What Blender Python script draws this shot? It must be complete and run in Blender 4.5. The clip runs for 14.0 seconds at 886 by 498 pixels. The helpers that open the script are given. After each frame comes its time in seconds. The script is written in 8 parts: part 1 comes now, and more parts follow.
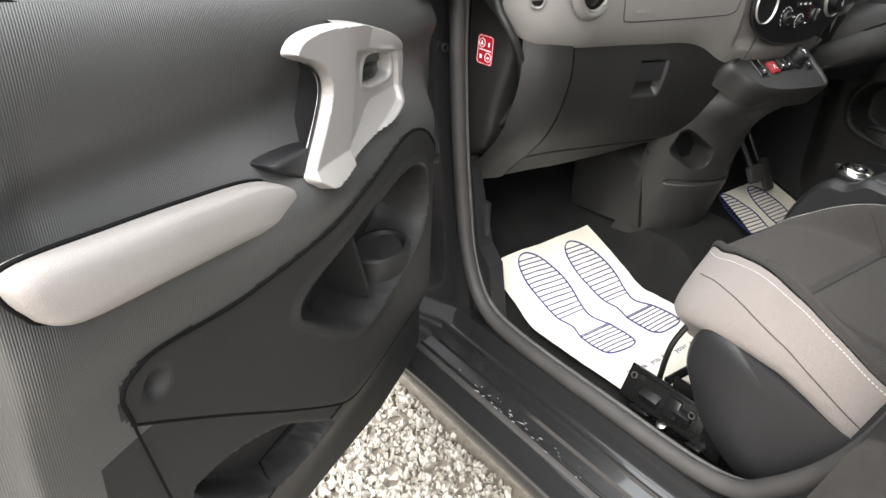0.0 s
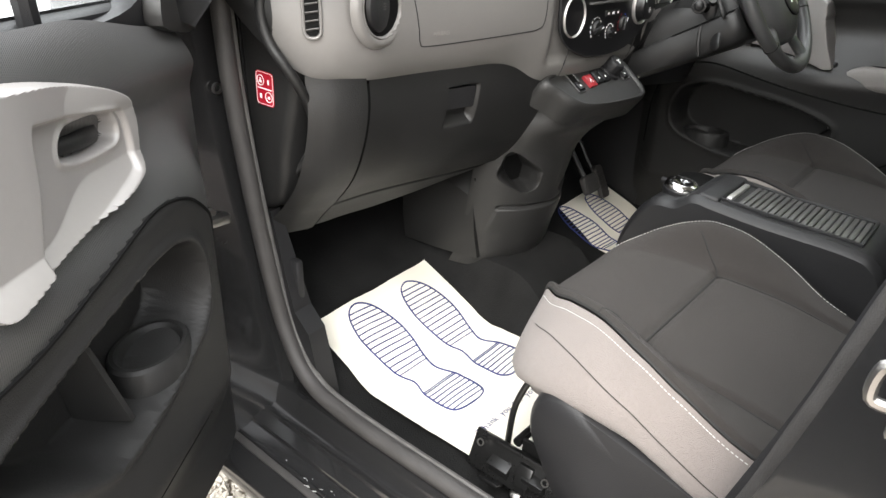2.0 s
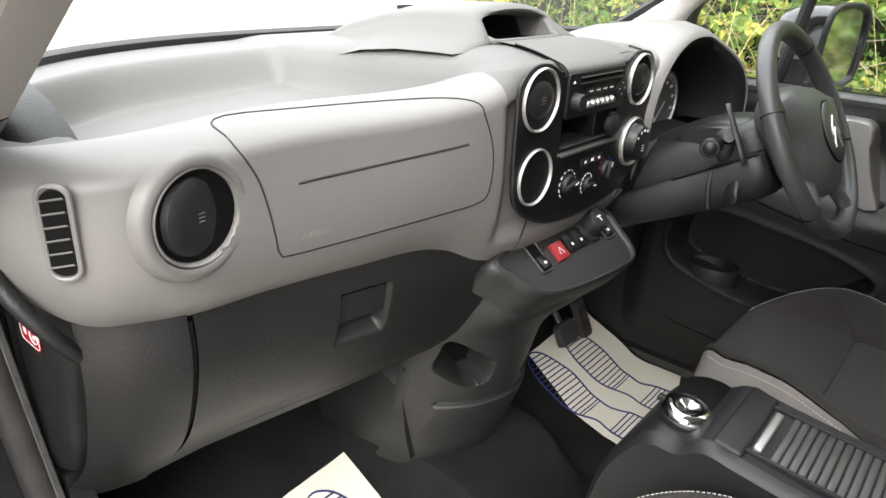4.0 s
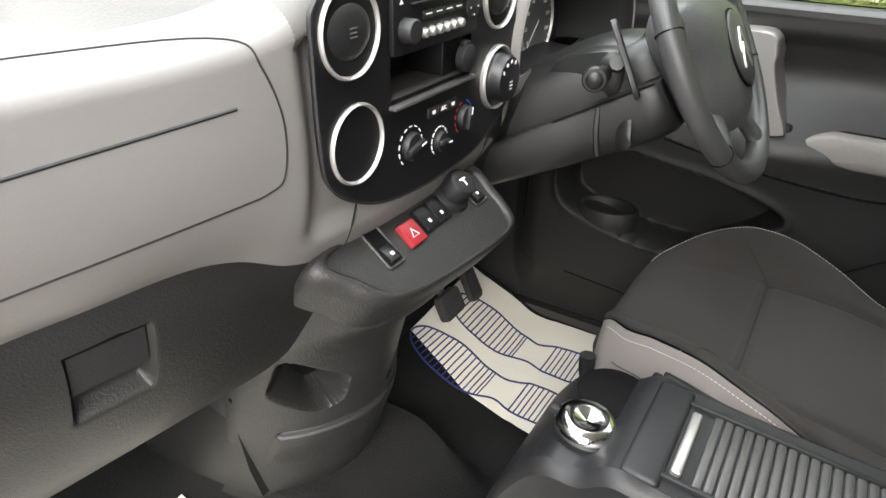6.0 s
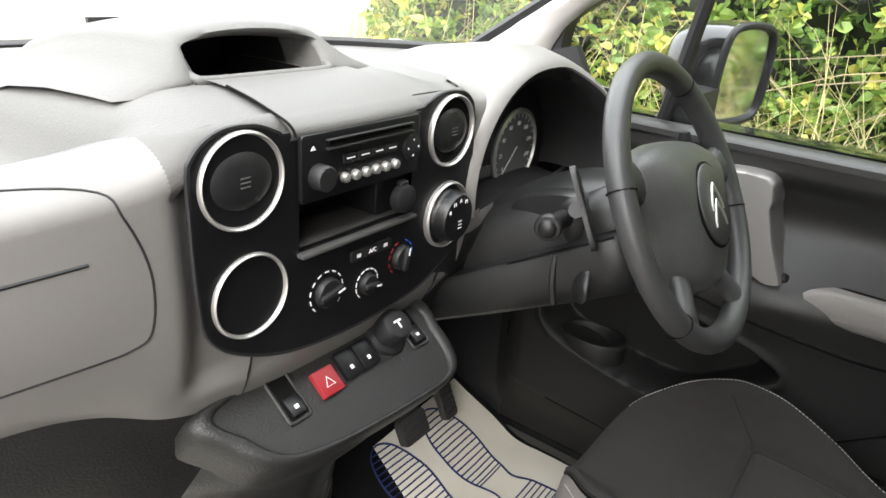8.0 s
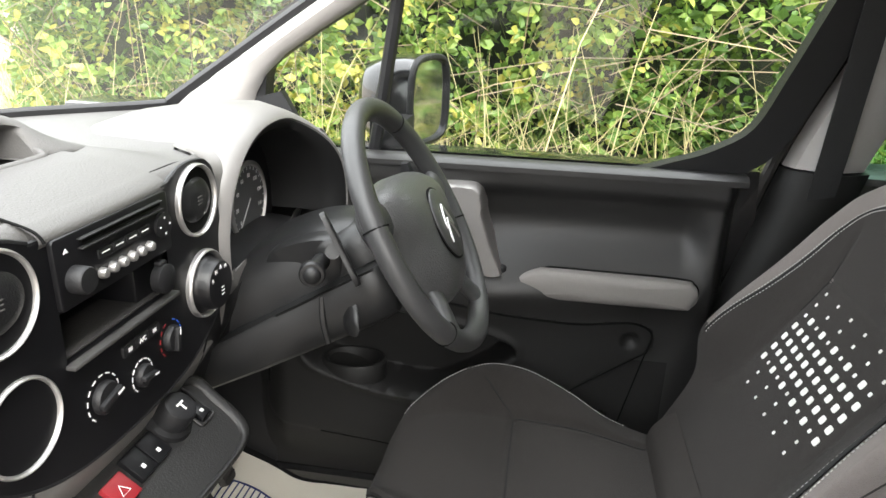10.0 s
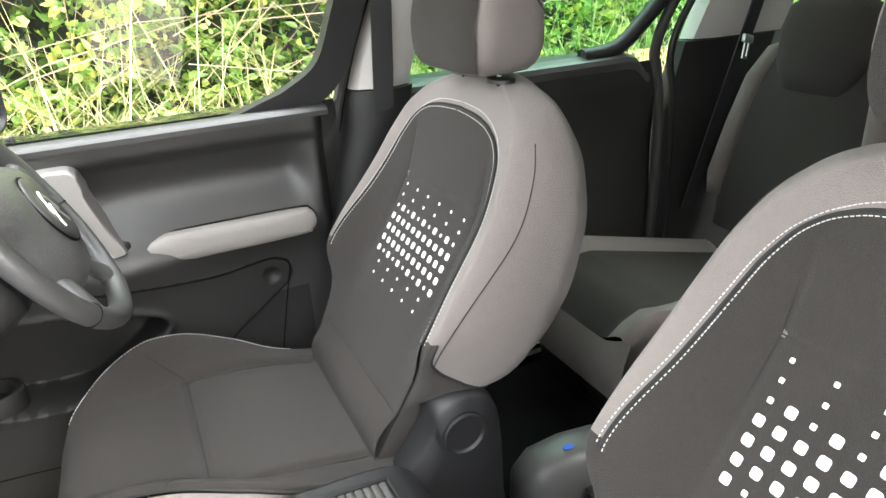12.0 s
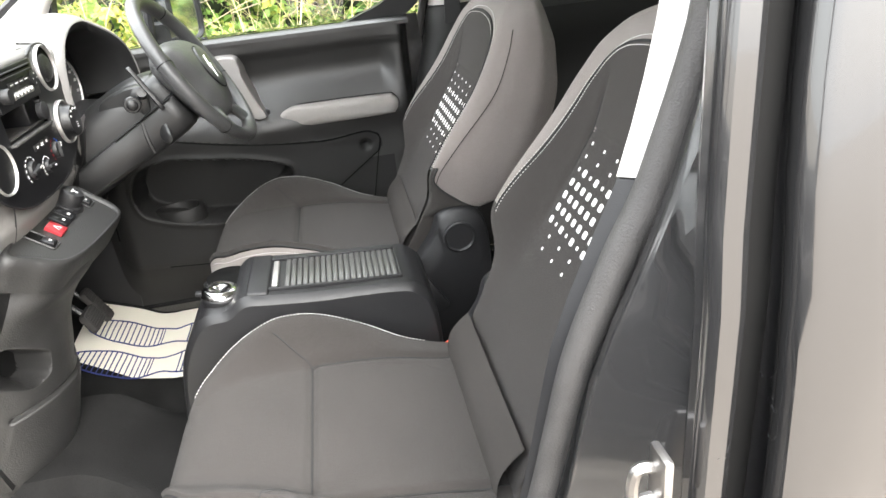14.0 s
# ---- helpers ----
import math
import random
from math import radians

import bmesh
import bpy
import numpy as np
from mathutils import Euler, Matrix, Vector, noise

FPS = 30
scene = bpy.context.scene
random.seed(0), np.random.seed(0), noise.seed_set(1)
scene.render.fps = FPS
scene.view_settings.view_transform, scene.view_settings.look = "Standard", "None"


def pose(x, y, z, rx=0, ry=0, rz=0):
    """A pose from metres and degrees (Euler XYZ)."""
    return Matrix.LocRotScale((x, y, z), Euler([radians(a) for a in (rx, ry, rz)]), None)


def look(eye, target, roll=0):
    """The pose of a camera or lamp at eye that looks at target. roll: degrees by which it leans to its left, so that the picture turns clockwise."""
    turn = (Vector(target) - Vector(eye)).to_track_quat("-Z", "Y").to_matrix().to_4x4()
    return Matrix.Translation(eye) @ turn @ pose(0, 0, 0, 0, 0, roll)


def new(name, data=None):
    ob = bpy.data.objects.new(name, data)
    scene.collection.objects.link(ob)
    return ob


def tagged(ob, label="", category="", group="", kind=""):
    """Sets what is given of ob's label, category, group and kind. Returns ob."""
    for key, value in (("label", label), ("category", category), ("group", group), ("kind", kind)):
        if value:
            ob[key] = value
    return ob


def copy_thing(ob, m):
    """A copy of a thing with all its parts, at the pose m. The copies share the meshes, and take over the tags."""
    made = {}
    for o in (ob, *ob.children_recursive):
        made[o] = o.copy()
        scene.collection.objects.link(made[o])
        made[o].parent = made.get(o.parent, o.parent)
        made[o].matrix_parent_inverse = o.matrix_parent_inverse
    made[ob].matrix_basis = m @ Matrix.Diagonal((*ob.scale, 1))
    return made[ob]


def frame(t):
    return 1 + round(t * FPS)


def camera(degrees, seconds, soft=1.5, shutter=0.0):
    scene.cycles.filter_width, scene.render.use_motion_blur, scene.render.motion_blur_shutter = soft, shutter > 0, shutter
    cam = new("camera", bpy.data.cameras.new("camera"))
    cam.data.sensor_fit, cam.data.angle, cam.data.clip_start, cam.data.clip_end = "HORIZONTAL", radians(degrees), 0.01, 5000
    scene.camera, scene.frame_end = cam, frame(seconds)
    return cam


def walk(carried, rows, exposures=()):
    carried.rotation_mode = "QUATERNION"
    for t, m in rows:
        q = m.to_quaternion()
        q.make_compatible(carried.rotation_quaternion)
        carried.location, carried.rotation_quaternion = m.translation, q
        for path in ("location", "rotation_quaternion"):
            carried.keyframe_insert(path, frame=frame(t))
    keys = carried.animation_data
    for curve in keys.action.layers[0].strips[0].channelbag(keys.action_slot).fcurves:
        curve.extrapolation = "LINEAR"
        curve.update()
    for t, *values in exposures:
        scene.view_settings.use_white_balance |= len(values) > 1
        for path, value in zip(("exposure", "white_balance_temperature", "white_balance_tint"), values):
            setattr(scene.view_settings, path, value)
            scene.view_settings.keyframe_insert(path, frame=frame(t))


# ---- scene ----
cam = camera(67.2, 14.0)
PATH = [
    (0, (-1.597, 1.227, 1.277), (-0.509, 2.644, 0.379), 3.0),
    (0.5, (-1.593, 1.217, 1.275), (-0.504, 2.634, 0.376), 2.9),
    (1, (-1.554, 1.196, 1.276), (-0.472, 2.633, 0.402), 2.1),
    (1.5, (-1.474, 1.2, 1.272), (-0.327, 2.583, 0.393), 1.5),
    (2, (-1.37, 1.315, 1.291), (0.004, 2.479, 0.42), 1.7),
    (2.5, (-1.283, 1.404, 1.322), (0.165, 2.449, 0.421), 1.3),
    (3, (-1.158, 1.432, 1.329), (0.212, 2.597, 0.453), 0.8),
    (3.2, (-1.087, 1.452, 1.352), (0.244, 2.692, 0.522), 1.7),
    (5.3, (-0.779, 1.67, 1.425), (0.818, 2.5, 0.553), 4.2),
    (5.5, (-0.754, 1.654, 1.407), (0.836, 2.414, 0.461), 4.9),
    (6, (-0.62, 1.644, 1.366), (0.881, 2.539, 0.393), 1.4),
    (6.5, (-0.5, 1.633, 1.387), (1.045, 2.557, 0.517), 3.7),
    (7, (-0.455, 1.61, 1.406), (1.083, 2.603, 0.602), 4.7),
    (7.2, (-0.457, 1.598, 1.413), (1.022, 2.709, 0.653), 3.2),
    (9.3, (-0.487, 1.625, 1.432), (1.23, 2.304, 0.664), 7.7),
    (9.5, (-0.493, 1.636, 1.453), (1.281, 2.209, 0.73), 6.2),
    (10, (-0.522, 1.645, 1.46), (1.337, 1.927, 0.778), 1.9),
    (10.5, (-0.535, 1.643, 1.455), (1.347, 1.568, 0.781), -0.5),
    (11, (-0.543, 1.646, 1.457), (1.298, 1.293, 0.762), -0.9),
    (11.5, (-0.576, 1.649, 1.46), (1.189, 1.07, 0.72), -2.9),
    (12, (-0.63, 1.657, 1.458), (1.033, 0.892, 0.653), -3.4),
    (12.5, (-0.715, 1.652, 1.461), (0.917, 0.87, 0.61), -5.8),
    (13, (-0.872, 1.577, 1.435), (0.797, 0.949, 0.529), -4.9),
    (13.5, (-1.045, 1.514, 1.421), (0.704, 1.18, 0.511), -5.5),
    (14, (-1.229, 1.501, 1.409), (0.557, 1.277, 0.537), -6.5),
]
walk(cam, [(t, look(eye, target, roll)) for t, eye, target, roll in PATH],
     ((0, 1.75), (1.5, 1.78), (3, 2.02), (5.5, 1.52), (6, 2.36), (6.5, 2.15), (7, 2.0), (9.5, 2.03), (10.2, 2.14), (11, 2.60), (12.0, 3.15), (13.0, 3.20), (14.0, 2.98)))

# ---- light ----
world = bpy.data.worlds.new("overcast")
scene.world = world
world.use_nodes = True
wn = world.node_tree.nodes
sky = wn.new("ShaderNodeTexSky")
sky.sky_type, sky.sun_disc = "NISHITA", False
sky.sun_elevation, sky.sun_rotation = radians(40), radians(243)
sky.dust_density, sky.air_density = 4.0, 1.2
soft_mix = wn.new("ShaderNodeMix")
soft_mix.data_type = "RGBA"
soft_mix.inputs[0].default_value = 0.8
soft_mix.inputs[7].default_value = (11.0, 11.1, 11.2, 1)
world.node_tree.links.new(sky.outputs[0], soft_mix.inputs[6])
# an overcast sky is about three times brighter overhead than at the horizon
sky_dir, sky_z, sky_map = wn.new("ShaderNodeTexCoord"), wn.new("ShaderNodeSeparateXYZ"), wn.new("ShaderNodeMapRange")
sky_map.inputs[1].default_value, sky_map.inputs[2].default_value = 0.0, 1.0
sky_map.inputs[3].default_value, sky_map.inputs[4].default_value = 0.095, 0.215
world.node_tree.links.new(sky_dir.outputs["Generated"], sky_z.inputs[0])
world.node_tree.links.new(sky_z.outputs[2], sky_map.inputs[0])
world.node_tree.links.new(sky_map.outputs[0], wn["Background"].inputs[1])
world.node_tree.links.new(soft_mix.outputs[2], wn["Background"].inputs[0])
sun = new("sun", bpy.data.lights.new("sun", "SUN"))
sun.data.energy, sun.data.angle, sun.data.color = 1.7, radians(45), (1.0, 0.99, 0.96)
sun.matrix_world = look((-8.0, -2.5, 7.6), (0, 1.5, 0))


# ---- materials ----
def material(name, color, rough=0.5, metal=0.0, grain=0.0, grain_scale=400.0, vary=0.12, vary_scale=6.0, spec=0.5, cells=False, coat=0.0, sheen=0.0):
    m = bpy.data.materials.new(name)
    m.use_nodes = True
    nt = m.node_tree
    b = nt.nodes["Principled BSDF"]
    tc = nt.nodes.new("ShaderNodeTexCoord")
    big = nt.nodes.new("ShaderNodeTexNoise")
    big.inputs["Scale"].default_value, big.inputs["Detail"].default_value = vary_scale, 6
    nt.links.new(tc.outputs["Object"], big.inputs["Vector"])
    fine = nt.nodes.new("ShaderNodeTexNoise")
    fine.inputs["Scale"].default_value, fine.inputs["Detail"].default_value = vary_scale * 25, 3
    nt.links.new(tc.outputs["Object"], fine.inputs["Vector"])
    both = nt.nodes.new("ShaderNodeMath")
    both.operation = "MULTIPLY_ADD"
    nt.links.new(fine.outputs[0], both.inputs[0])
    both.inputs[1].default_value = 0.4
    nt.links.new(big.outputs[0], both.inputs[2])
    ramp = nt.nodes.new("ShaderNodeValToRGB")
    c = Vector(color)
    ramp.color_ramp.elements[0].position, ramp.color_ramp.elements[1].position = 0.4, 1.0
    ramp.color_ramp.elements[0].color = (*(c * (1 - vary)), 1)
    ramp.color_ramp.elements[1].color = (*(c * (1 + vary)), 1)
    nt.links.new(both.outputs[0], ramp.inputs[0])
    nt.links.new(ramp.outputs[0], b.inputs["Base Color"])
    rr = nt.nodes.new("ShaderNodeMapRange")
    rr.inputs[1].default_value, rr.inputs[2].default_value = 0.3, 1.1
    rr.inputs[3].default_value, rr.inputs[4].default_value = max(0.02, rough - 0.06), min(1, rough + 0.08)
    nt.links.new(both.outputs[0], rr.inputs[0])
    nt.links.new(rr.outputs[0], b.inputs["Roughness"])
    b.inputs["Metallic"].default_value = metal
    b.inputs["Specular IOR Level"].default_value = spec
    b.inputs["Coat Weight"].default_value = coat
    b.inputs["Coat Roughness"].default_value = 0.06
    b.inputs["Sheen Weight"].default_value = sheen
    if grain:
        if cells == "ribs":
            g = nt.nodes.new("ShaderNodeTexWave")
            g.wave_type, g.bands_direction = "BANDS", "X"
            g.inputs["Distortion"].default_value, g.inputs["Detail"].default_value = 0.15, 1.0
        elif cells:
            g = nt.nodes.new("ShaderNodeTexVoronoi")
            g.inputs["Randomness"].default_value = 0.25 if cells == "regular" else 1.0
        else:
            g = nt.nodes.new("ShaderNodeTexNoise")
            g.inputs["Detail"].default_value = 4
        g.inputs["Scale"].default_value = grain_scale
        nt.links.new(tc.outputs["Object"], g.inputs["Vector"])
        bump = nt.nodes.new("ShaderNodeBump")
        bump.inputs["Strength"].default_value, bump.inputs["Distance"].default_value = grain, 0.0016
        nt.links.new(g.outputs[0], bump.inputs["Height"])
        nt.links.new(bump.outputs[0], b.inputs["Normal"])
    return m


def glass_material(name, tint, rough=0.0):
    m = bpy.data.materials.new(name)
    m.use_nodes = True
    nt = m.node_tree
    nt.nodes.remove(nt.nodes["Principled BSDF"])
    tr, gl, mix = (nt.nodes.new("ShaderNode" + k) for k in ("BsdfTransparent", "BsdfGlossy", "MixShader"))
    tr.inputs[0].default_value = (*tint, 1)
    gl.inputs["Roughness"].default_value = rough
    mix.inputs[0].default_value = 0.06
    nt.links.new(tr.outputs[0], mix.inputs[1])
    nt.links.new(gl.outputs[0], mix.inputs[2])
    nt.links.new(mix.outputs[0], nt.nodes["Material Output"].inputs[0])
    return m


M_BLACK = material("black plastic", (0.013, 0.013, 0.014), 0.45, spec=0.4, grain=0.25, grain_scale=700, vary=0.15)
M_GLOSS = material("satin black panel", (0.006, 0.006, 0.007), 0.34, spec=0.4, grain=0.06, grain_scale=900)
# near-black for joints, and for recesses and undersides with shade in the colour
M_DEEP = material("joint and recess shade black", (0.004, 0.004, 0.004), 0.7, spec=0.1)
# one door trim in two tones: lit near copy, darker copy for far-side shade
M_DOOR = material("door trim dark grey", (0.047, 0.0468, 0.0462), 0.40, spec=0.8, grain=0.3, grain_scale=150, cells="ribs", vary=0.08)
M_DOORDIM = material("shaded copy of door trim", (0.022, 0.0215, 0.021), 0.40, spec=0.6, grain=0.2, grain_scale=700, vary=0.1)
M_DOORLOW = material("door pocket plastic", (0.0160, 0.0158, 0.0156), 0.52, spec=0.3, grain=0.35, grain_scale=520, vary=0.12)
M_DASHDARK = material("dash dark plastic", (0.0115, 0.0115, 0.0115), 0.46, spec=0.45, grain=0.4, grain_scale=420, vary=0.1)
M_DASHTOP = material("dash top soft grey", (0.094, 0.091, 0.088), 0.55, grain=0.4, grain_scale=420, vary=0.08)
M_FASCIA = material("fascia silver grey", (0.175, 0.168, 0.162), 0.42, metal=0.15, grain=0.16, grain_scale=900, vary=0.05)
M_POD = material("console plastic", (0.0186, 0.0184, 0.0182), 0.46, spec=0.45, grain=0.5, grain_scale=380, vary=0.1)
M_EMBOSS = material("embossed fascia", (0.20, 0.19, 0.18), 0.5)
M_SILVER = material("satin silver", (0.5, 0.49, 0.48), 0.32, metal=0.75, vary=0.04)
M_CHROME = material("chrome", (0.75, 0.75, 0.76), 0.1, metal=1.0, vary=0.02)
M_GRIP = material("satin grip silver", (0.29, 0.277, 0.268), 0.4, metal=0.3, grain=0.1, grain_scale=900, vary=0.05)
M_PAD = material("grained armrest vinyl", (0.235, 0.218, 0.207), 0.5, grain=0.3, grain_scale=800, cells=True, vary=0.08)
M_CLOTH = material("dark seat cloth", (0.034, 0.0305, 0.0284), 0.85, grain=0.8, grain_scale=900, cells=True, vary=0.18, spec=0.15, sheen=0.06)
M_MIDCLOTH = material("mid grey seat cloth", (0.046, 0.042, 0.0395), 0.85, grain=0.8, grain_scale=900, cells=True, vary=0.14, spec=0.15)
M_GREYCLOTH = material("grey seat cloth", (0.190, 0.168, 0.157), 0.85, grain=0.8, grain_scale=800, cells=True, vary=0.10, spec=0.2, sheen=0.15)
M_DOT = material("woven white dot", (0.75, 0.74, 0.72), 0.8, grain=0.5, grain_scale=900)
M_THREAD = material("white thread", (0.50, 0.49, 0.47), 0.8)
M_DARKTHREAD = material("black thread", (0.012, 0.012, 0.012), 0.8)
M_CARPET = material("black carpet", (0.012, 0.012, 0.012), 0.95, grain=1.0, grain_scale=350, vary=0.4, spec=0.1, vary_scale=9)
M_PAPER = material("paper mat", (0.80, 0.765, 0.67), 0.75, grain=0.1, grain_scale=120, vary=0.03)
M_INK = material("blue ink", (0.02, 0.03, 0.13), 0.7)
M_FUZZ = material("grey flock", (0.085, 0.082, 0.079), 0.95, grain=1.0, grain_scale=700, vary=0.35, vary_scale=30)
M_SCUFF = material("scratched paint", (0.42, 0.42, 0.42), 0.6)
M_PAINT = material("graphite metallic paint", (0.034, 0.034, 0.035), 0.22, metal=0.6, coat=0.9, vary=0.03)
M_RUBBER = material("rubber seal", (0.036, 0.034, 0.033), 0.6, grain=0.6, grain_scale=500, vary=0.25, vary_scale=20)
M_METAL = material("black seat rail metal", (0.012, 0.012, 0.012), 0.28, metal=0.4, vary=0.2)
M_STEEL = material("zinc steel", (0.34, 0.33, 0.32), 0.35, metal=1.0, vary=0.15, vary_scale=30)
M_LEATHER = material("wheel leather", (0.046, 0.046, 0.0465), 0.36, grain=0.16, grain_scale=750, cells=True, vary=0.12)
M_HUB = material("hub pad vinyl", (0.068, 0.068, 0.0685), 0.34, grain=0.3, grain_scale=420, cells=True, vary=0.12)
M_SHROUD = material("column shroud plastic", (0.011, 0.011, 0.0113), 0.40, spec=0.42, grain=0.12, grain_scale=700, vary=0.12)
M_SLAT = material("roller lid slat plastic", (0.062, 0.061, 0.060), 0.34, spec=0.6, grain=0.2, grain_scale=500, vary=0.1)
M_RED = material("red button", (0.25, 0.016, 0.022), 0.4)
M_STICKER = material("red sticker", (0.36, 0.008, 0.022), 0.35)
M_WHITE = material("white print", (0.8, 0.8, 0.8), 0.6)
M_BLUE = material("blue mark", (0.02, 0.10, 0.55), 0.5)
M_PILLAR = material("light pillar trim", (0.44, 0.42, 0.405), 0.6, grain=0.4, grain_scale=500, vary=0.04)
M_HEAD = material("headliner cloth", (0.7, 0.67, 0.64), 0.9, grain=0.4, grain_scale=500)
M_BELT = material("belt webbing", (0.018, 0.018, 0.019), 0.7, grain=0.6, grain_scale=600)
M_BUCKLE = material("orange buckle", (0.75, 0.08, 0.03), 0.4)
M_BOX = material("grey moulded box", (0.10, 0.10, 0.098), 0.38, grain=0.2, grain_scale=500)
M_GLASS = glass_material("clear glass", (0.93, 0.95, 0.94))
M_SCREEN = glass_material("hazed windscreen glass", (0.93, 0.95, 0.94))
# a little pale translucence mixed in puts haze over the view ahead
haze_nt = M_SCREEN.node_tree
haze, haze_mix = haze_nt.nodes.new("ShaderNodeBsdfTranslucent"), haze_nt.nodes.new("ShaderNodeMixShader")
haze.inputs[0].default_value, haze_mix.inputs[0].default_value = (0.72, 0.68, 0.61, 1), 0.030
glass_out = haze_nt.nodes["Material Output"]
haze_nt.links.new(glass_out.inputs[0].links[0].from_socket, haze_mix.inputs[1])
haze_nt.links.new(haze.outputs[0], haze_mix.inputs[2])
haze_nt.links.new(haze_mix.outputs[0], glass_out.inputs[0])
# for panes out of view, darkened only to hold light off the rear cabin
M_DIMGLASS = glass_material("light-blocking dark glass", (0.10, 0.14, 0.125))
M_TINT = glass_material("green privacy glass", (0.56, 0.74, 0.65))
M_MIRROR = material("mirror glass", (0.85, 0.87, 0.88), 0.02, metal=1.0, vary=0.0)



def outdoor(name, stops, rough, scale=3.0, per_island=True, trans=0.0):
    m = bpy.data.materials.new(name)
    m.use_nodes = True
    nt = m.node_tree
    b = nt.nodes["Principled BSDF"]
    geo, tc, nz, add, ramp = (nt.nodes.new("ShaderNode" + k) for k in ("NewGeometry", "TexCoord", "TexNoise", "Math", "ValToRGB"))
    nz.inputs["Scale"].default_value = scale
    nz.inputs["Detail"].default_value = 5
    nt.links.new(tc.outputs["Object"], nz.inputs["Vector"])
    add.operation = "MULTIPLY_ADD"
    add.inputs[1].default_value = 0.5 if per_island else 0.0
    nt.links.new(geo.outputs["Random Per Island"], add.inputs[0])
    nt.links.new(nz.outputs[0], add.inputs[2])
    r = ramp.color_ramp
    while len(r.elements) < len(stops):
        r.elements.new(0.5)
    for e, (p, c) in zip(r.elements, stops):
        e.position, e.color = p, (*c, 1)
    nt.links.new(add.outputs[0], ramp.inputs[0])
    nt.links.new(ramp.outputs[0], b.inputs["Base Color"])
    b.inputs["Roughness"].default_value = rough
    b.inputs["Subsurface Weight"].default_value = 0.0
    if trans:
        t, mix = nt.nodes.new("ShaderNodeBsdfTranslucent"), nt.nodes.new("ShaderNodeMixShader")
        nt.links.new(ramp.outputs[0], t.inputs[0])
        mix.inputs[0].default_value = trans
        nt.links.new(b.outputs[0], mix.inputs[1])
        nt.links.new(t.outputs[0], mix.inputs[2])
        nt.links.new(mix.outputs[0], nt.nodes["Material Output"].inputs[0])
    return m


M_GRAVELBED = outdoor("gravel bed", ((0.2, (0.19, 0.162, 0.13)), (0.5, (0.29, 0.25, 0.208)), (0.8, (0.36, 0.315, 0.268))), 0.9, 60.0, False)
M_STONE = outdoor("limestone chip", ((0.25, (0.14, 0.127, 0.105)), (0.6, (0.30, 0.278, 0.238)), (1.0, (0.47, 0.44, 0.395))), 0.85, 30.0)
M_LEAF = outdoor("bramble leaf", ((0.36, (0.045, 0.095, 0.020)), (0.60, (0.115, 0.215, 0.042)), (0.86, (0.25, 0.355, 0.072)), (1.0, (0.46, 0.43, 0.09))), 0.42, 1.9, True, 0.35)
M_GRASS = outdoor("green grass", ((0.3, (0.05, 0.11, 0.02)), (1.0, (0.20, 0.27, 0.06))), 0.6, 2.0, True, 0.3)
M_STRAW = outdoor("dry grass", ((0.3, (0.34, 0.29, 0.11)), (1.0, (0.66, 0.58, 0.32))), 0.7, 2.0, True, 0.3)
M_STEM = outdoor("bramble stem", ((0.3, (0.06, 0.05, 0.03)), (1.0, (0.20, 0.15, 0.08))), 0.7)
# dark green that holds the shade between the hedge leaves
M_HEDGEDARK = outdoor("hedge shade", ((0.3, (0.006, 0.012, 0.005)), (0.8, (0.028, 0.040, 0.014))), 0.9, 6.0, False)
M_VERGE = outdoor("verge grass", ((0.2, (0.05, 0.09, 0.02)), (0.5, (0.11, 0.16, 0.04)), (0.8, (0.24, 0.24, 0.09))), 0.9, 25.0, False)


# ---- building helpers ----
def part(name, bm, mat, parent, label="", sharp=38):
    me = bpy.data.meshes.new(name)
    bmesh.ops.recalc_face_normals(bm, faces=bm.faces)
    bm.to_mesh(me)
    bm.free()
    me.materials.append(mat)
    me.shade_smooth()
    me.set_sharp_from_angle(angle=radians(sharp))
    ob = new(name, me)
    if parent is not None:
        ob.parent = parent
        top = parent if parent.parent is None else parent.parent
        ob.matrix_parent_inverse = top.matrix_basis.inverted() if parent.parent is None else Matrix()
    if label:
        ob["label"] = label
    return ob


def thing(name, at, label, category, group="", kind=""):
    ob = new(name)
    ob.empty_display_size = 0.05
    ob.matrix_basis = Matrix.Translation(at)
    return tagged(ob, label, category, group, kind)


def mesh_thing(name, bm, mat, label, category, group="", kind="", sharp=38):
    return tagged(part(name, bm, mat, None, "", sharp), label, category, group, kind)


def from_faces(verts, faces):
    me = bpy.data.meshes.new("tmp")
    me.from_pydata([tuple(v) for v in verts], [], faces)
    bm = bmesh.new()
    bm.from_mesh(me)
    bpy.data.meshes.remove(me)
    return bm


def joined(*bms):
    out = bmesh.new()
    for b in bms:
        me = bpy.data.meshes.new("tmp")
        b.to_mesh(me)
        out.from_mesh(me)
        bpy.data.meshes.remove(me)
        b.free()
    return out


def moved(bm, m):
    bm.transform(m)
    return bm


def grid(f, us, vs, skip=None, wrap=False):
    """A surface from f(u, v)."""
    nu, nv = len(us), len(vs)
    verts = [f(u, v) for v in vs for u in us]
    faces = []
    for j in range(nv - 1):
        for i in range(nu if wrap else nu - 1):
            if skip and skip(i, j):
                continue
            k = (i + 1) % nu
            faces.append((j * nu + i, j * nu + k, (j + 1) * nu + k, (j + 1) * nu + i))
    bm = from_faces(verts, faces)
    loose = [v for v in bm.verts if not v.link_faces]
    bmesh.ops.delete(bm, geom=loose, context="VERTS")
    return bm


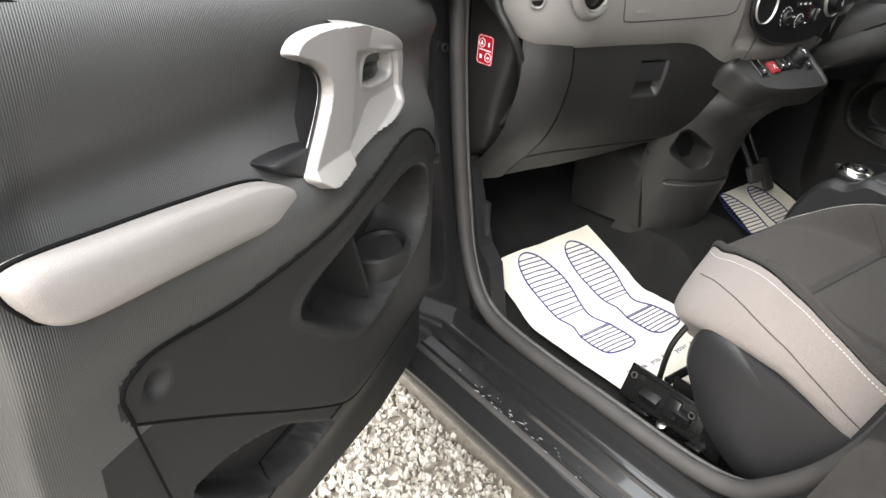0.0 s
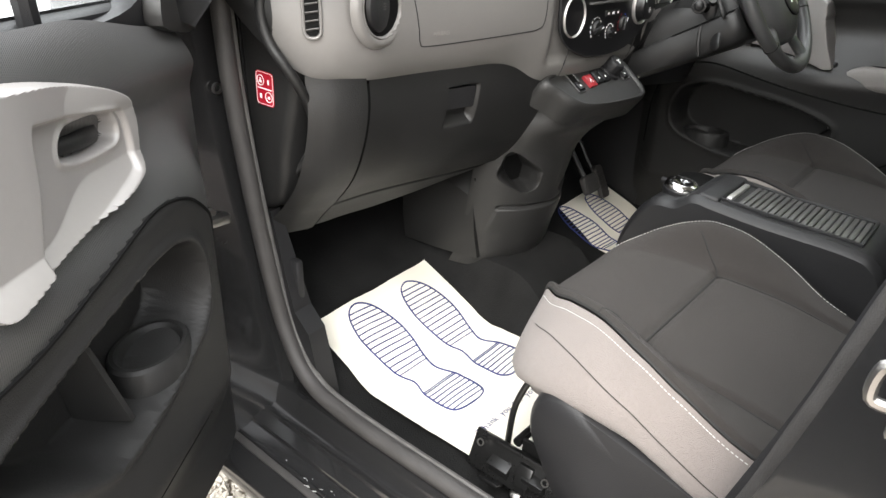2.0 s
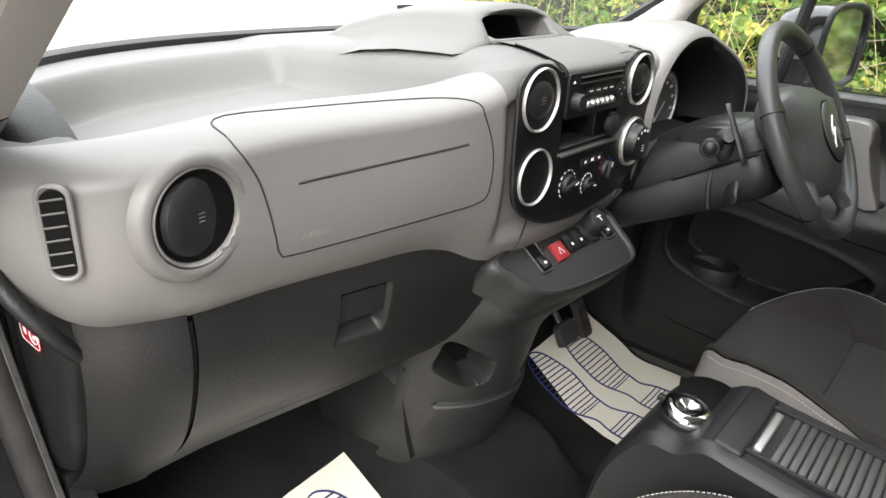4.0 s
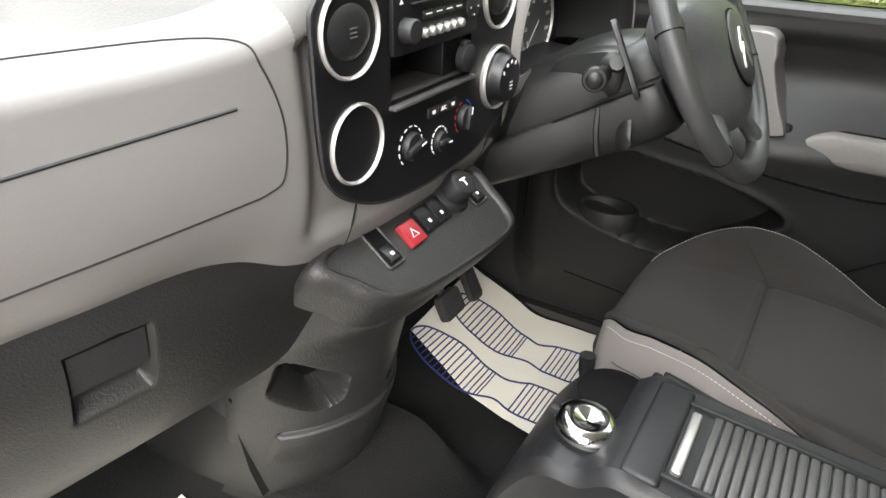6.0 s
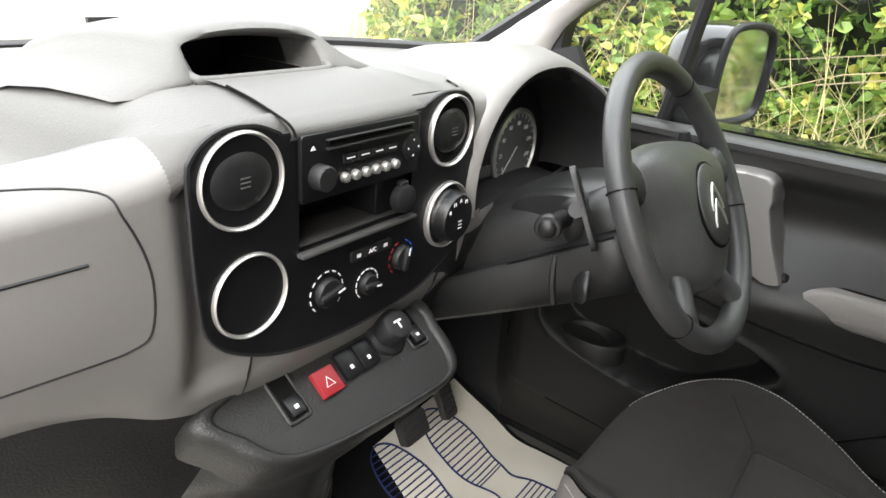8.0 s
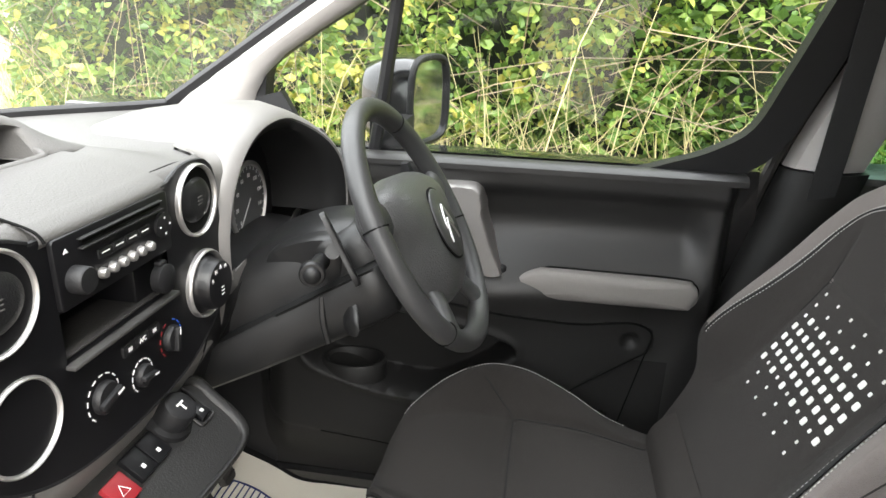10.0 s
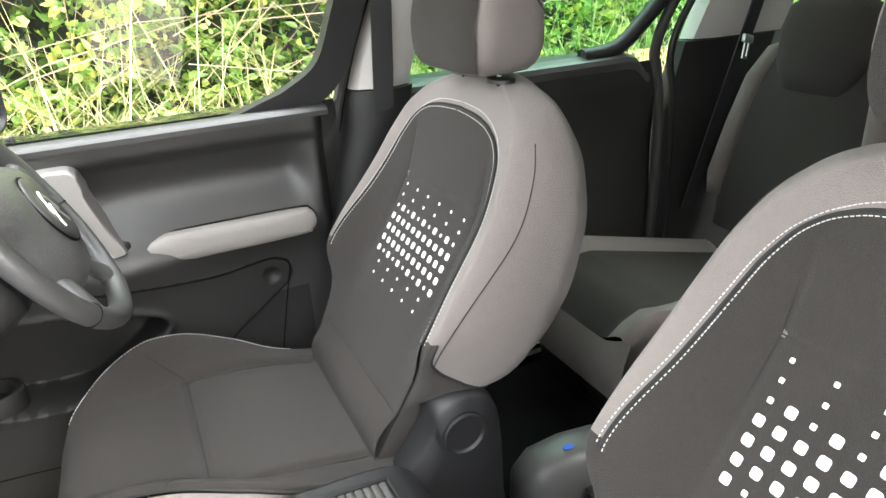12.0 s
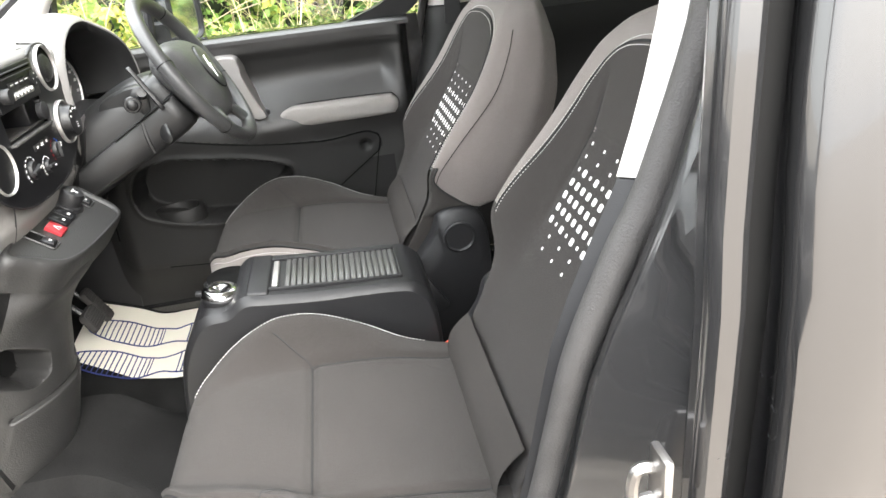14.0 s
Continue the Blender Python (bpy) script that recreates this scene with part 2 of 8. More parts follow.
def loft(rings, caps=True):
    n = len(rings[0])
    verts = [p for r in rings for p in r]
    faces = [(j * n + i, j * n + (i + 1) % n, (j + 1) * n + (i + 1) % n, (j + 1) * n + i) for j in range(len(rings) - 1) for i in range(n)]
    if caps:
        faces += [tuple(range(n))[::-1], tuple((len(rings) - 1) * n + i for i in range(n))]
    return from_faces(verts, faces)


def box(x0, x1, y0, y1, z0, z1, bevel=0.0, seg=2):
    bm = bmesh.new()
    bmesh.ops.create_cube(bm, size=1.0, matrix=Matrix.Translation(((x0 + x1) / 2, (y0 + y1) / 2, (z0 + z1) / 2)) @ Matrix.Diagonal((x1 - x0, y1 - y0, z1 - z0, 1)))
    if bevel:
        bmesh.ops.bevel(bm, geom=bm.edges[:], offset=bevel, segments=seg, affect="EDGES", profile=0.5)
    return bm


def prism(pts, depth, m=None, bevel=0.0, seg=2):
    """A polygon in local x, y pushed along local z."""
    n = len(pts)
    verts = [(x, y, 0) for x, y in pts] + [(x, y, depth) for x, y in pts]
    faces = [tuple(range(n))[::-1], tuple(range(n, 2 * n))] + [(i, (i + 1) % n, n + (i + 1) % n, n + i) for i in range(n)]
    bm = from_faces(verts, faces)
    if bevel:
        rim = [e for e in bm.edges if abs(e.verts[0].co.z - depth) < 1e-6 and abs(e.verts[1].co.z - depth) < 1e-6]
        bmesh.ops.bevel(bm, geom=rim, offset=bevel, segments=seg, affect="EDGES", profile=0.5)
    if m is not None:
        bm.transform(m)
    return bm


def curve(pts, n=8, closed=False):
    """Catmull-Rom through points."""
    P = [Vector(p) for p in pts]
    out, N = [], len(P)
    for i in range(N if closed else N - 1):
        if closed:
            a, b, c, d = P[(i - 1) % N], P[i], P[(i + 1) % N], P[(i + 2) % N]
        else:
            a, b, c, d = P[max(i - 1, 0)], P[i], P[i + 1], P[min(i + 2, N - 1)]
        for k in range(n):
            t = k / n
            out.append(0.5 * ((2 * b) + (c - a) * t + (2 * a - 5 * b + 4 * c - d) * t * t + (3 * b - a - 3 * c + d) * t ** 3))
    if not closed:
        out.append(P[-1])
    return out


def tube(pts, r, n=8, closed=False, flat=1.0):
    P = [Vector(p) for p in pts]
    N = len(P)
    rings, up = [], None
    for i in range(N):
        d = (P[(i + 1) % N] - P[(i - 1) % N]) if closed else (P[min(i + 1, N - 1)] - P[max(i - 1, 0)])
        d.normalize()
        if up is None:
            up = d.orthogonal().normalized()
        up = (up - d * up.dot(d)).normalized()
        side = d.cross(up)
        rad = r(i / (N - 1)) if callable(r) else r
        rings.append([P[i] + up * (rad * math.cos(a)) + side * (rad * flat * math.sin(a)) for a in (2 * math.pi * k / n for k in range(n))])
    if closed:
        rings.append(rings[0])
        bm = loft(rings, False)
        bmesh.ops.remove_doubles(bm, verts=bm.verts, dist=1e-6)
        return bm
    return loft(rings)


def lathe(profile, m=None, n=32, closed=False):
    """Turns (radius, height) pairs round local z."""
    rings = [[(r * math.cos(a), r * math.sin(a), h) for a in (2 * math.pi * k / n for k in range(n))] for r, h in profile]
    if closed:
        rings.append(rings[0])
    bm = loft(rings, not closed)
    if closed:
        bmesh.ops.remove_doubles(bm, verts=bm.verts, dist=1e-6)
    if m is not None:
        bm.transform(m)
    return bm


def tab(xs, ys):
    """A smooth curve through a table."""
    xs, ys = np.array(xs, float), np.array(ys, float)
    d = np.diff(ys) / np.diff(xs)
    t = np.concatenate(([d[0]], (d[:-1] + d[1:]) / 2, [d[-1]]))
    t[1:-1] = np.where(d[:-1] * d[1:] <= 0, 0, t[1:-1])

    def f(x):
        x = min(max(x, xs[0]), xs[-1])
        i = min(int(np.searchsorted(xs, x, "right")) - 1, len(xs) - 2)
        h = xs[i + 1] - xs[i]
        s = (x - xs[i]) / h
        return float(ys[i] * (1 + 2 * s) * (1 - s) ** 2 + t[i] * h * s * (1 - s) ** 2 + ys[i + 1] * s * s * (3 - 2 * s) + t[i + 1] * h * s * s * (s - 1))
    return f


def smooth(a, b, x):
    s = min(max((x - a) / (b - a), 0), 1)
    return s * s * (3 - 2 * s)


def lin(a, b, n):
    return [a + (b - a) * i / (n - 1) for i in range(n)]


def round_rect(w, h, r, n=5, cx=0.0, cy=0.0):
    out = []
    for sx, sy, a0 in ((1, 1, 0), (-1, 1, 90), (-1, -1, 180), (1, -1, 270)):
        for k in range(n + 1):
            a = radians(a0 + 90 * k / n)
            out.append((cx + sx * (w / 2 - r) + r * math.cos(a), cy + sy * (h / 2 - r) + r * math.sin(a)))
    return out


def plane_m(o, x, y):
    """A frame at o with local x and y directions."""
    x, y = Vector(x).normalized(), Vector(y).normalized()
    z = x.cross(y).normalized()
    y = z.cross(x)
    m = Matrix((x, y, z)).transposed().to_4x4()
    m.translation = o
    return m


def signed_distance(poly, U, Z):
    """Distance of the points (U, Z) to a closed polygon, minus inside."""
    d = np.full(U.shape, 9.0)
    inside = np.zeros(U.shape, bool)
    n = len(poly)
    for i in range(n):
        (ax, ay), (bx, by) = poly[i], poly[(i + 1) % n]
        ex, ey = bx - ax, by - ay
        t = np.clip(((U - ax) * ex + (Z - ay) * ey) / (ex * ex + ey * ey + 1e-12), 0, 1)
        d = np.minimum(d, np.hypot(U - ax - t * ex, Z - ay - t * ey))
        cross = ((ay > Z) != (by > Z)) & (U < ex * (Z - ay) / (ey if abs(ey) > 1e-12 else 1e-12) + ax)
        inside ^= cross
    return np.where(inside, -d, d)


def ease(x):
    x = np.clip(x, 0, 1)
    return x * x * (3 - 2 * x)


def text_mesh(body, size, m, mat, parent, name="lettering", extrude=0.0003):
    cu = bpy.data.curves.new(name, "FONT")
    cu.body, cu.size, cu.extrude, cu.align_x, cu.align_y = body, size, extrude, "CENTER", "CENTER"
    tmp = bpy.data.objects.new("tmp_text", cu)
    scene.collection.objects.link(tmp)
    dg = bpy.context.evaluated_depsgraph_get()
    me = bpy.data.meshes.new_from_object(tmp.evaluated_get(dg))
    bpy.data.objects.remove(tmp)
    bm = bmesh.new()
    bm.from_mesh(me)
    bpy.data.meshes.remove(me)
    bm.transform(m)
    return part(name, bm, mat, parent)


# ---- ground and car shell ----
mesh_thing("ground", grid(lambda u, v: (u, v, -0.012 + 0.01 * noise.noise((u * 0.7, v * 0.7, 0))), sorted(set(lin(-8, 10, 60) + lin(-120, 140, 30))), sorted(set(lin(-8, 14, 60) + lin(-100, 200, 30)))), M_GRAVELBED, "pale limestone gravel ground", "ground", kind="structure")

mesh_thing("grass_verge", grid(lambda u, v: (u + 0.12 * noise.noise((v * 1.3, 0, 4)) + 1.25 * max(0, v - 3.9), v, 0.004 + 0.05 * smooth(1.6, 2.4, u) + 0.03 * noise.noise((u * 3, v * 3, 1)) * smooth(1.6, 1.9, u)), lin(1.6, 4.6, 24), lin(-8, 18, 120)), M_VERGE, "rough green grass verge below the hedge", "grass", kind="structure")

car = thing("car", (0, 1.2, 0.2), "dark graphite compact van with its front passenger door open", "car")


def floor_z(x, y):
    z = 0.383 + 0.022 * smooth(-0.05, 0.12, x)
    z += 0.44 * max(0.0, y - 2.14) * smooth(2.10, 2.22, y)
    z = max(z, 0.41 + 0.12 * smooth(1.95, 2.14, y)) * 1.0 if abs(x) < 0.12 else z + (max(z, 0.41 + 0.12 * smooth(1.95, 2.14, y)) - z) * smooth(0.19, 0.12, abs(x))
    return z + 0.004 * noise.noise((x * 9, y * 9, 0)) + 0.0015 * noise.noise((x * 40, y * 40, 3))


part("floor_carpet", grid(lambda u, v: (u, v, floor_z(u, v)), lin(-0.70, 0.76, 70), lin(-0.9, 2.62, 120)), M_CARPET, car, "black floor carpet")
part("kick_panel", loft([[(0.715, 2.20 + dy, z), (0.75, 2.20 + dy, z), (0.75, 2.66, z), (0.705, 2.66, z)] for z, dy in ((0.36, 0.02), (0.60, 0.0), (0.90, 0.02), (1.22, 0.06))]), M_BLACK, car, "", 25)
part("hinge_pillar", box(0.755, 0.885, 2.33, 2.66, 0.3, 1.25, 0.01), M_PAINT, car)
part("bulkhead", grid(lambda u, v: (u, 2.62 - 0.05 * smooth(0.6, 1.2, v), v), lin(-0.78, 0.80, 12), lin(0.30, 1.235, 10)), M_CARPET, car)
# carpet rising to the sill
part("sill_carpet", grid(lambda u, v: (-0.655 - 0.05 * u, v, floor_z(-0.66, min(v, 2.2)) + 0.055 * smooth(0, 0.9, u) + 0.002 * noise.noise((u * 5, v * 30, 0))), lin(0, 1, 8), lin(1.0, 2.42, 60)), M_CARPET, car)
sill_profile = [(-0.70, 0.30), (-0.70, 0.432), (-0.712, 0.438), (-0.735, 0.436), (-0.742, 0.425), (-0.747, 0.402), (-0.756, 0.396), (-0.768, 0.395), (-0.771, 0.401), (-0.775, 0.401), (-0.778, 0.394), (-0.803, 0.390), (-0.806, 0.382), (-0.829, 0.374), (-0.832, 0.378), (-0.836, 0.378), (-0.839, 0.371), (-0.850, 0.366), (-0.853, 0.369), (-0.858, 0.367), (-0.862, 0.360), (-0.880, 0.352), (-0.889, 0.342), (-0.893, 0.328), (-0.888, 0.305), (-0.86, 0.26), (-0.81, 0.20), (-0.77, 0.17), (-0.72, 0.17)]
part("sill", loft([[(x, y, z) for x, z in sill_profile] for y in lin(-0.9, 2.52, 14)]), M_PAINT, car, "dark painted door sill with scuffs", 50)
part("sill_strip", loft([[(-0.839 - 0.012 * c, y, 0.373 - 0.005 * c + h) for c, h in ((0, 0), (0, 0.002), (0.3, 0.0035), (0.8, 0.0035), (1, 0.002), (1, -0.001))] for y in lin(1.15, 2.3, 3)]), M_RUBBER, car)
scuff = random.Random(3)
part("sill_scuff", joined(*[moved(box(-0.5, 0.5, -0.5, 0.5, -0.0004, 0.0004), pose(-0.822 - scuff.uniform(-0.012, 0.02), y, 0.3775 - 0.002, 0, 18, 85 + scuff.uniform(-20, 20)) @ Matrix.Diagonal((scuff.uniform(0.004, 0.02), scuff.uniform(0.0005, 0.0016), 1, 1))) for y in [scuff.gauss(1.98, 0.09) for _ in range(46)]]), M_SCUFF, car, "pale scratches in the sill paint")["kind"] = "stuff"
seal_path = curve([(-0.745, 1.203, 1.60), (-0.754, 1.215, 1.38), (-0.756, 1.258, 1.22), (-0.756, 1.294, 1.14), (-0.754, 1.328, 1.05), (-0.750, 1.348, 0.96), (-0.746, 1.365, 0.88), (-0.735, 1.415, 0.68), (-0.722, 1.50, 0.53), (-0.718, 1.60, 0.456), (-0.718, 1.85, 0.447), (-0.718, 2.10, 0.45), (-0.715, 2.21, 0.475), (-0.713, 2.275, 0.56), (-0.72, 2.305, 0.70), (-0.735, 2.32, 0.9), (-0.75, 2.32, 1.1), (-0.75, 2.30, 1.22), (-0.735, 2.15, 1.34), (-0.71, 1.95, 1.47), (-0.68, 1.7, 1.62)], 8)
part("door_seal", tube(seal_path, 0.0165, 12, flat=1.15), M_RUBBER, car, "worn rubber door seal")
part("seal_lip", tube([p + Vector((0.012, -0.004, 0.007)) for p in seal_path], 0.0085, 8), M_FUZZ, car, "grey flocked inner lip of the door seal")
# front pillar and its hinge face
part("hinge_pillar", loft([[(-0.728, y0, z), (-0.86, y0 + 0.012, z), (-0.885, y0 + 0.05, z), (-0.885, y0 + 0.3, z), (-0.70, y0 + 0.3, z), (-0.70, y0 - 0.02, z), (-0.716, y0 - 0.025, z)] for z, y0 in ((0.30, 2.27), (0.46, 2.285), (0.60, 2.325), (0.9, 2.35), (1.15, 2.355), (1.26, 2.35))]), M_PAINT, car, "dark painted hinge pillar", 25)
part("check_strap", joined(box(-0.83, -0.775, 2.325, 2.352, 0.795, 0.812, 0.003), lathe([(0.009, 0), (0.009, 0.012), (0.005, 0.016)], plane_m((-0.775, 2.352, 0.802), (1, 0, 0), (0, 0, 1)), 10), lathe([(0.007, 0), (0.007, 0.012)], plane_m((-0.80, 2.352, 0.818), (1, 0, 0), (0, 0, 1)), 10)), M_STEEL, car)
part("pillar_hole", lathe([(0.010, 0), (0.010, 0.004), (0.006, 0.004), (0.006, 0)], plane_m((-0.758, 2.349, 1.033), (1, 0, 0), (0, 0, 1)), 14, True), M_STEEL, car)


def pillar_y(z):
    return tab((0.40, 0.55, 0.70, 0.88, 0.96, 1.06, 1.14, 1.22, 1.37, 1.75), (1.53, 1.455, 1.415, 1.367, 1.350, 1.328, 1.296, 1.262, 1.222, 1.195))(z)


def far_pillar_y(z):
    return tab((0.40, 0.55, 0.70, 0.90, 1.10, 1.25, 1.42, 1.75), (1.52, 1.44, 1.390, 1.325, 1.268, 1.229, 1.166, 1.05))(z)


# near middle pillar, painted, with the sliding door behind it
zs = lin(0.36, 1.78, 26)
lean = lambda z: 0.10 * max(0, z - 1.15)
outer_y = lambda z: 1.283 - 0.05 * max(0, z - 1.22)


def pillar_ring(z):
    inner = ((-0.735, -0.004), (-0.752, 0.002), (-0.768, -0.006), (-0.772, -0.018), (-0.777, -0.006), (-0.783, -0.002), (-0.798, 0.001), (-0.800, 0.0045), (-0.803, 0.0045), (-0.805, 0.0005))
    outer = ((-0.858, -0.003), (-0.862, 0.002), (-0.866, 0.003), (-0.870, 0.0), (-0.874, 0.001), (-0.880, 0.0), (-0.885, -0.005), (-0.886, -0.018), (-0.880, -0.026), (-0.862, -0.028), (-0.862, -0.20), (-0.74, -0.20), (-0.70, -0.15))
    return [(x + lean(z), pillar_y(z) + dy, z) for x, dy in inner] + [(x + lean(z), outer_y(z) + dy, z) for x, dy in outer]


part("middle_pillar", loft([pillar_ring(z) for z in zs]), M_PAINT, car, "dark painted middle pillar", 40)
part("pillar_emboss", tube([Vector((-0.822 + 0.010 * a, 1.302 + 0.001, 1.015 + 0.016 * b)) for a, b in ((-0.6, 0.9), (0.6, 0.2), (-0.5, -0.8))], 0.0012, 6, True), M_PAINT, car)
part("slide_gap_seal", loft([[(x + lean(z), outer_y(z) - 0.028 + dy, z) for x, dy in ((-0.872, -0.001), (-0.866, -0.024), (-0.85, -0.03), (-0.85, 0.0))] for z in zs]), M_DEEP, car)
part("slide_door_skin", loft([[(x - 0.022 * math.sin(min(max((z - 0.3) / 1.0, 0), 1) * math.pi) + lean(z) * 1.1, y, z) for x, y in ((-0.866, outer_y(z) - 0.054), (-0.880, outer_y(z) - 0.051), (-0.889, outer_y(z) - 0.054), (-0.895, outer_y(z) - 0.066), (-0.899, outer_y(z) - 0.11), (-0.902, outer_y(z) - 0.25), (-0.905, 0.6), (-0.90, 0.25), (-0.86, 0.25), (-0.86, outer_y(z) - 0.06))] for z in lin(0.22, 1.78, 24)]), M_PAINT, car, "painted skin of the closed sliding door", 45)
part("striker", joined(box(-0.876 - 0.014, -0.876 + 0.014, 1.306, 1.315, 1.008 - 0.033, 1.008 + 0.033, 0.004), tube(curve([(-0.876 + 0.004, 1.312, 1.008 + 0.014), (-0.876 + 0.004, 1.328, 1.008 + 0.014), (-0.876 + 0.004, 1.330, 1.008 - 0.014), (-0.876 + 0.004, 1.312, 1.008 - 0.016)], 5), 0.005, 8), lathe([(0.009, 0), (0.009, 0.006), (0.004, 0.006)], plane_m((-0.876, 1.313, 1.008), (1, 0, 0), (0, 0, 1)), 12)), M_STEEL, car, "zinc door striker")
# inner trim of the near middle pillar
part("pillar_trim", loft([[(x + lean(z), pillar_y(z) + dy, z) for x, dy in ((-0.756, -0.004), (-0.738, 0.020), (-0.712, -0.006), (-0.70, -0.08), (-0.75, -0.08))] for z in lin(1.206, 1.72, 14)]), M_PILLAR, car, "pale upper pillar trim")
part("pillar_trim", loft([[(x, pillar_y(z) + dy, z) for x, dy in ((-0.752, -0.004), (-0.732, 0.018), (-0.708, -0.008), (-0.69, -0.08), (-0.74, -0.08))] for z in lin(0.42, 1.204, 16)]), M_BLACK, car)
# far middle pillar
part("pillar_trim", loft([[(x - lean(z), far_pillar_y(z) - 0.03 + dy, z) for x, dy in ((0.80, 0.0), (0.778, 0.0), (0.755, -0.012), (0.742, -0.04), (0.74, -0.09), (0.76, -0.13), (0.80, -0.13))] for z in lin(1.205, 1.74, 14)]), M_PILLAR, car, "pale upper pillar trim")
part("pillar_trim", loft([[(x, far_pillar_y(z) - 0.03 + dy, z) for x, dy in ((0.80, 0.0), (0.775, 0.004), (0.745, -0.01), (0.728, -0.04), (0.726, -0.10), (0.75, -0.14), (0.80, -0.14))] for z in lin(0.40, 1.202, 16)]), M_DOORLOW, car)
part("pillar_post", loft([[(x - lean(z), far_pillar_y(z) + dy, z) for x, dy in ((0.885, -0.03), (0.79, -0.015), (0.79, -0.15), (0.885, -0.15))] for z in lin(0.36, 1.76, 10)]), M_PAINT, car)
part("door_seal", tube([(0.786 - lean(z), far_pillar_y(z) - 0.012, z) for z in lin(0.42, 1.7, 20)], 0.011, 8), M_RUBBER, car)
part("seat_belt", loft([[(0.728 - lean(z) + 0.01 * (z < 1.2) + dx, 1.175 + dy - 0.02 * (z - 1.2), z) for dx, dy in ((0, 0), (-0.004, 0), (-0.004, -0.045), (0, -0.045))] for z in lin(0.5, 1.60, 10)]), M_BELT, car, "black seat belt webbing")
part("belt_guide", joined(box(0.672, 0.70, 1.125, 1.195, 1.515, 1.545, 0.01), lathe([(0.02, 0), (0.02, 0.02), (0.015, 0.026)], plane_m((0.705, 1.16, 1.535), (0, 1, 0), (0, 0, 1)), 16)), M_PILLAR, car)
# far sill, roof, tail and glass
part("sill", loft([[(-x, y, z) for x, z in sill_profile] for y in lin(-0.9, 2.52, 8)]), M_PAINT, car, "", 25)
part("roof", loft([[(x, y, 1.74 + 0.06 * (1 - (x / 0.75) ** 2) + t - 0.05 * smooth(1.4, 1.75, y)) for x, t in [(u, 0.0) for u in lin(-0.75, 0.75, 12)] + [(u, 0.045) for u in lin(0.75, -0.75, 12)]] for y in lin(-1.15, 1.75, 12)]), M_HEAD, car, "pale cloth headliner under the roof")
part("roof_skin", loft([[(x, y, 1.79 + 0.065 * (1 - (x / 0.78) ** 2) + t - 0.05 * smooth(1.4, 1.75, y)) for x, t in [(u, 0.0) for u in lin(-0.78, 0.78, 12)] + [(u, 0.012) for u in lin(0.78, -0.78, 12)]] for y in lin(-1.15, 1.72, 12)]), M_PAINT, car, "dark painted roof")
for wx in (-0.80, 0.80):
    for wy in (-0.55, 3.0):
        wheel_side = part("road_wheel", lathe([(0.20, -0.09), (0.29, -0.095), (0.31, -0.07), (0.31, 0.07), (0.29, 0.095), (0.20, 0.09)], plane_m((wx, wy, 0.31), (0, 1, 0), (0, 0, 1)), 36, True), M_RUBBER, car, "black rubber tyre")
        part("wheel_rim", lathe([(0.20, -0.08), (0.19, 0.06), (0.06, 0.05), (0.0005, 0.05)], plane_m((wx, wy, 0.31), (0, 1 if wx > 0 else -1, 0), (0, 0, 1)), 28), M_SILVER, wheel_side)
part("tailgate", joined(box(-0.80, 0.80, -1.02, -0.95, 0.3, 1.10, 0.01), box(-0.80, -0.62, -1.02, -0.95, 1.10, 1.78, 0.01), box(0.62, 0.80, -1.02, -0.95, 1.10, 1.78, 0.01), box(-0.62, 0.62, -1.02, -0.95, 1.66, 1.78, 0.01)), M_DOORLOW, car)
part("tailgate_glass", box(-0.62, 0.62, -0.99, -0.984, 1.10, 1.66), M_DIMGLASS, car).visible_shadow = False
part("slide_door_trim", box(-0.85, -0.78, -0.9, 1.14, 0.42, 1.14, 0.01), M_DOORLOW, car)
part("slide_door_glass", box(-0.83, -0.826, -0.85, 1.12, 1.14, 1.72), M_DIMGLASS, car).visible_shadow = False
part("quarter_post", box(-0.83, -0.74, -0.98, -0.72, 1.12, 1.75, 0.02), M_PILLAR, car)

# windscreen, its pillars and the cowl
SCREEN = tab((-0.80, -0.70, -0.5, 0.0, 0.5, 0.70, 0.80), (2.36, 2.43, 2.60, 2.70, 2.60, 2.43, 2.36))


def screen(u, v):
    x = u * (1 - 0.10 * v)
    return (x, SCREEN(u) - v * (SCREEN(u) - 1.62) , 1.262 + 0.50 * v)


part("windscreen", grid(screen, lin(-0.76, 0.76, 24), lin(0, 1, 12)), M_SCREEN, car, "windscreen with a faint haze mixed into its glass").visible_shadow = False
part("screen_band", joined(*[tube([Vector(screen(s, v)) + Vector((0, -0.008, 0)) for v in lin(0, 1, 12)], 0.012, 6, flat=1.5) for s in (-0.735, 0.735)], tube([Vector(screen(u, 0.0)) + Vector((0, 0.0, -0.002)) for u in lin(-0.74, 0.74, 24)], 0.010, 6)), M_BLACK, car)
PILLAR_EDGE = tab((1.18, 1.26, 1.31, 1.345, 1.38, 1.466, 1.60, 1.73), (2.225, 2.222, 2.210, 2.188, 2.140, 1.998, 1.775, 1.57))
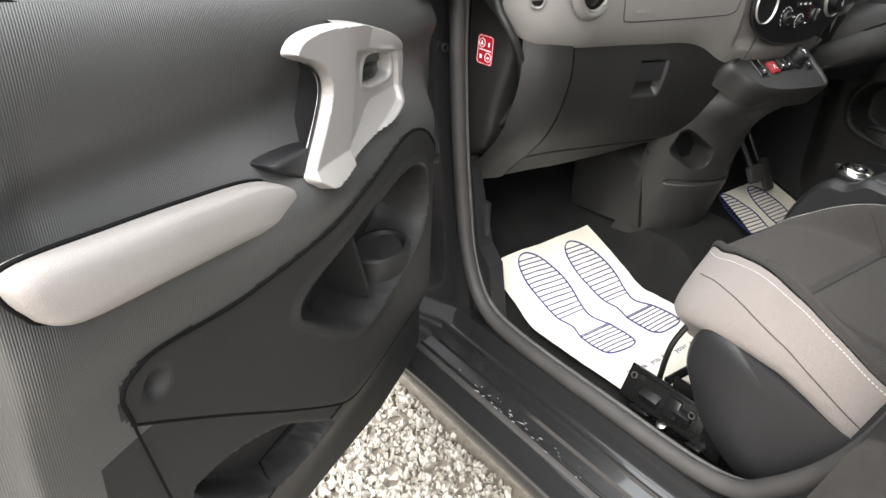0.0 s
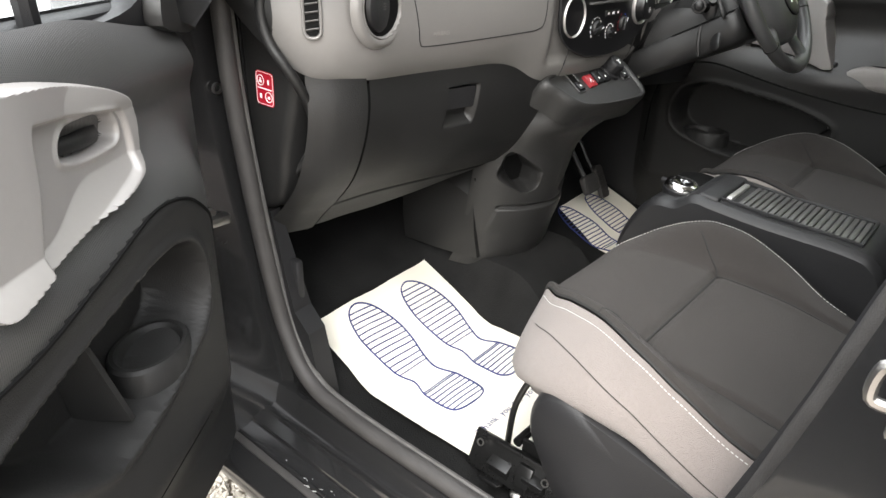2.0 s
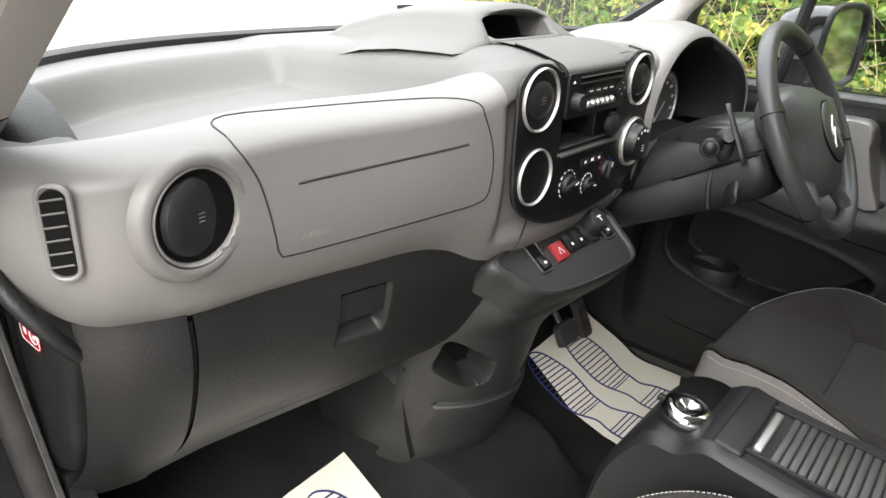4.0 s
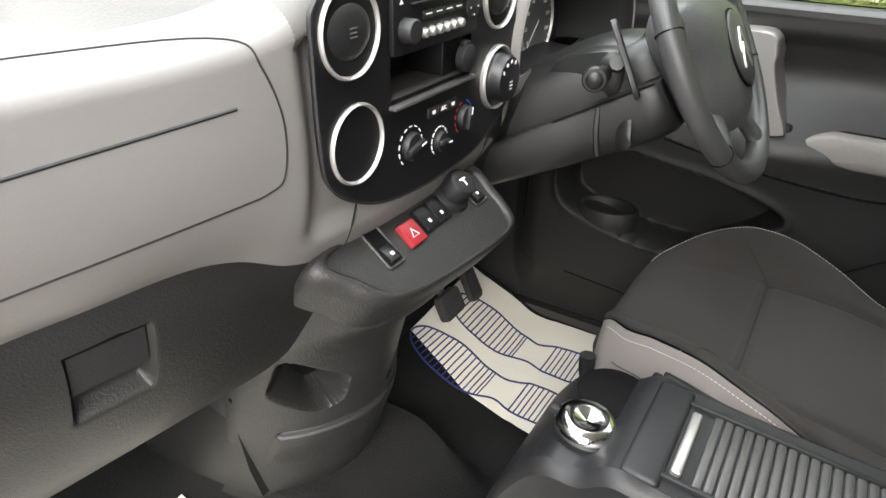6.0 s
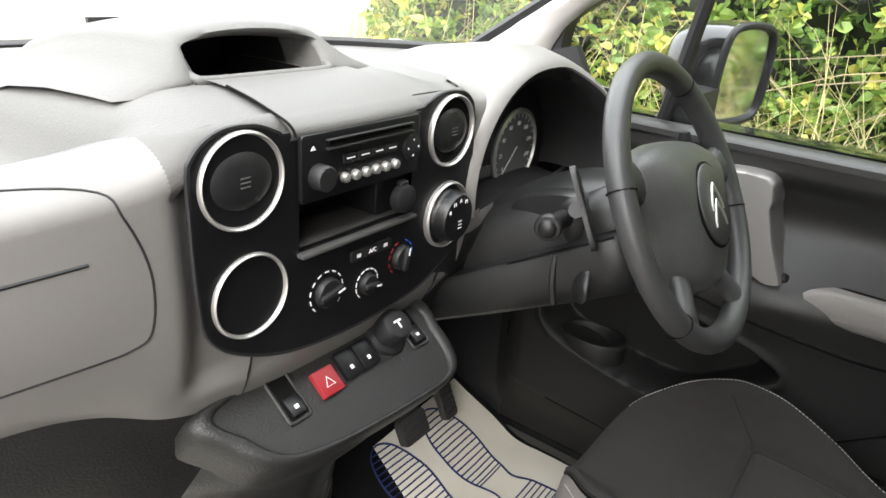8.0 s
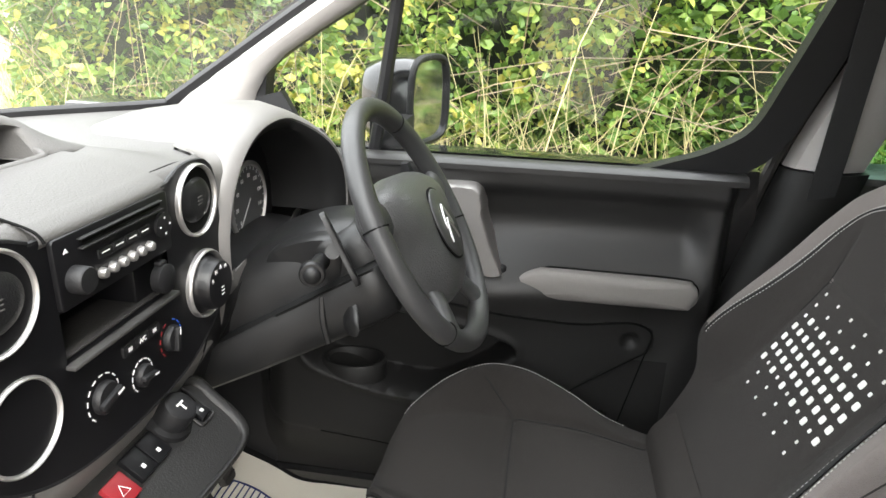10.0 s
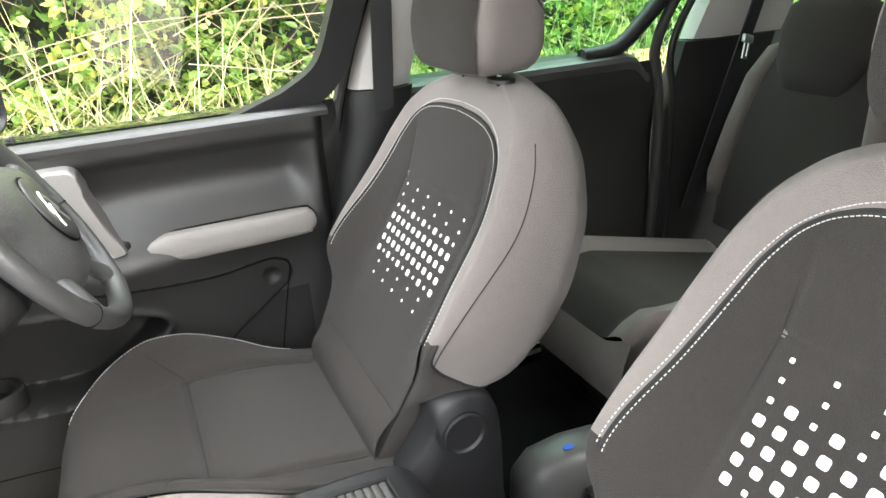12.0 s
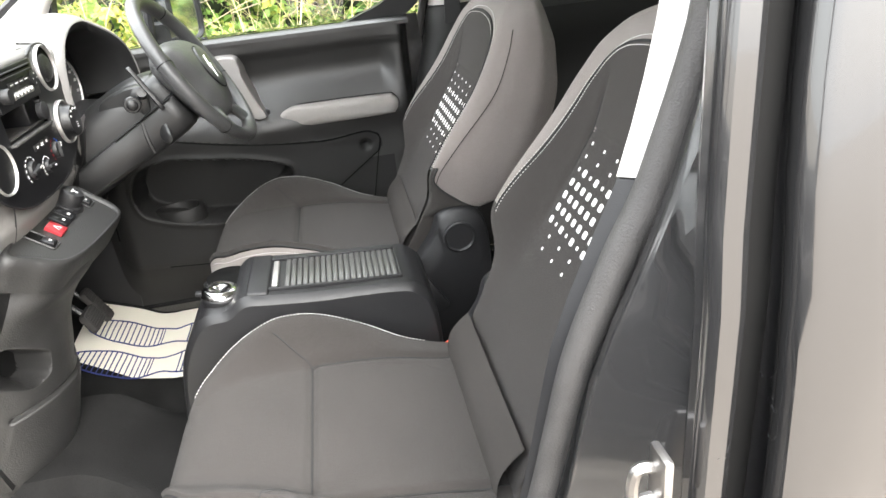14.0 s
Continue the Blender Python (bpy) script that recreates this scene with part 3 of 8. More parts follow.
for s in (-1, 1):
    def pillar_ring(v, s=s):
        a = Vector(screen(s * 0.735, v))
        if v < 0.01:
            a.z -= 0.03
        b = Vector((s * (0.775 - 0.07 * v), PILLAR_EDGE(1.225 + 0.50 * v) if s > 0 else 2.19 - 0.60 * v, 1.225 + 0.50 * v))
        m = (a + b) / 2 + Vector((-s * 0.045, -0.035, -0.005))
        q1 = a.lerp(m, 0.5) + Vector((-s * 0.022, -0.012, 0))
        q2 = b.lerp(m, 0.5) + Vector((-s * 0.012, -0.014, 0))
        o = (a + b) / 2 + Vector((s * 0.07, 0.05, 0.03))
        return [a, q1, m, q2, b, o]
    part("pillar_trim", loft([pillar_ring(v) for v in lin(-0.05 if s > 0 else 0.095, 1, 14)]), M_PILLAR, car, "pale windscreen pillar trim", 60)
    if s < 0:
        part("pillar_foot", loft([pillar_ring(v) for v in lin(-0.05, 0.092, 4)]), M_DASHDARK, car, "", 60)
for s in (-1, 1):
    part("pillar_skin", grid(lambda v, t: Vector(screen(s * 0.745, v)).lerp(Vector((s * (0.80 - 0.07 * v), PILLAR_EDGE(1.20 + 0.52 * v) + 0.005 if s > 0 else 2.17 - 0.60 * v, 1.20 + 0.52 * v)), t) + Vector((s * (0.03 + 0.05 * math.sin(t * 3.14)), 0.01, 0.012)), lin(-0.12, 1, 16), lin(0, 1, 8)), M_PAINT, car)
part("bonnet", grid(lambda u, v: (u * (1 - 0.1 * v), 2.72 + 0.85 * v - 0.25 * u * u, 1.165 - 0.30 * v - 0.25 * v ** 4 - 0.06 * u * u), lin(-0.84, 0.84, 14), lin(0, 1, 12)), M_PAINT, car)
for s in (-1, 1):
    part("front_wing", box(s * 0.81 - 0.05, s * 0.81 + 0.05, 2.67 if s > 0 else 2.48, 3.3, 0.3, 1.14, 0.03), M_PAINT, car)
# far rear side: door card and glass
part("rear_door_card", grid(lambda u, v: (0.79 - 0.03 * math.exp(-((v - 1.12) / 0.09) ** 2) - 0.02 * smooth(1.0, 0.6, v), u, v), lin(0.34, 1.13, 24), lin(0.42, 1.175, 24)), M_DOORLOW, car, "dark rear door trim")
# paler grey than the card puts the sky's reflection into this edge
part("rear_sill_top", loft([[(x, y, z - 0.05 * smooth(0.46, 0.385, y) ** 2) for x, z in ((0.762, 1.165), (0.757, 1.180), (0.762, 1.192), (0.775, 1.198), (0.84, 1.206), (0.84, 1.150), (0.775, 1.150))] for y in [0.385, 0.395, 0.41, 0.43, 0.46, 0.6, 0.8, 1.12]]), M_SLAT, car, "smooth top edge of the rear door trim, paler for its sky reflection", 40)
part("rear_door_glass", box(0.80, 0.804, 0.05, 1.13, 1.20, 1.70), M_TINT, car).visible_shadow = False
part("rear_window_frame", tube(curve([(0.795, 0.58, 1.200), (0.79, 0.48, 1.212), (0.785, 0.40, 1.27), (0.77, 0.26, 1.42), (0.75, 0.10, 1.64)], 6), 0.022, 10), M_BLACK, car)
part("rear_door_seal", tube(curve([(0.765, 0.345, 0.55), (0.765, 0.335, 0.90), (0.765, 0.345, 1.08), (0.768, 0.365, 1.19), (0.765, 0.325, 1.30), (0.75, 0.22, 1.46), (0.735, 0.10, 1.66)], 6), 0.014, 10), M_RUBBER, car, "black rubber seal of the rear door opening")
part("rear_door_seal", tube(curve([(0.752, 0.310, 0.55), (0.752, 0.300, 0.90), (0.752, 0.308, 1.08), (0.754, 0.322, 1.19), (0.750, 0.280, 1.30), (0.735, 0.17, 1.46), (0.72, 0.06, 1.66)], 6), 0.010, 10), M_BLACK, car)
part("rear_window_post", tube([(0.79, 1.09, 1.2), (0.75, 1.09, 1.7)], 0.022, 8), M_BLACK, car)
part("rear_pillar_trim", loft([[(x, 0.20 + dy - 0.30 * max(0, z - 1.0), z) for x, dy in ((0.80, 0.14), (0.76, 0.13), (0.735, 0.06), (0.735, -0.18), (0.80, -0.22))] for z in lin(0.42, 1.212, 10)]), M_DOORLOW, car)
part("rear_pillar_trim", loft([[(x - 0.08 * (z - 1.25), 0.21 + dy - 0.42 * max(0, z - 1.0), z) for x, dy in ((0.80, 0.13), (0.758, 0.12), (0.735, 0.06), (0.73, -0.18), (0.80, -0.22))] for z in lin(1.215, 1.74, 8)]), M_PILLAR, car, "pale rear pillar trim")
part("rear_side_panel", box(0.77, 0.84, -0.95, 0.0, 0.4, 1.165, 0.01), M_DOORLOW, car)
part("rear_side_shelf", loft([[(x, y, z) for x, z in ((0.745, 1.150), (0.742, 1.164), (0.752, 1.176), (0.792, 1.236), (0.84, 1.240), (0.84, 1.150))] for y in (-0.95, -0.5, 0.03)]), M_SLAT, car, "", 30)
part("rear_quarter_glass", box(0.80, 0.804, -0.95, 0.03, 1.235, 1.70), M_TINT, car).visible_shadow = False
part("rear_belt", loft([[(0.698 + dx - 0.04 * (z - 1.2), 0.255 + dy - 0.29 * (z - 0.75), z) for dx, dy in ((0, 0.02), (-0.004, 0.02), (-0.004, -0.024), (0, -0.024))] for z in lin(0.75, 1.45, 8)]), M_BELT, car)
part("belt_tongue", moved(joined(box(-0.006, 0.006, -0.030, 0.030, 0.0, 0.022, 0.004), box(-0.002, 0.002, -0.016, -0.011, -0.034, 0.0), box(-0.002, 0.002, 0.011, 0.016, -0.034, 0.0), box(-0.002, 0.002, -0.016, 0.016, -0.040, -0.033)), pose(0.680, 0.128, 1.200, 12, 0, 20)), M_STEEL, car, "steel seat belt tongue")


# ---- doors: local u runs back from the hinge, w into the cabin, z up ----
ARM_PAD = [(0.615, 0.956), (0.625, 0.975), (0.66, 0.990), (0.70, 0.992), (0.92, 0.990), (0.955, 0.982), (0.965, 0.962), (0.955, 0.940), (0.92, 0.933), (0.66, 0.932), (0.63, 0.938)]
LOWER_SEAM = [(0.095, 0.60), (0.10, 0.70), (0.106, 0.80), (0.131, 0.872), (0.16, 0.908), (0.20, 0.936), (0.255, 0.950), (0.32, 0.947), (0.452, 0.920), (0.581, 0.899), (0.68, 0.885), (0.756, 0.879), (0.847, 0.886), (0.875, 0.881), (0.892, 0.870), (0.897, 0.853), (0.889, 0.821)]
LOWER_RUN = [(0.889, 0.821), (0.768, 0.740), (0.650, 0.660), (0.535, 0.588), (0.465, 0.561), (0.399, 0.556), (0.325, 0.564), (0.22, 0.574)]
LOWER_PANEL = LOWER_SEAM + LOWER_RUN[1:]
POCKET = [(0.632, 0.809), (0.60, 0.836), (0.505, 0.866), (0.403, 0.881), (0.308, 0.893), (0.25, 0.888), (0.208, 0.867), (0.185, 0.822), (0.187, 0.77), (0.212, 0.738), (0.28, 0.713), (0.36, 0.696), (0.44, 0.690), (0.489, 0.70), (0.563, 0.745), (0.612, 0.783)]
LOW_POCKET = [(0.557, 0.566), (0.568, 0.551), (0.617, 0.541), (0.679, 0.549), (0.718, 0.566), (0.788, 0.625), (0.819, 0.657), (0.822, 0.676), (0.772, 0.677), (0.703, 0.661), (0.655, 0.638)]


def make_door(frame_m, open_door, label, PAD):
    d = thing("front_door_open" if open_door else "front_door", frame_m @ Vector((0.5, 0, 0.34)), label, "car door")
    poly = lambda P: [(p.x, p.y) for p in curve([(a, b, 0) for a, b in P], 5, True)]
    us, zs_ = np.linspace(-0.02, 1.02, 230), np.linspace(0.355, 1.185, 190)
    U, Z = np.meshgrid(us, zs_)
    low, pocket, lowp = signed_distance(poly(LOWER_PANEL), U, Z), signed_distance(poly(POCKET), U, Z), signed_distance(poly(LOW_POCKET), U, Z)
    W = np.full_like(U, 0.004)
    W += 0.014 * np.exp(-((Z - 0.945) / 0.05) ** 2) * ease((U - 0.45) / 0.15) * ease((1.02 - U) / 0.05)
    W -= 0.020 * np.exp(-((Z - 1.075) / 0.055) ** 2) * ease((U - 0.42) / 0.16) * ease((0.985 - U) / 0.06)
    W += 0.012 * (ease((Z - 1.05) / 0.05) - 0.9 * np.clip((Z - 1.10) / 0.085, 0, 1) ** 2 if open_door else ease((Z - 1.12) / 0.03))
    belt = lambda u: 0.075 * max(0.0, u - 0.6) if open_door else 0.0
    if not open_door:
        W -= 0.004 * np.exp(-((Z - 1.062) / 0.048) ** 2) * ease((U - 0.45) / 0.12) * ease((0.99 - U) / 0.05)
    W += 0.050 * ease((1.06 - Z) / 0.13) * ease((0.92 - U) / 0.45) * ease((U - 0.05) / 0.10) * ease((Z - 0.44) / 0.16)
    W += 0.0025 * ease((0.004 - low) / 0.010) + 0.005 * np.exp(-((pocket - 0.006) / 0.008) ** 2)
    if open_door:
        W -= 0.016 * np.clip((Z - 1.10) / 0.085, 0, 1) ** 2
    W -= 0.098 * ease((0.002 - pocket) / 0.016) + 0.050 * ease((0.002 - lowp) / 0.011)
    W -= 0.012 * np.exp(-((np.hypot(U - 0.854, Z - 0.846) / 0.0145) ** 4))
    W -= 0.05 * ease((0.03 - (U + 0.02 - (0.035 if open_door else 0.0))) / 0.05) + 0.05 * ease((U - 0.99) / 0.03)
    if open_door:
        # the trim stops short of the hinge and dips towards it
        U = np.maximum(U, 0.024 + 0.024 * ease((Z - 1.0) / 0.14))
    edge = 0.335 + 0.085 * ease((U - 0.05) / 0.70)
    put = lambda u, w, z: frame_m @ Vector((u, w, z))
    nu = len(us)
    verts = [put(U[j, i], W[j, i], max(Z[j, i], edge[j, i]) + (belt(U[j, i]) - (0.034 * smooth(0.32, 0.06, U[j, i]) if open_door else 0.0)) * smooth(1.08, 1.185, Z[j, i])) for j in range(len(zs_)) for i in range(nu)]
    upper, lower = [], []
    for j in range(len(zs_) - 1):
        for i in range(nu - 1):
            f = (j * nu + i, j * nu + i + 1, (j + 1) * nu + i + 1, (j + 1) * nu + i)
            if Z[j + 1, i] < edge[j, i] or U[j, i + 1] - U[j, i] < 1e-6:
                continue
            (lower if low[j, i] < 0 or Z[j, i] < 0.80 and U[j, i] < 0.93 else upper).append(f)
    # the far door takes the copy with the shade in its colour
    for faces, nm, mt, lb in ((upper, "upper_trim", M_DOOR if open_door else M_DOORDIM, "dark grained upper door trim"), (lower, "lower_trim", M_DOORLOW, "dark plastic door pocket panel")):
        b = from_faces(verts, faces)
        bmesh.ops.delete(b, geom=[v for v in b.verts if not v.link_faces], context="VERTS")
        bmesh.ops.recalc_face_normals(b, faces=b.faces)
        part(nm, b, mt, d, lb, 60)
    def surf(u, z, dw=0.0):
        fz, fu = min(max((z - 0.355) / 0.83 * 189, 0), 188.99), min(max((u + 0.02) / 1.04 * 229, 0), 228.99)
        a, b = int(fz), int(fu)
        p, q = fz - a, fu - b
        w = (W[a, b] * (1 - q) + W[a, b + 1] * q) * (1 - p) + (W[a + 1, b] * (1 - q) + W[a + 1, b + 1] * q) * p
        return put(u, float(w) + dw, z)
    seam = curve([(a, b, 0) for a, b in LOWER_SEAM], 8)
    part("seam", tube([surf(p.x, p.y, 0.001) for p in seam[6:]], 0.0026, 6), M_DEEP, d)
    part("seam", tube([surf(p.x, p.y, 0.0005) for p in curve([(a, b, 0) for a, b in LOWER_RUN], 6)], 0.0018, 6), M_DEEP, d)
    part("seam", tube([surf(u, z, 0.0005) for u, z in zip(lin(0.889, 0.84, 12), lin(0.821, 0.60, 12))], 0.0016, 6), M_DEEP, d)
    part("seam", tube([surf(u, z, 0.0005) for u, z in zip(lin(0.535, 0.71, 12), lin(0.588, 0.545, 12))], 0.0016, 6), M_DEEP, d)
    # cup holder sunk in the pocket, with a web behind it
    part("cup_shelf", loft([[put(0.285 + r * math.cos(a) * 1.2, 0.008 + r * math.sin(a) * 0.85, z) for a in (2 * math.pi * k / 32 for k in range(32))] for r, z in ((0.060, 0.70), (0.060, 0.738), (0.056, 0.743), (0.050, 0.743), (0.046, 0.738), (0.042, 0.69), (0.004, 0.689))]), M_DOORLOW, d, "", 40)
    if open_door:
        part("pocket_divider", loft([[put(0.385 + 0.03 * t, -0.04, 0.70 + 0.16 * t), put(0.388 + 0.03 * t, 0.035 - 0.03 * t, 0.70 + 0.16 * t), put(0.397 + 0.03 * t, 0.035 - 0.03 * t, 0.70 + 0.16 * t), put(0.405 + 0.03 * t, -0.04, 0.70 + 0.16 * t)] for t in lin(0, 1, 6)]), M_DOORLOW, d)
    # armrest pad
    rim = [(p.x, p.y) for p in curve([(a, b, 0) for a, b in PAD], 5, True)]
    c = (sum(p[0] for p in rim) / len(rim), sum(p[1] for p in rim) / len(rim))
    rings = []
    for s, w in ((1.0, 0.012), (1.0, 0.026), (0.985, 0.034), (0.93, 0.040), (0.75, 0.044), (0.4, 0.046), (0.1, 0.046)):
        sx = 1 - (1 - s) * 0.35 if s > 0.5 else s
        rings.append([put(c[0] + (a - c[0]) * sx, w, c[1] + (b - c[1]) * s) for a, b in rim])
    part("armrest_pad", loft(rings), M_PAD, d, "pale grained vinyl armrest pad", 60)
    part("pad_groove", tube([put(a, 0.019, b) for a, b in rim], 0.003, 6, True), M_DEEP, d)
    # pull handle: a raised triangular moulding with a sunk plate and the lever in a hollow
    if open_door:
        GRIP = [(0.627, 1.134), (0.607, 1.148), (0.553, 1.153), (0.47, 1.148), (0.392, 1.137), (0.300, 1.112), (0.258, 1.080), (0.264, 1.014), (0.304, 0.992), (0.40, 0.981), (0.49, 0.970), (0.567, 0.961), (0.591, 0.970), (0.598, 0.987), (0.561, 1.044), (0.547, 1.075), (0.553, 1.097), (0.577, 1.114), (0.615, 1.126)]
        PLATE = [(0.469, 1.105), (0.446, 1.108), (0.32, 1.090), (0.285, 1.076), (0.279, 1.020), (0.314, 0.999), (0.487, 0.969), (0.500, 0.976), (0.478, 1.051)]
        HOLLOW = [(0.414, 1.080), (0.391, 1.091), (0.339, 1.090), (0.304, 1.081), (0.294, 1.062), (0.306, 1.047), (0.37, 1.047), (0.411, 1.057), (0.42, 1.066)]
        lining = GRIP[-2:-7:-1]
    else:
        GRIP = [(0.553, 1.124), (0.547, 1.144), (0.52, 1.155), (0.434, 1.147), (0.317, 1.102), (0.305, 1.079), (0.313, 1.03), (0.332, 1.015), (0.447, 0.998), (0.539, 0.976), (0.567, 0.966), (0.593, 0.970), (0.599, 0.984), (0.576, 1.035), (0.557, 1.092), (0.556, 1.110)]
        PLATE = [(0.496, 1.112), (0.478, 1.122), (0.395, 1.119), (0.333, 1.106), (0.313, 1.088), (0.320, 1.028), (0.337, 1.020), (0.488, 0.988), (0.520, 0.988), (0.511, 1.03)]
        HOLLOW = [(0.447, 1.080), (0.430, 1.099), (0.388, 1.104), (0.342, 1.097), (0.324, 1.082), (0.326, 1.058), (0.344, 1.042), (0.408, 1.047), (0.442, 1.060)]
        lining = GRIP[-1:-5:-1]
    gu, gz = np.linspace(0.235, 0.645, 240), np.linspace(0.945, 1.172, 140)
    GU, GZ = np.meshgrid(gu, gz)
    g_out, g_pl, g_ho = (signed_distance(poly(P), GU, GZ) for P in (GRIP, PLATE, HOLLOW))
    # cells just outside are drawn onto the outline, so that the edge runs smooth
    slope_z, slope_u = np.gradient(g_out, gz, gu)
    over = np.clip(g_out, 0, None)
    keep = g_out < 0.0032
    GU, GZ = GU - over * slope_u, GZ - over * slope_z
    g_out = np.minimum(g_out, 0.0)
    open_edge = ease((GU - 0.45) / 0.06) if open_door else 0.0
    iz, iu = (GZ - 0.355) / 0.83 * 189, (GU + 0.02) / 1.04 * 229
    jz, ju = np.floor(iz).astype(int), np.floor(iu).astype(int)
    fz_, fu_ = iz - jz, iu - ju
    under = (W[jz, ju] * (1 - fu_) + W[jz, ju + 1] * fu_) * (1 - fz_) + (W[jz + 1, ju] * (1 - fu_) + W[jz + 1, ju + 1] * fu_) * fz_
    crown = np.maximum(0.034 + 0.020 * ease((GU - 0.36) / 0.14), under + 0.022) if open_door else 0.054
    drop = ((crown - under + 0.006) if open_door else 0.066) * (1 - open_edge) + 0.020 * open_edge
    GW = crown - drop * (1 - ease(-g_out / (0.0035 if open_door else 0.008)))
    GW = GW - (0.008 if open_door else 0.020) * ease((0.002 - g_pl) / 0.005)
    rise = 0.003 * np.exp(-((g_ho - 0.003) / 0.004) ** 2)
    GW = GW + rise * (g_out < -0.004) - 0.022 * ease((0.001 - g_ho) / 0.006)
    gv = [put(GU[j, i], GW[j, i], GZ[j, i]) for j in range(len(gz)) for i in range(len(gu))]
    silver, hollow = [], []
    for j in range(len(gz) - 1):
        for i in range(len(gu) - 1):
            if not (keep[j, i] and keep[j + 1, i] and keep[j, i + 1] and keep[j + 1, i + 1]):
                continue
            k = j * len(gu) + i
            f = (k, k + 1, k + len(gu) + 1, k + len(gu))
            if g_ho[j, i] < -0.003:
                hollow.append(f)
            else:
                silver.append(f)
    for faces, nm, mt, lb in ((silver, "pull_handle", M_GRIP, "satin silver pull handle"), (hollow, "lever_hollow", M_GLOSS, "")):
        b = from_faces(gv, faces)
        bmesh.ops.delete(b, geom=[v for v in b.verts if not v.link_faces], context="VERTS")
        part(nm, b, mt, d, lb, 60)
    lip = curve([(a, b, 0) for a, b in lining], 8)
    strip = []
    for w, off in ((-0.004, -0.020), (0.012, -0.016), (0.026, -0.009), (0.034, -0.001), (0.0365, 0.0015), (0.040, 0.001)):
        row = []
        for i, p in enumerate(lip):
            t = (lip[min(i + 1, len(lip) - 1)] - lip[max(i - 1, 0)]).normalized()
            row.append(put(p.x - t.y * off, w, p.y + t.x * off))
        strip.append(row)
    if open_door:
        part("handle_lining", grid(lambda i, j: strip[j][i], range(len(lip)), range(len(strip))), M_BLACK, d, "black inner face of the pull handle", 60)
    part("release_lever", loft([[put((0.408 if open_door else 0.440) - 0.100 * t, (0.0 if open_door else 0.012) + 0.010 * math.sin(3.1 * t) + w, (1.060 if open_door else 1.056) - 0.006 * t + h * (0.8 + 0.3 * t)) for w, h in ((0, -0.006), (0.008, -0.004), (0.011, 0.004), (0.008, 0.013), (0, 0.016))] for t in lin(0, 1, 10)]), M_BLACK, d, "black door release lever", 60)
    foot = [(0.655, 1.016), (0.577, 1.014), (0.552, 1.004), (0.556, 0.968), (0.578, 0.966), (0.602, 0.980), (0.648, 1.004)] if open_door else [(0.600, 0.992), (0.570, 0.990), (0.562, 0.972), (0.575, 0.962), (0.60, 0.972)]
    foot_ring = [(p.x, p.y) for p in curve([(a, b, 0) for a, b in foot], 4, True)]
    foot_c = (sum(p[0] for p in foot_ring) / len(foot_ring), sum(p[1] for p in foot_ring) / len(foot_ring))
    part("handle_foot", loft([[put(foot_c[0] + (a - foot_c[0]) * k, w, foot_c[1] + (b - foot_c[1]) * k) for a, b in foot_ring] for k, w in ((1.08, -0.004), (1.03, 0.020), (1.0, 0.030), (0.93, 0.036), (0.7, 0.039), (0.1, 0.039))]), M_BLACK, d, "", 60)
    part("screw", lathe([(0.006, 0), (0.006, 0.003), (0.002, 0.003)], frame_m @ plane_m((0.081, 0.006, 1.096), (1, 0, 0), (0, 0, 1)), 10), M_BLACK, d)
    # outer skin, inner shell and window frame
    outline = [(0.0, 0.33), (0.05, 0.315), (0.30, 0.33), (0.70, 0.40), (1.02, 0.42), (1.06, 0.45), (1.075, 0.60), (1.08, 0.9), (1.055, 1.19), (0.0, 1.19), (-0.015, 0.9)]
    m_out = frame_m @ plane_m((0, -0.052, 0), (1, 0, 0), (0, 0, 1))
    part("door_shell", prism(outline, 0.085, m_out, 0.02, 3), M_PAINT, d, "dark painted door shell", 30)
    lean_w = lambda z: 0.02 + 0.11 * max(0, z - 1.17) - 0.06
    opening = curve([(0.118, 1.19, 0), (0.111, 1.25, 0), (0.118, 1.325, 0), (0.155, 1.366, 0), (0.33, 1.476, 0), (0.50, 1.575, 0), (0.69, 1.668, 0), (0.9, 1.69, 0), (1.14, 1.685, 0), (1.135, 1.60, 0), (1.088, 1.46, 0), (1.054, 1.365, 0), (1.018, 1.276, 0), (0.96, 1.233, 0), (0.90, 1.209, 0), (0.79, 1.181, 0), (0.5, 1.168, 0), (0.25, 1.168, 0)], 4, True)
    oc = Vector((0.64, 1.40, 0))
    rings = []
    for k, (grow, w) in enumerate(((0.0, 0.022), (0.0, -0.018), (0.060, -0.02), (0.065, 0.02), (0.0, 0.022))):
        ring = []
        for i, p in enumerate(opening):
            t = (opening[(i + 1) % len(opening)] - opening[i - 1]).normalized()
            q = p + Vector((-t.y, t.x, 0)) * grow
            ring.append(put(q.x, lean_w(q.y) + w, q.y))
        rings.append(ring)
    b = loft(rings, False)
    bmesh.ops.remove_doubles(b, verts=b.verts, dist=1e-6)
    part("window_frame", b, M_BLACK, d, "black window frame", 45)
    part("glass", from_faces([put(p.x, lean_w(p.y), p.y) for p in opening], [tuple(range(len(opening)))]), M_GLASS, d, "raised clear side glass").visible_shadow = False
    part("glass_divider", tube([put(u, lean_w(z) + 0.004, z) for u, z in ((0.320, 1.18), (0.334, 1.25), (0.375, 1.476), (0.388, 1.55))], 0.013, 8), M_BLACK, d)
    part("waist_rail", loft([[put(u, (-0.050 if open_door else 0.01) + dw, (1.172 if open_door else 1.178) + belt(u) + dz) for dw, dz in ((0, 0), (0.012, -0.004), (0.012, 0.006), (0.0, 0.014), (-0.03, 0.014), (-0.03, 0))] for u in lin(0.12, 1.02, 16)]), M_BLACK if open_door else M_DOORDIM, d)
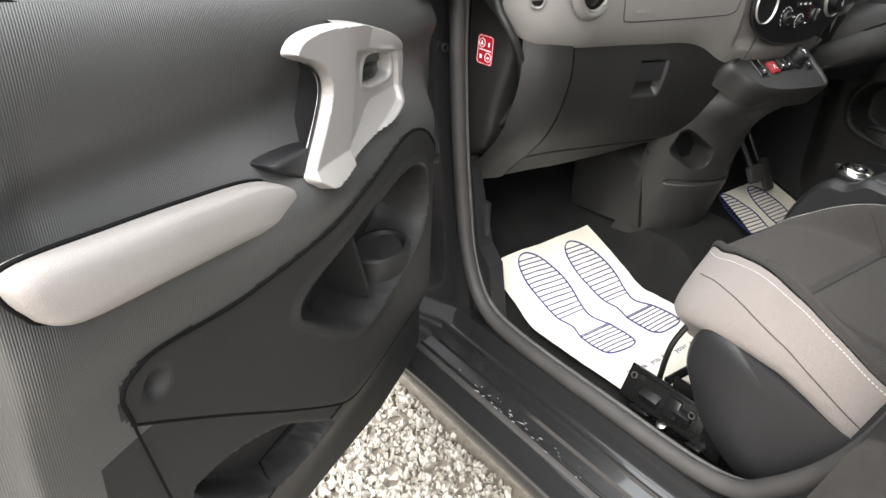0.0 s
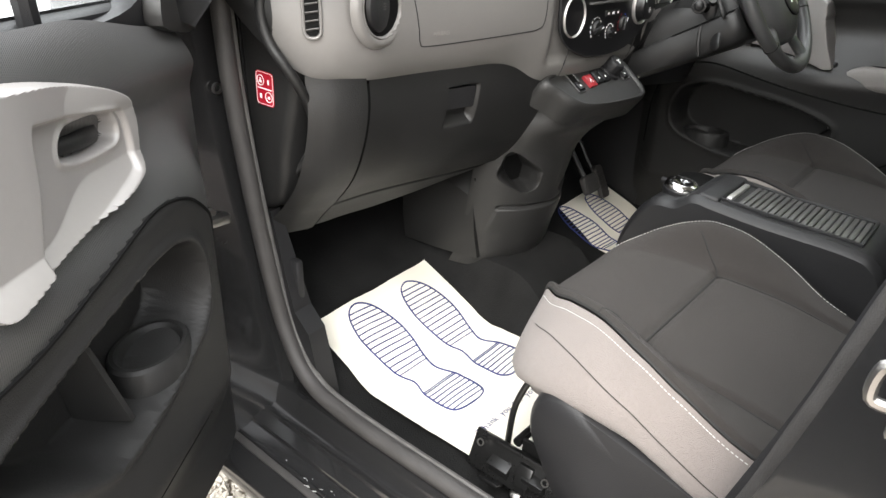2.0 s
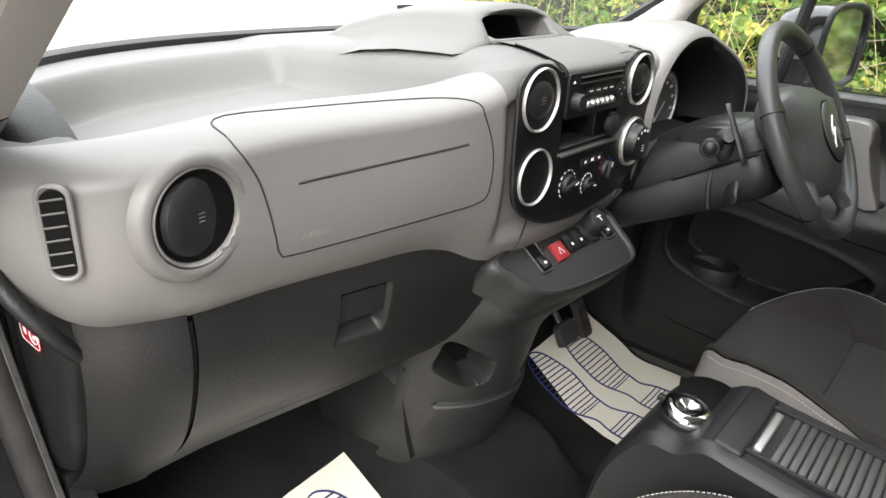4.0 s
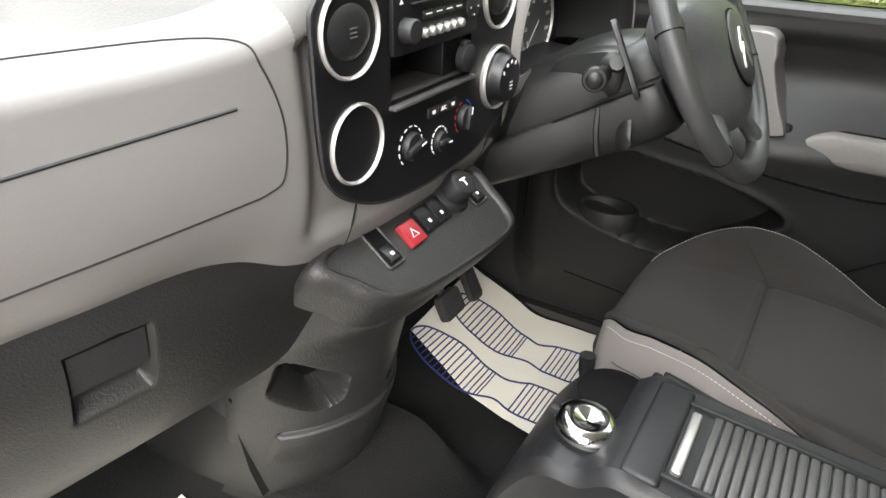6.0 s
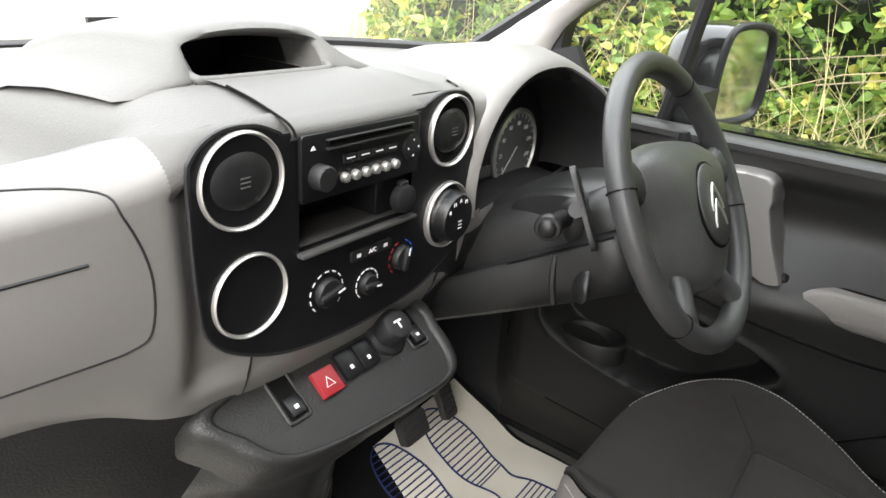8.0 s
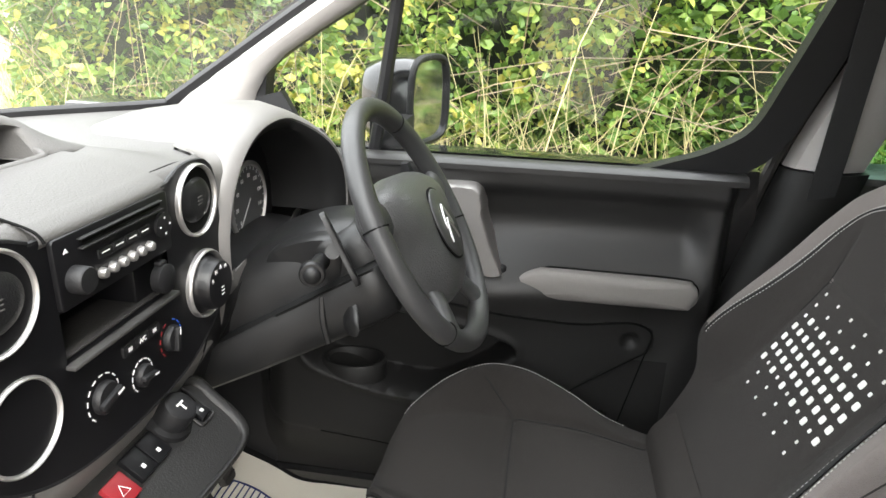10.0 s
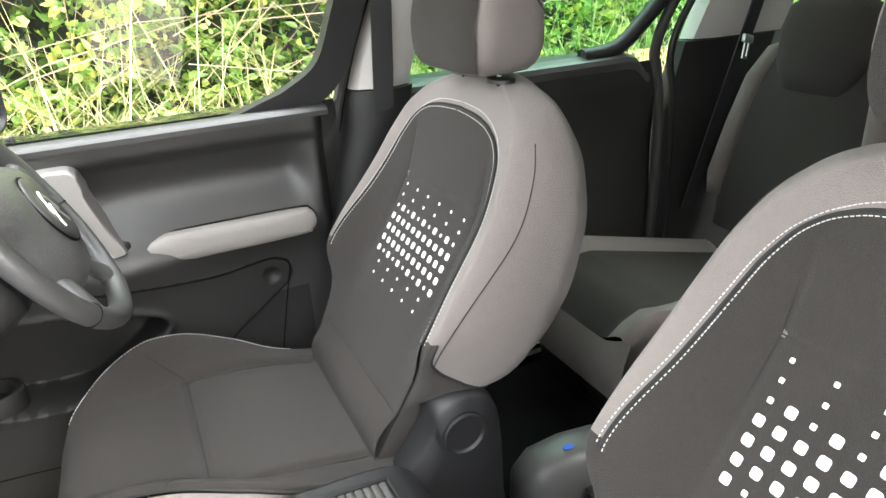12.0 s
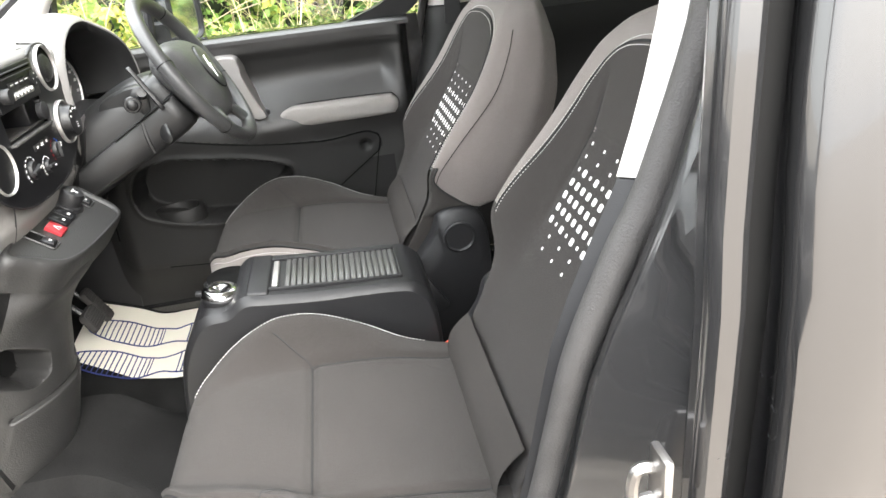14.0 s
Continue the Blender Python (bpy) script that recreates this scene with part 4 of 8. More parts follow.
    part("mirror_triangle", prism([(p.x, p.y) for p in curve([(0.014, 1.140, 0), (0.10, 1.150, 0), (0.113, 1.175, 0), (0.096, 1.25, 0), (0.112, 1.32, 0), (0.15, 1.368, 0), (0.09, 1.345, 0), (0.03, 1.28, 0), (0.010, 1.20, 0)], 3, True)] if open_door else [(0.02, 1.18), (0.20, 1.18), (0.19, 1.23), (0.15, 1.30), (0.10, 1.285), (0.04, 1.22)], 0.03, frame_m @ plane_m((0, 0.012, 0), (1, 0, 0), (0, 0, 1)), 0.008), M_DOORDIM if open_door else M_BLACK, d)
    return d, put


near_m = plane_m((-0.807, 2.317, 0), (-0.813, -0.582, 0), (0.582, -0.813, 0))
far_m = Matrix(((0, -1, 0, 0.722), (-1, 0, 0, 2.305), (0, 0, 1, 0), (0, 0, 0, 1)))
NEAR_PAD = [(0.609, 0.953), (0.626, 0.978), (0.688, 1.004), (0.80, 1.022), (0.894, 1.034), (0.975, 1.043), (0.993, 1.034), (0.979, 1.004), (0.950, 0.982), (0.84, 0.966), (0.72, 0.950), (0.638, 0.938)]
make_door(near_m, True, "open dark grey front passenger door with pale armrest", NEAR_PAD)
make_door(far_m, False, "closed dark grey driver door with pale armrest", ARM_PAD)


# ---- dashboard ----
dash = thing("dashboard", (0, 2.3, 0.75), "dark dashboard with silver-grey fascia and round vents", "dashboard")
FACE = tab((-0.775, -0.745, -0.715, -0.685, -0.625, -0.51, -0.25, -0.13, 0.2, 0.45, 0.74), (2.262, 2.200, 2.166, 2.141, 2.117, 2.108, 2.062, 2.047, 2.043, 2.05, 2.12))
FASCIA_BOTTOM = tab((-0.775, -0.745, -0.70, -0.64, -0.40, -0.29, -0.25, -0.20, -0.14, -0.08, 0.0, 0.16, 0.30, 0.74), (1.20, 1.125, 1.072, 1.060, 1.054, 1.052, 1.040, 1.012, 0.997, 0.990, 0.990, 1.0, 1.03, 1.06))
TOPZ = tab((-0.74, -0.5, -0.23, -0.15, 0.2, 0.35, 0.74), (1.235, 1.255, 1.266, 1.284, 1.285, 1.30, 1.25))
ROLL = lambda x: 0.07 - 0.048 * smooth(-0.21, -0.16, x) * smooth(0.24, 0.205, x)


def fascia(x, v):
    zb, zt = FASCIA_BOTTOM(x), TOPZ(x)
    f = FACE(x)
    if v < 0.62:
        t = v / 0.62
        z = zb + (zt - 0.035 - zb) * t
        sunk = 0.016 * smooth(-0.195, -0.165, x) * smooth(0.224, 0.20, x) * smooth(1.035, 1.06, z)
        return (x, f + sunk + 0.03 * (1 - t) ** 5 - 0.006 * math.sin(math.pi * t), z)
    a = (v - 0.62) / 0.38 * 1.45
    return (x, f + ROLL(x) * (1 - math.cos(a)), zt - 0.035 + 0.035 * math.sin(a))


F_X, F_V = lin(-0.772, 0.74, 260), lin(0, 1, 60)


def cluster_hole(i, j):
    x, _, z = fascia((F_X[i] + F_X[i + 1]) / 2, (F_V[j] + F_V[j + 1]) / 2)
    if math.hypot(x + 0.600, z - 1.176) < 0.0465 or F_V[j] > 0.60 and -0.186 < x < 0.217 or -0.076 < x < 0.102 and 1.150 < z < 1.212:
        return True
    return z > 1.125 and ((x - 0.385) / 0.166) ** 2 + (max(0, z - 1.150) / 0.146) ** 2 < 1


part("top_roll", grid(fascia, lin(-0.19, 0.221, 60), lin(0.60, 1, 16)), M_DASHTOP, dash, "", 60)
# the silver fascia stops before a dark cap at the passenger's end
CAP_EDGE = tab((1.05, 1.066, 1.074, 1.091, 1.123, 1.177, 1.21, 1.246, 1.262), (-0.62, -0.680, -0.707, -0.726, -0.739, -0.744, -0.742, -0.737, -0.730))
beyond = lambda i, j: F_X[i] < CAP_EDGE(fascia(F_X[i], F_V[j])[2])


def silver(x, v):
    return fascia(max(x, CAP_EDGE(fascia(x, v)[2])), v)


def end_cap(x, v):
    x, y, z = fascia(min(x, CAP_EDGE(fascia(x, v)[2]) + 0.001), v)
    return (x, y + 0.003, z)


part("fascia", grid(silver, F_X, F_V, lambda i, j: cluster_hole(i, j) or beyond(i + 1, j) and beyond(i + 1, j + 1)), M_FASCIA, dash, "silver-grey moulded fascia", 60)
part("end_cap", grid(end_cap, F_X[:40], F_V, lambda i, j: not beyond(i, j) and not beyond(i, j + 1)), M_DASHDARK, dash, "dark end cap of the dashboard", 60)


LID_Z = tab((2.036, 2.042, 2.055, 2.09, 2.124, 2.18, 2.30, 2.45, 2.70), (1.272, 1.2805, 1.2855, 1.2945, 1.3000, 1.3015, 1.300, 1.285, 1.262))


def top_z(x, y):
    zt = TOPZ(x)
    f = FACE(x) + ROLL(x) - 0.004
    back = SCREEN(x) - 0.01
    t = (y - f) / max(0.05, back - f)
    z = zt - 0.004 + (1.258 - zt) * smooth(0.0, 1.0, t)
    # open tray before the passenger
    z -= 0.055 * smooth(-0.66, -0.62, x) * smooth(-0.17, -0.21, x) * smooth(0.02, 0.10, t) * smooth(0.80, 0.68, t)
    # level middle round the bin
    k = smooth(-0.20, -0.11, x) * smooth(0.235, 0.15, x)
    return z + (LID_Z(y) - 0.003 - z) * k


TOP_XS, TOP_TS = lin(-0.735, 0.735, 130), lin(0, 1, 90)


def bin_hole(i, j):
    x, t = (TOP_XS[i] + TOP_XS[i + 1]) / 2, (TOP_TS[j] + TOP_TS[j + 1]) / 2
    y = FACE(x) + ROLL(x) * 0.90 + t * (SCREEN(x) - 0.012 - FACE(x) - ROLL(x) * 0.90)
    return -0.078 < x < 0.078 and 2.166 < y < 2.345


part("top_pad", grid(lambda x, t: (lambda y: (x, y, top_z(x, y)))(FACE(x) + ROLL(x) * 0.90 + t * (SCREEN(x) - 0.012 - FACE(x) - ROLL(x) * 0.90)), TOP_XS, TOP_TS, bin_hole), M_DASHTOP, dash, "grey grained top pad with an open tray", 60)
# middle lid above the radio
lid_rows = [(2.0362, 1.268), (2.0345, 1.2715), (2.0350, 1.2755), (2.0375, 1.2790), (2.0420, 1.2815)] + [(y, LID_Z(y) + 0.0012) for y in lin(2.048, 2.152, 20)]
part("radio_lid", grid(lambda x, j: (x, lid_rows[j][0] + 0.004 * (x / 0.1) ** 2, lid_rows[j][1]), lin(-0.080, 0.110, 16), range(len(lid_rows))), M_DASHTOP, dash, "grey lid above the radio", 60)
part("lid_groove", tube(curve([(-0.080, 2.124, 1.3022), (-0.080, 2.090, 1.2965), (-0.079, 2.060, 1.2885), (-0.078, 2.045, 1.2835), (-0.077, 2.038, 1.278), (-0.077, 2.0345, 1.272)], 6), 0.0013, 6), M_DEEP, dash)
# storage bin with a hooded opening
BIN_IN = curve([(-0.082, 0, 1.300), (-0.0835, 0, 1.310), (-0.0835, 0, 1.322), (-0.079, 0, 1.3305), (-0.04, 0, 1.3355), (0.0, 0, 1.337), (0.04, 0, 1.3355), (0.079, 0, 1.3305), (0.0835, 0, 1.322), (0.0835, 0, 1.310), (0.082, 0, 1.300)], 5)
BIN_OUT = curve([(-0.165, 0, 1.288), (-0.128, 0, 1.306), (-0.108, 0, 1.325), (-0.092, 0, 1.340), (-0.045, 0, 1.3485), (0.0, 0, 1.351), (0.045, 0, 1.3485), (0.092, 0, 1.340), (0.112, 0, 1.325), (0.140, 0, 1.307), (0.205, 0, 1.284)], 5)
# the mouth leans back: its foot stands nearer than its brow
mouth = lambda z: -0.032 * min(1.0, max(0.0, (1.337 - z) / 0.036))
bin_rows = []
for y, k, spread, drop in ((2.213, 0.0, 0.0, 0.004), (2.196, 0.0, 0.0, 0.0), (2.188, 0.22, 0.0, 0.0), (2.187, 0.5, 0.0, 0.0), (2.192, 0.8, 0.0, 0.0), (2.202, 1.0, 0.0, 0.0), (2.23, 1.0, 0.004, 0.0), (2.29, 1.0, 0.012, 0.003), (2.36, 1.0, 0.02, 0.012), (2.45, 1.0, 0.02, 0.036), (2.55, 1.0, 0.0, 0.075)):
    bin_rows.append([Vector((p.x + (q.x - p.x) * k + q.x * spread * 4, y + mouth(p.z + (q.z - p.z) * k) * (1.0 if y < 2.24 else 0.6), p.z + (q.z - p.z) * k - drop)) for p, q in zip(BIN_IN, BIN_OUT)])
part("bin_hood", grid(lambda i, j: bin_rows[j][i], range(len(BIN_IN)), range(len(bin_rows))), M_DASHTOP, dash, "hooded storage bin", 60)
inside = lambda i, j: Vector((BIN_IN[i].x * (1 - 0.01 * j), 2.196 + mouth(BIN_IN[i].z) + (0.160 - mouth(BIN_IN[i].z)) * j / 5, BIN_IN[i].z - 0.002 * j))
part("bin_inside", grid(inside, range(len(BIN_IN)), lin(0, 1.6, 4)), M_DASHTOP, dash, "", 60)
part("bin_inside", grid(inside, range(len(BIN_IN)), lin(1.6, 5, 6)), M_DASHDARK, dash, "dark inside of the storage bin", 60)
part("bin_back", box(-0.084, 0.084, 2.352, 2.358, 1.255, 1.338), M_POD, dash)
part("bin_floor", box(-0.084, 0.084, 2.160, 2.355, 1.262, 1.268, 0.001), M_POD, dash)
for x0, x1, y0, y1 in ((-0.090, -0.082, 2.16, 2.355), (0.082, 0.090, 2.16, 2.355), (-0.090, 0.090, 2.156, 2.164)):
    part("bin_wall", box(x0, x1, y0, y1, 1.262, 1.3010, 0.001), M_POD, dash)
part("bin_lip", tube(curve([(-0.090, 2.176, 1.308), (-0.087, 2.162, 1.3025), (-0.074, 2.157, 1.3005), (0.0, 2.156, 1.3005), (0.074, 2.157, 1.3005), (0.087, 2.162, 1.3025), (0.090, 2.176, 1.308)], 6), 0.0052, 10), M_DASHTOP, dash, "rounded front lip of the bin")
# airbag lid
AB = curve([(-0.549, 1.237, 0), (-0.530, 1.195, 0), (-0.517, 1.135, 0), (-0.511, 1.112, 0), (-0.494, 1.105, 0), (-0.40, 1.107, 0), (-0.27, 1.113, 0), (-0.232, 1.117, 0), (-0.216, 1.130, 0), (-0.212, 1.18, 0), (-0.226, 1.228, 0), (-0.245, 1.250, 0), (-0.35, 1.254, 0), (-0.53, 1.252, 0)], 6, True)


def on_face(x, z, d=0.0):
    zb, zt = FASCIA_BOTTOM(x), TOPZ(x)
    if z < zt - 0.035:
        t = (z - zb) / (zt - 0.035 - zb)
        return Vector((x, FACE(x) + 0.03 * (1 - t) ** 5 - 0.006 * math.sin(math.pi * t) - d, z))
    a = math.asin(min(1, (z - zt + 0.035) / 0.035))
    return Vector((x, FACE(x) + ROLL(x) * (1 - math.cos(a)) - d, z))


part("airbag_seam", tube([on_face(p.x, p.y, 0.0) for p in AB], 0.0011, 6, True), M_BLACK, dash)
part("airbag_slit", tube([on_face(x, 1.186 + 0.012 * (x + 0.486) / 0.231, -0.0005) for x in lin(-0.486, -0.255, 16)], 0.0017, 6), M_BLACK, dash)
text_mesh("AIRBAG", 0.0105, plane_m(on_face(-0.467, 1.125, 0.0007), (0.985, -0.17, 0), (0, 0.02, 1)), M_EMBOSS, dash)


def round_vent(x, z, y, r, facing, kind):
    m = plane_m((x, y, z), (math.cos(facing), -math.sin(facing), 0), (0, 0, 1))
    m = m @ Matrix.Identity(4)
    ring = part("vent_ring", lathe([(r, -0.010), (r, 0.0015), (r * 0.985, 0.004), (r * 0.955, 0.005), (r * 0.925, 0.004), (r * 0.908, 0.0005), (r * 0.900, -0.004)], m, 48, True), M_FASCIA if kind == "grey" else M_SILVER, dash, "" if kind == "grey" else "satin silver vent ring", 60)
    if kind == "cup":
        part("cup_well", lathe([(r * 0.905, -0.001), (r * 0.87, -0.008), (r * 0.84, -0.009), (r * 0.80, -0.010), (0.001, -0.0105)], m, 32), M_DEEP, ring)
    else:
        part("vent_barrel", lathe([(r * 0.905, -0.001), (r * 0.85, -0.006), (r * 0.80, -0.012), (0.001, -0.012)], m, 32), M_DEEP, ring)
        part("vent_flap", lathe([(0.0005, 0.005), (r * 0.45, 0.0045), (r * 0.66, 0.0025), (r * 0.76, -0.001), (r * 0.785, -0.008), (r * 0.6, -0.012)], m @ pose(0, 0, 0, 0, 14 if kind == "grey" else 0, 0) @ Matrix.Diagonal((1, 0.80 if kind != "grey" else 1.02, 1, 1)), 36), M_BLACK, ring, "", 30)
        for dz in (-r * 0.66, r * 0.66):
            part("vent_fin", moved(box(-r * 0.5, r * 0.5, dz - 0.001, dz + 0.001, -0.012, -0.003), m), M_BLACK, ring)
        part("vent_mark", joined(*[moved(box(-0.005, 0.005, k * 0.004 - 0.0006, k * 0.004 + 0.0006, 0.0050, 0.0056), m) for k in (-1, 0, 1)]), M_DASHTOP, ring)


# left end: outer slot vent and first round vent
round_vent(-0.600, 1.176, 2.108, 0.050, -0.13, "grey")
part("vent_bezel", lathe([(0.066, -0.004), (0.062, 0.005), (0.055, 0.010), (0.050, 0.008), (0.050, -0.01)], plane_m((-0.602, 2.110, 1.176), (math.cos(-0.13), -math.sin(-0.13), 0), (0, 0, 1)), 40, True), M_FASCIA, dash, "", 60)
slot_m = plane_m(on_face(-0.7055, 1.176, 0.005), (0.77, -0.64, 0), (-0.10, 0.09, 1))
part("slot_vent", joined(prism(round_rect(0.021, 0.078, 0.009), 0.006, slot_m @ pose(0, 0, -0.003))), M_DEEP, dash)
for k in range(6):
    part("slot_fin", moved(box(-0.010, 0.010, -0.0009, 0.0009, -0.004, 0.004, 0.0004), slot_m @ pose(0, -0.030 + k * 0.0122, 0.0035, -25, 0, 8)), M_DASHTOP, dash)
part("slot_surround", tube([slot_m @ Vector((a, b, 0.002)) for a, b in round_rect(0.0255, 0.086, 0.011, 5, 0.0, 0.0)], 0.0026, 8, True), M_FASCIA, dash)

# centre stack
PANEL = curve([(-0.182, 1.245, 0), (-0.176, 1.270, 0), (-0.152, 1.286, 0), (-0.118, 1.287, 0), (-0.092, 1.2775, 0), (-0.078, 1.2745, 0), (0.02, 1.274, 0), (0.10, 1.2745, 0), (0.118, 1.279, 0), (0.142, 1.287, 0), (0.172, 1.287, 0), (0.198, 1.279, 0), (0.212, 1.25, 0), (0.214, 1.14, 0), (0.204, 1.100, 0), (0.17, 1.075, 0), (0.11, 1.052, 0), (0.02, 1.045, 0), (-0.07, 1.052, 0), (-0.13, 1.072, 0), (-0.168, 1.10, 0), (-0.180, 1.14, 0)], 5, True)
stack_m = plane_m((0, 2.041, 0), (1, 0, 0), (0, 0, 1))


def clipped(pts, axis, sign, limit):
    """The part of a flat outline on one side of a straight line."""
    out = []
    for i, p in enumerate(pts):
        q = pts[i - 1]
        a, b = sign * (q[axis] - limit), sign * (p[axis] - limit)
        if (a > 0) != (b > 0):
            t = a / (a - b)
            out.append((q[0] + (p[0] - q[0]) * t, q[1] + (p[1] - q[1]) * t))
        if b > 0:
            out.append(p)
    return out


SLOT_X0, SLOT_X1, SLOT_Z0, SLOT_Z1 = -0.070, 0.096, 1.158, 1.2055
panel_flat = [(p.x, p.y) for p in PANEL]
panel_band = clipped(clipped(panel_flat, 1, -1, SLOT_Z1), 1, 1, SLOT_Z0)
part("centre_panel", joined(*[prism(q, 0.006, stack_m @ pose(0, 0, -0.004)) for q in (clipped(panel_flat, 1, 1, SLOT_Z1), clipped(panel_flat, 1, -1, SLOT_Z0), clipped(panel_band, 0, -1, SLOT_X0), clipped(panel_band, 0, 1, SLOT_X1))]), M_GLOSS, dash, "satin black centre panel with an open slot")
part("panel_surround", tube([(p.x, 2.0405, p.y) for p in PANEL], 0.0022, 6, True), M_BLACK, dash)
round_vent(-0.132, 1.242, 2.0395, 0.0435, 0.0, "silver")
round_vent(-0.128, 1.134, 2.0395, 0.0415, 0.0, "cup")
round_vent(0.163, 1.243, 2.0375, 0.0425, 0.0, "silver")
sel_m = plane_m((0.165, 2.0375, 1.139), (1, 0, 0), (0, 0, 1)) @ Matrix.Diagonal((0.88, 0.88, 0.8, 1))
sel = part("selector_ring", lathe([(0.0475, -0.012), (0.0475, 0.003), (0.0468, 0.006), (0.0452, 0.0075), (0.0434, 0.006), (0.0425, 0.0), (0.042, -0.012)], sel_m, 48, True), M_SILVER, dash, "satin silver ring of the gear selector", 60)
part("selector_knob", lathe([(0.0425, -0.002), (0.040, 0.002), (0.037, 0.006), (0.0355, 0.010), (0.0345, 0.020), (0.032, 0.0255), (0.0005, 0.027)], sel_m, 40), M_GLOSS, sel, "black rotary gear selector", 40)
for ch, ang in (("R", 150), ("N", 120), ("A", 90), ("M", 60)):
    text_mesh(ch, 0.008, sel_m @ pose(0.026 * math.cos(radians(ang)), 0.026 * math.sin(radians(ang)), 0.0272), M_WHITE, sel)
part("selector_mark", joined(*[moved(box(-0.004, 0.004, -0.0007, 0.0007, 0.027, 0.0275), sel_m @ pose(0.002, -0.005 * k - 0.004, 0)) for k in range(3)]), M_WHITE, sel)

radio = thing("car_radio", (0.02, 2.036, 1.204), "black single-unit car radio with disc slot", "radio")
R = lambda x, z, w=0.0: (x, 2.0345 - w, z)
part("faceplate", prism(round_rect(0.170, 0.064, 0.004, 3, 0.013, 1.2400), 0.005, stack_m @ pose(0, 0, 0.003), 0.0015), M_GLOSS, radio)
part("disc_slot", box(-0.040, 0.080, 2.0305, 2.035, 1.2605, 1.2630), M_DEEP, radio)
part("slot_lip", box(-0.043, 0.083, 2.0275, 2.034, 1.2555, 1.2575, 0.0008), M_DASHDARK, radio)
part("slot_lip", box(-0.043, 0.083, 2.0285, 2.034, 1.2640, 1.2655, 0.0006), M_DASHDARK, radio)
part("volume_knob", lathe([(0.0125, 0), (0.0125, 0.012), (0.011, 0.014), (0.0003, 0.0145)], stack_m @ pose(-0.052, 1.232, 0.008), 24), M_BLACK, radio)
for k in range(6):
    part("preset_button", lathe([(0.0054, 0), (0.0054, 0.003), (0.0042, 0.006), (0.0003, 0.007)], stack_m @ pose(-0.018 + 0.0148 * k, 1.2245, 0.008), 14), M_SILVER, radio, "small silver preset button" if k == 0 else "")
for k in range(4):
    part("radio_key", prism(round_rect(0.0185, 0.009, 0.0015, 2, -0.011 + 0.0205 * k, 1.2425), 0.0022, stack_m @ pose(0, 0, 0.008), 0.0006), M_BLACK, radio)
    part("key_mark", box(-0.0165 + 0.0205 * k, -0.0055 + 0.0205 * k, 2.0303, 2.0308, 1.2425, 1.2437), M_WHITE, radio)
part("control_pad", lathe([(0.014, 0), (0.014, 0.003), (0.011, 0.004), (0.0005, 0.004)], stack_m @ pose(0.083, 1.238, 0.008), 24), M_BLACK, radio)
part("pad_mark", joined(*[moved(box(-0.001, 0.001, 0.0075, 0.0095, 0.0121, 0.0124), stack_m @ pose(0.083, 1.238, 0) @ pose(0, 0, 0, 0, 0, 90 * k)) for k in range(4)]), M_WHITE, radio)
part("eject_mark", prism([(-0.003, -0.001), (0.003, -0.001), (0, 0.003)], 0.0006, stack_m @ pose(-0.058, 1.2585, 0.008)), M_WHITE, radio)
# open storage slot below the radio
slot_walls = [(SLOT_X0, SLOT_Z0), (SLOT_X1, SLOT_Z0), (SLOT_X1, SLOT_Z1), (SLOT_X0, SLOT_Z1)]
part("storage_slot", loft([[(x, y, z + (0.006 * (y - 2.04) / 0.07 if z < 1.18 else -0.004 * (y - 2.04) / 0.07)) for x, z in slot_walls] for y in (2.0395, 2.06, 2.085, 2.11)] + [[(0.013, 2.11, 1.18)] * 4], False), M_GLOSS, dash, "open storage slot below the radio", 30)
part("slot_mat", box(SLOT_X0 + 0.003, SLOT_X1 - 0.003, 2.043, 2.10, 1.160, 1.1625, 0.0008), M_RUBBER, dash)
part("slot_shelf", joined(box(-0.073, 0.099, 2.030, 2.042, 1.1535, 1.1580, 0.0012)), M_SLAT, dash, "satin shelf edge of the open slot")
part("socket_box", box(0.050, 0.096, 2.050, 2.105, 1.159, 1.205, 0.002), M_GLOSS, dash)
part("socket_cap", joined(lathe([(0.016, 0), (0.016, 0.010), (0.013, 0.012), (0.0003, 0.0125)], stack_m @ pose(0.076, 1.181, 0.002), 24), moved(box(-0.006, 0.006, 0.014, 0.020, 0.004, 0.013, 0.002), stack_m @ pose(0.076, 1.181, -0.003))), M_BLACK, dash)
# heater controls
for x, z, r, a in ((-0.034, 1.1035, 0.0165, 12), (0.027, 1.092, 0.0125, -8), (0.084, 1.106, 0.0150, 80)):
    k = part("heater_knob", lathe([(r, 0), (r, 0.004), (r * 0.88, 0.007), (0.0004, 0.007)], stack_m @ pose(x, z, 0.002), 28), M_BLACK, dash)
    part("knob_bar", moved(box(-r * 0.95, r * 0.95, -r * 0.24, r * 0.24, 0.006, 0.014, 0.002), stack_m @ pose(x, z, 0, 0, 0, a)), M_BLACK, k)
    part("knob_pointer", moved(box(r * 0.35, r * 0.92, -0.0010, 0.0010, 0.0138, 0.0145), stack_m @ pose(x, z, 0, 0, 0, a)), M_WHITE, k)
    marks = [moved(box(-0.0027, 0.0027, -0.0007, 0.0006, 0.0023, 0.0029), stack_m @ pose(x, z, 0) @ pose(0, 0, 0, 0, 0, t) @ pose(0, r * 1.38, 0)) for t in range(-130, 131, 26)]
    if x > 0.05:
        for b, mt, nm in ((marks[:5], M_BLUE, "cold_scale"), (marks[6:], M_RED, "warm_scale")):
            part(nm, joined(*b), mt, k)
        marks[5].free()
    else:
        part("knob_scale", joined(*marks), M_WHITE, k)
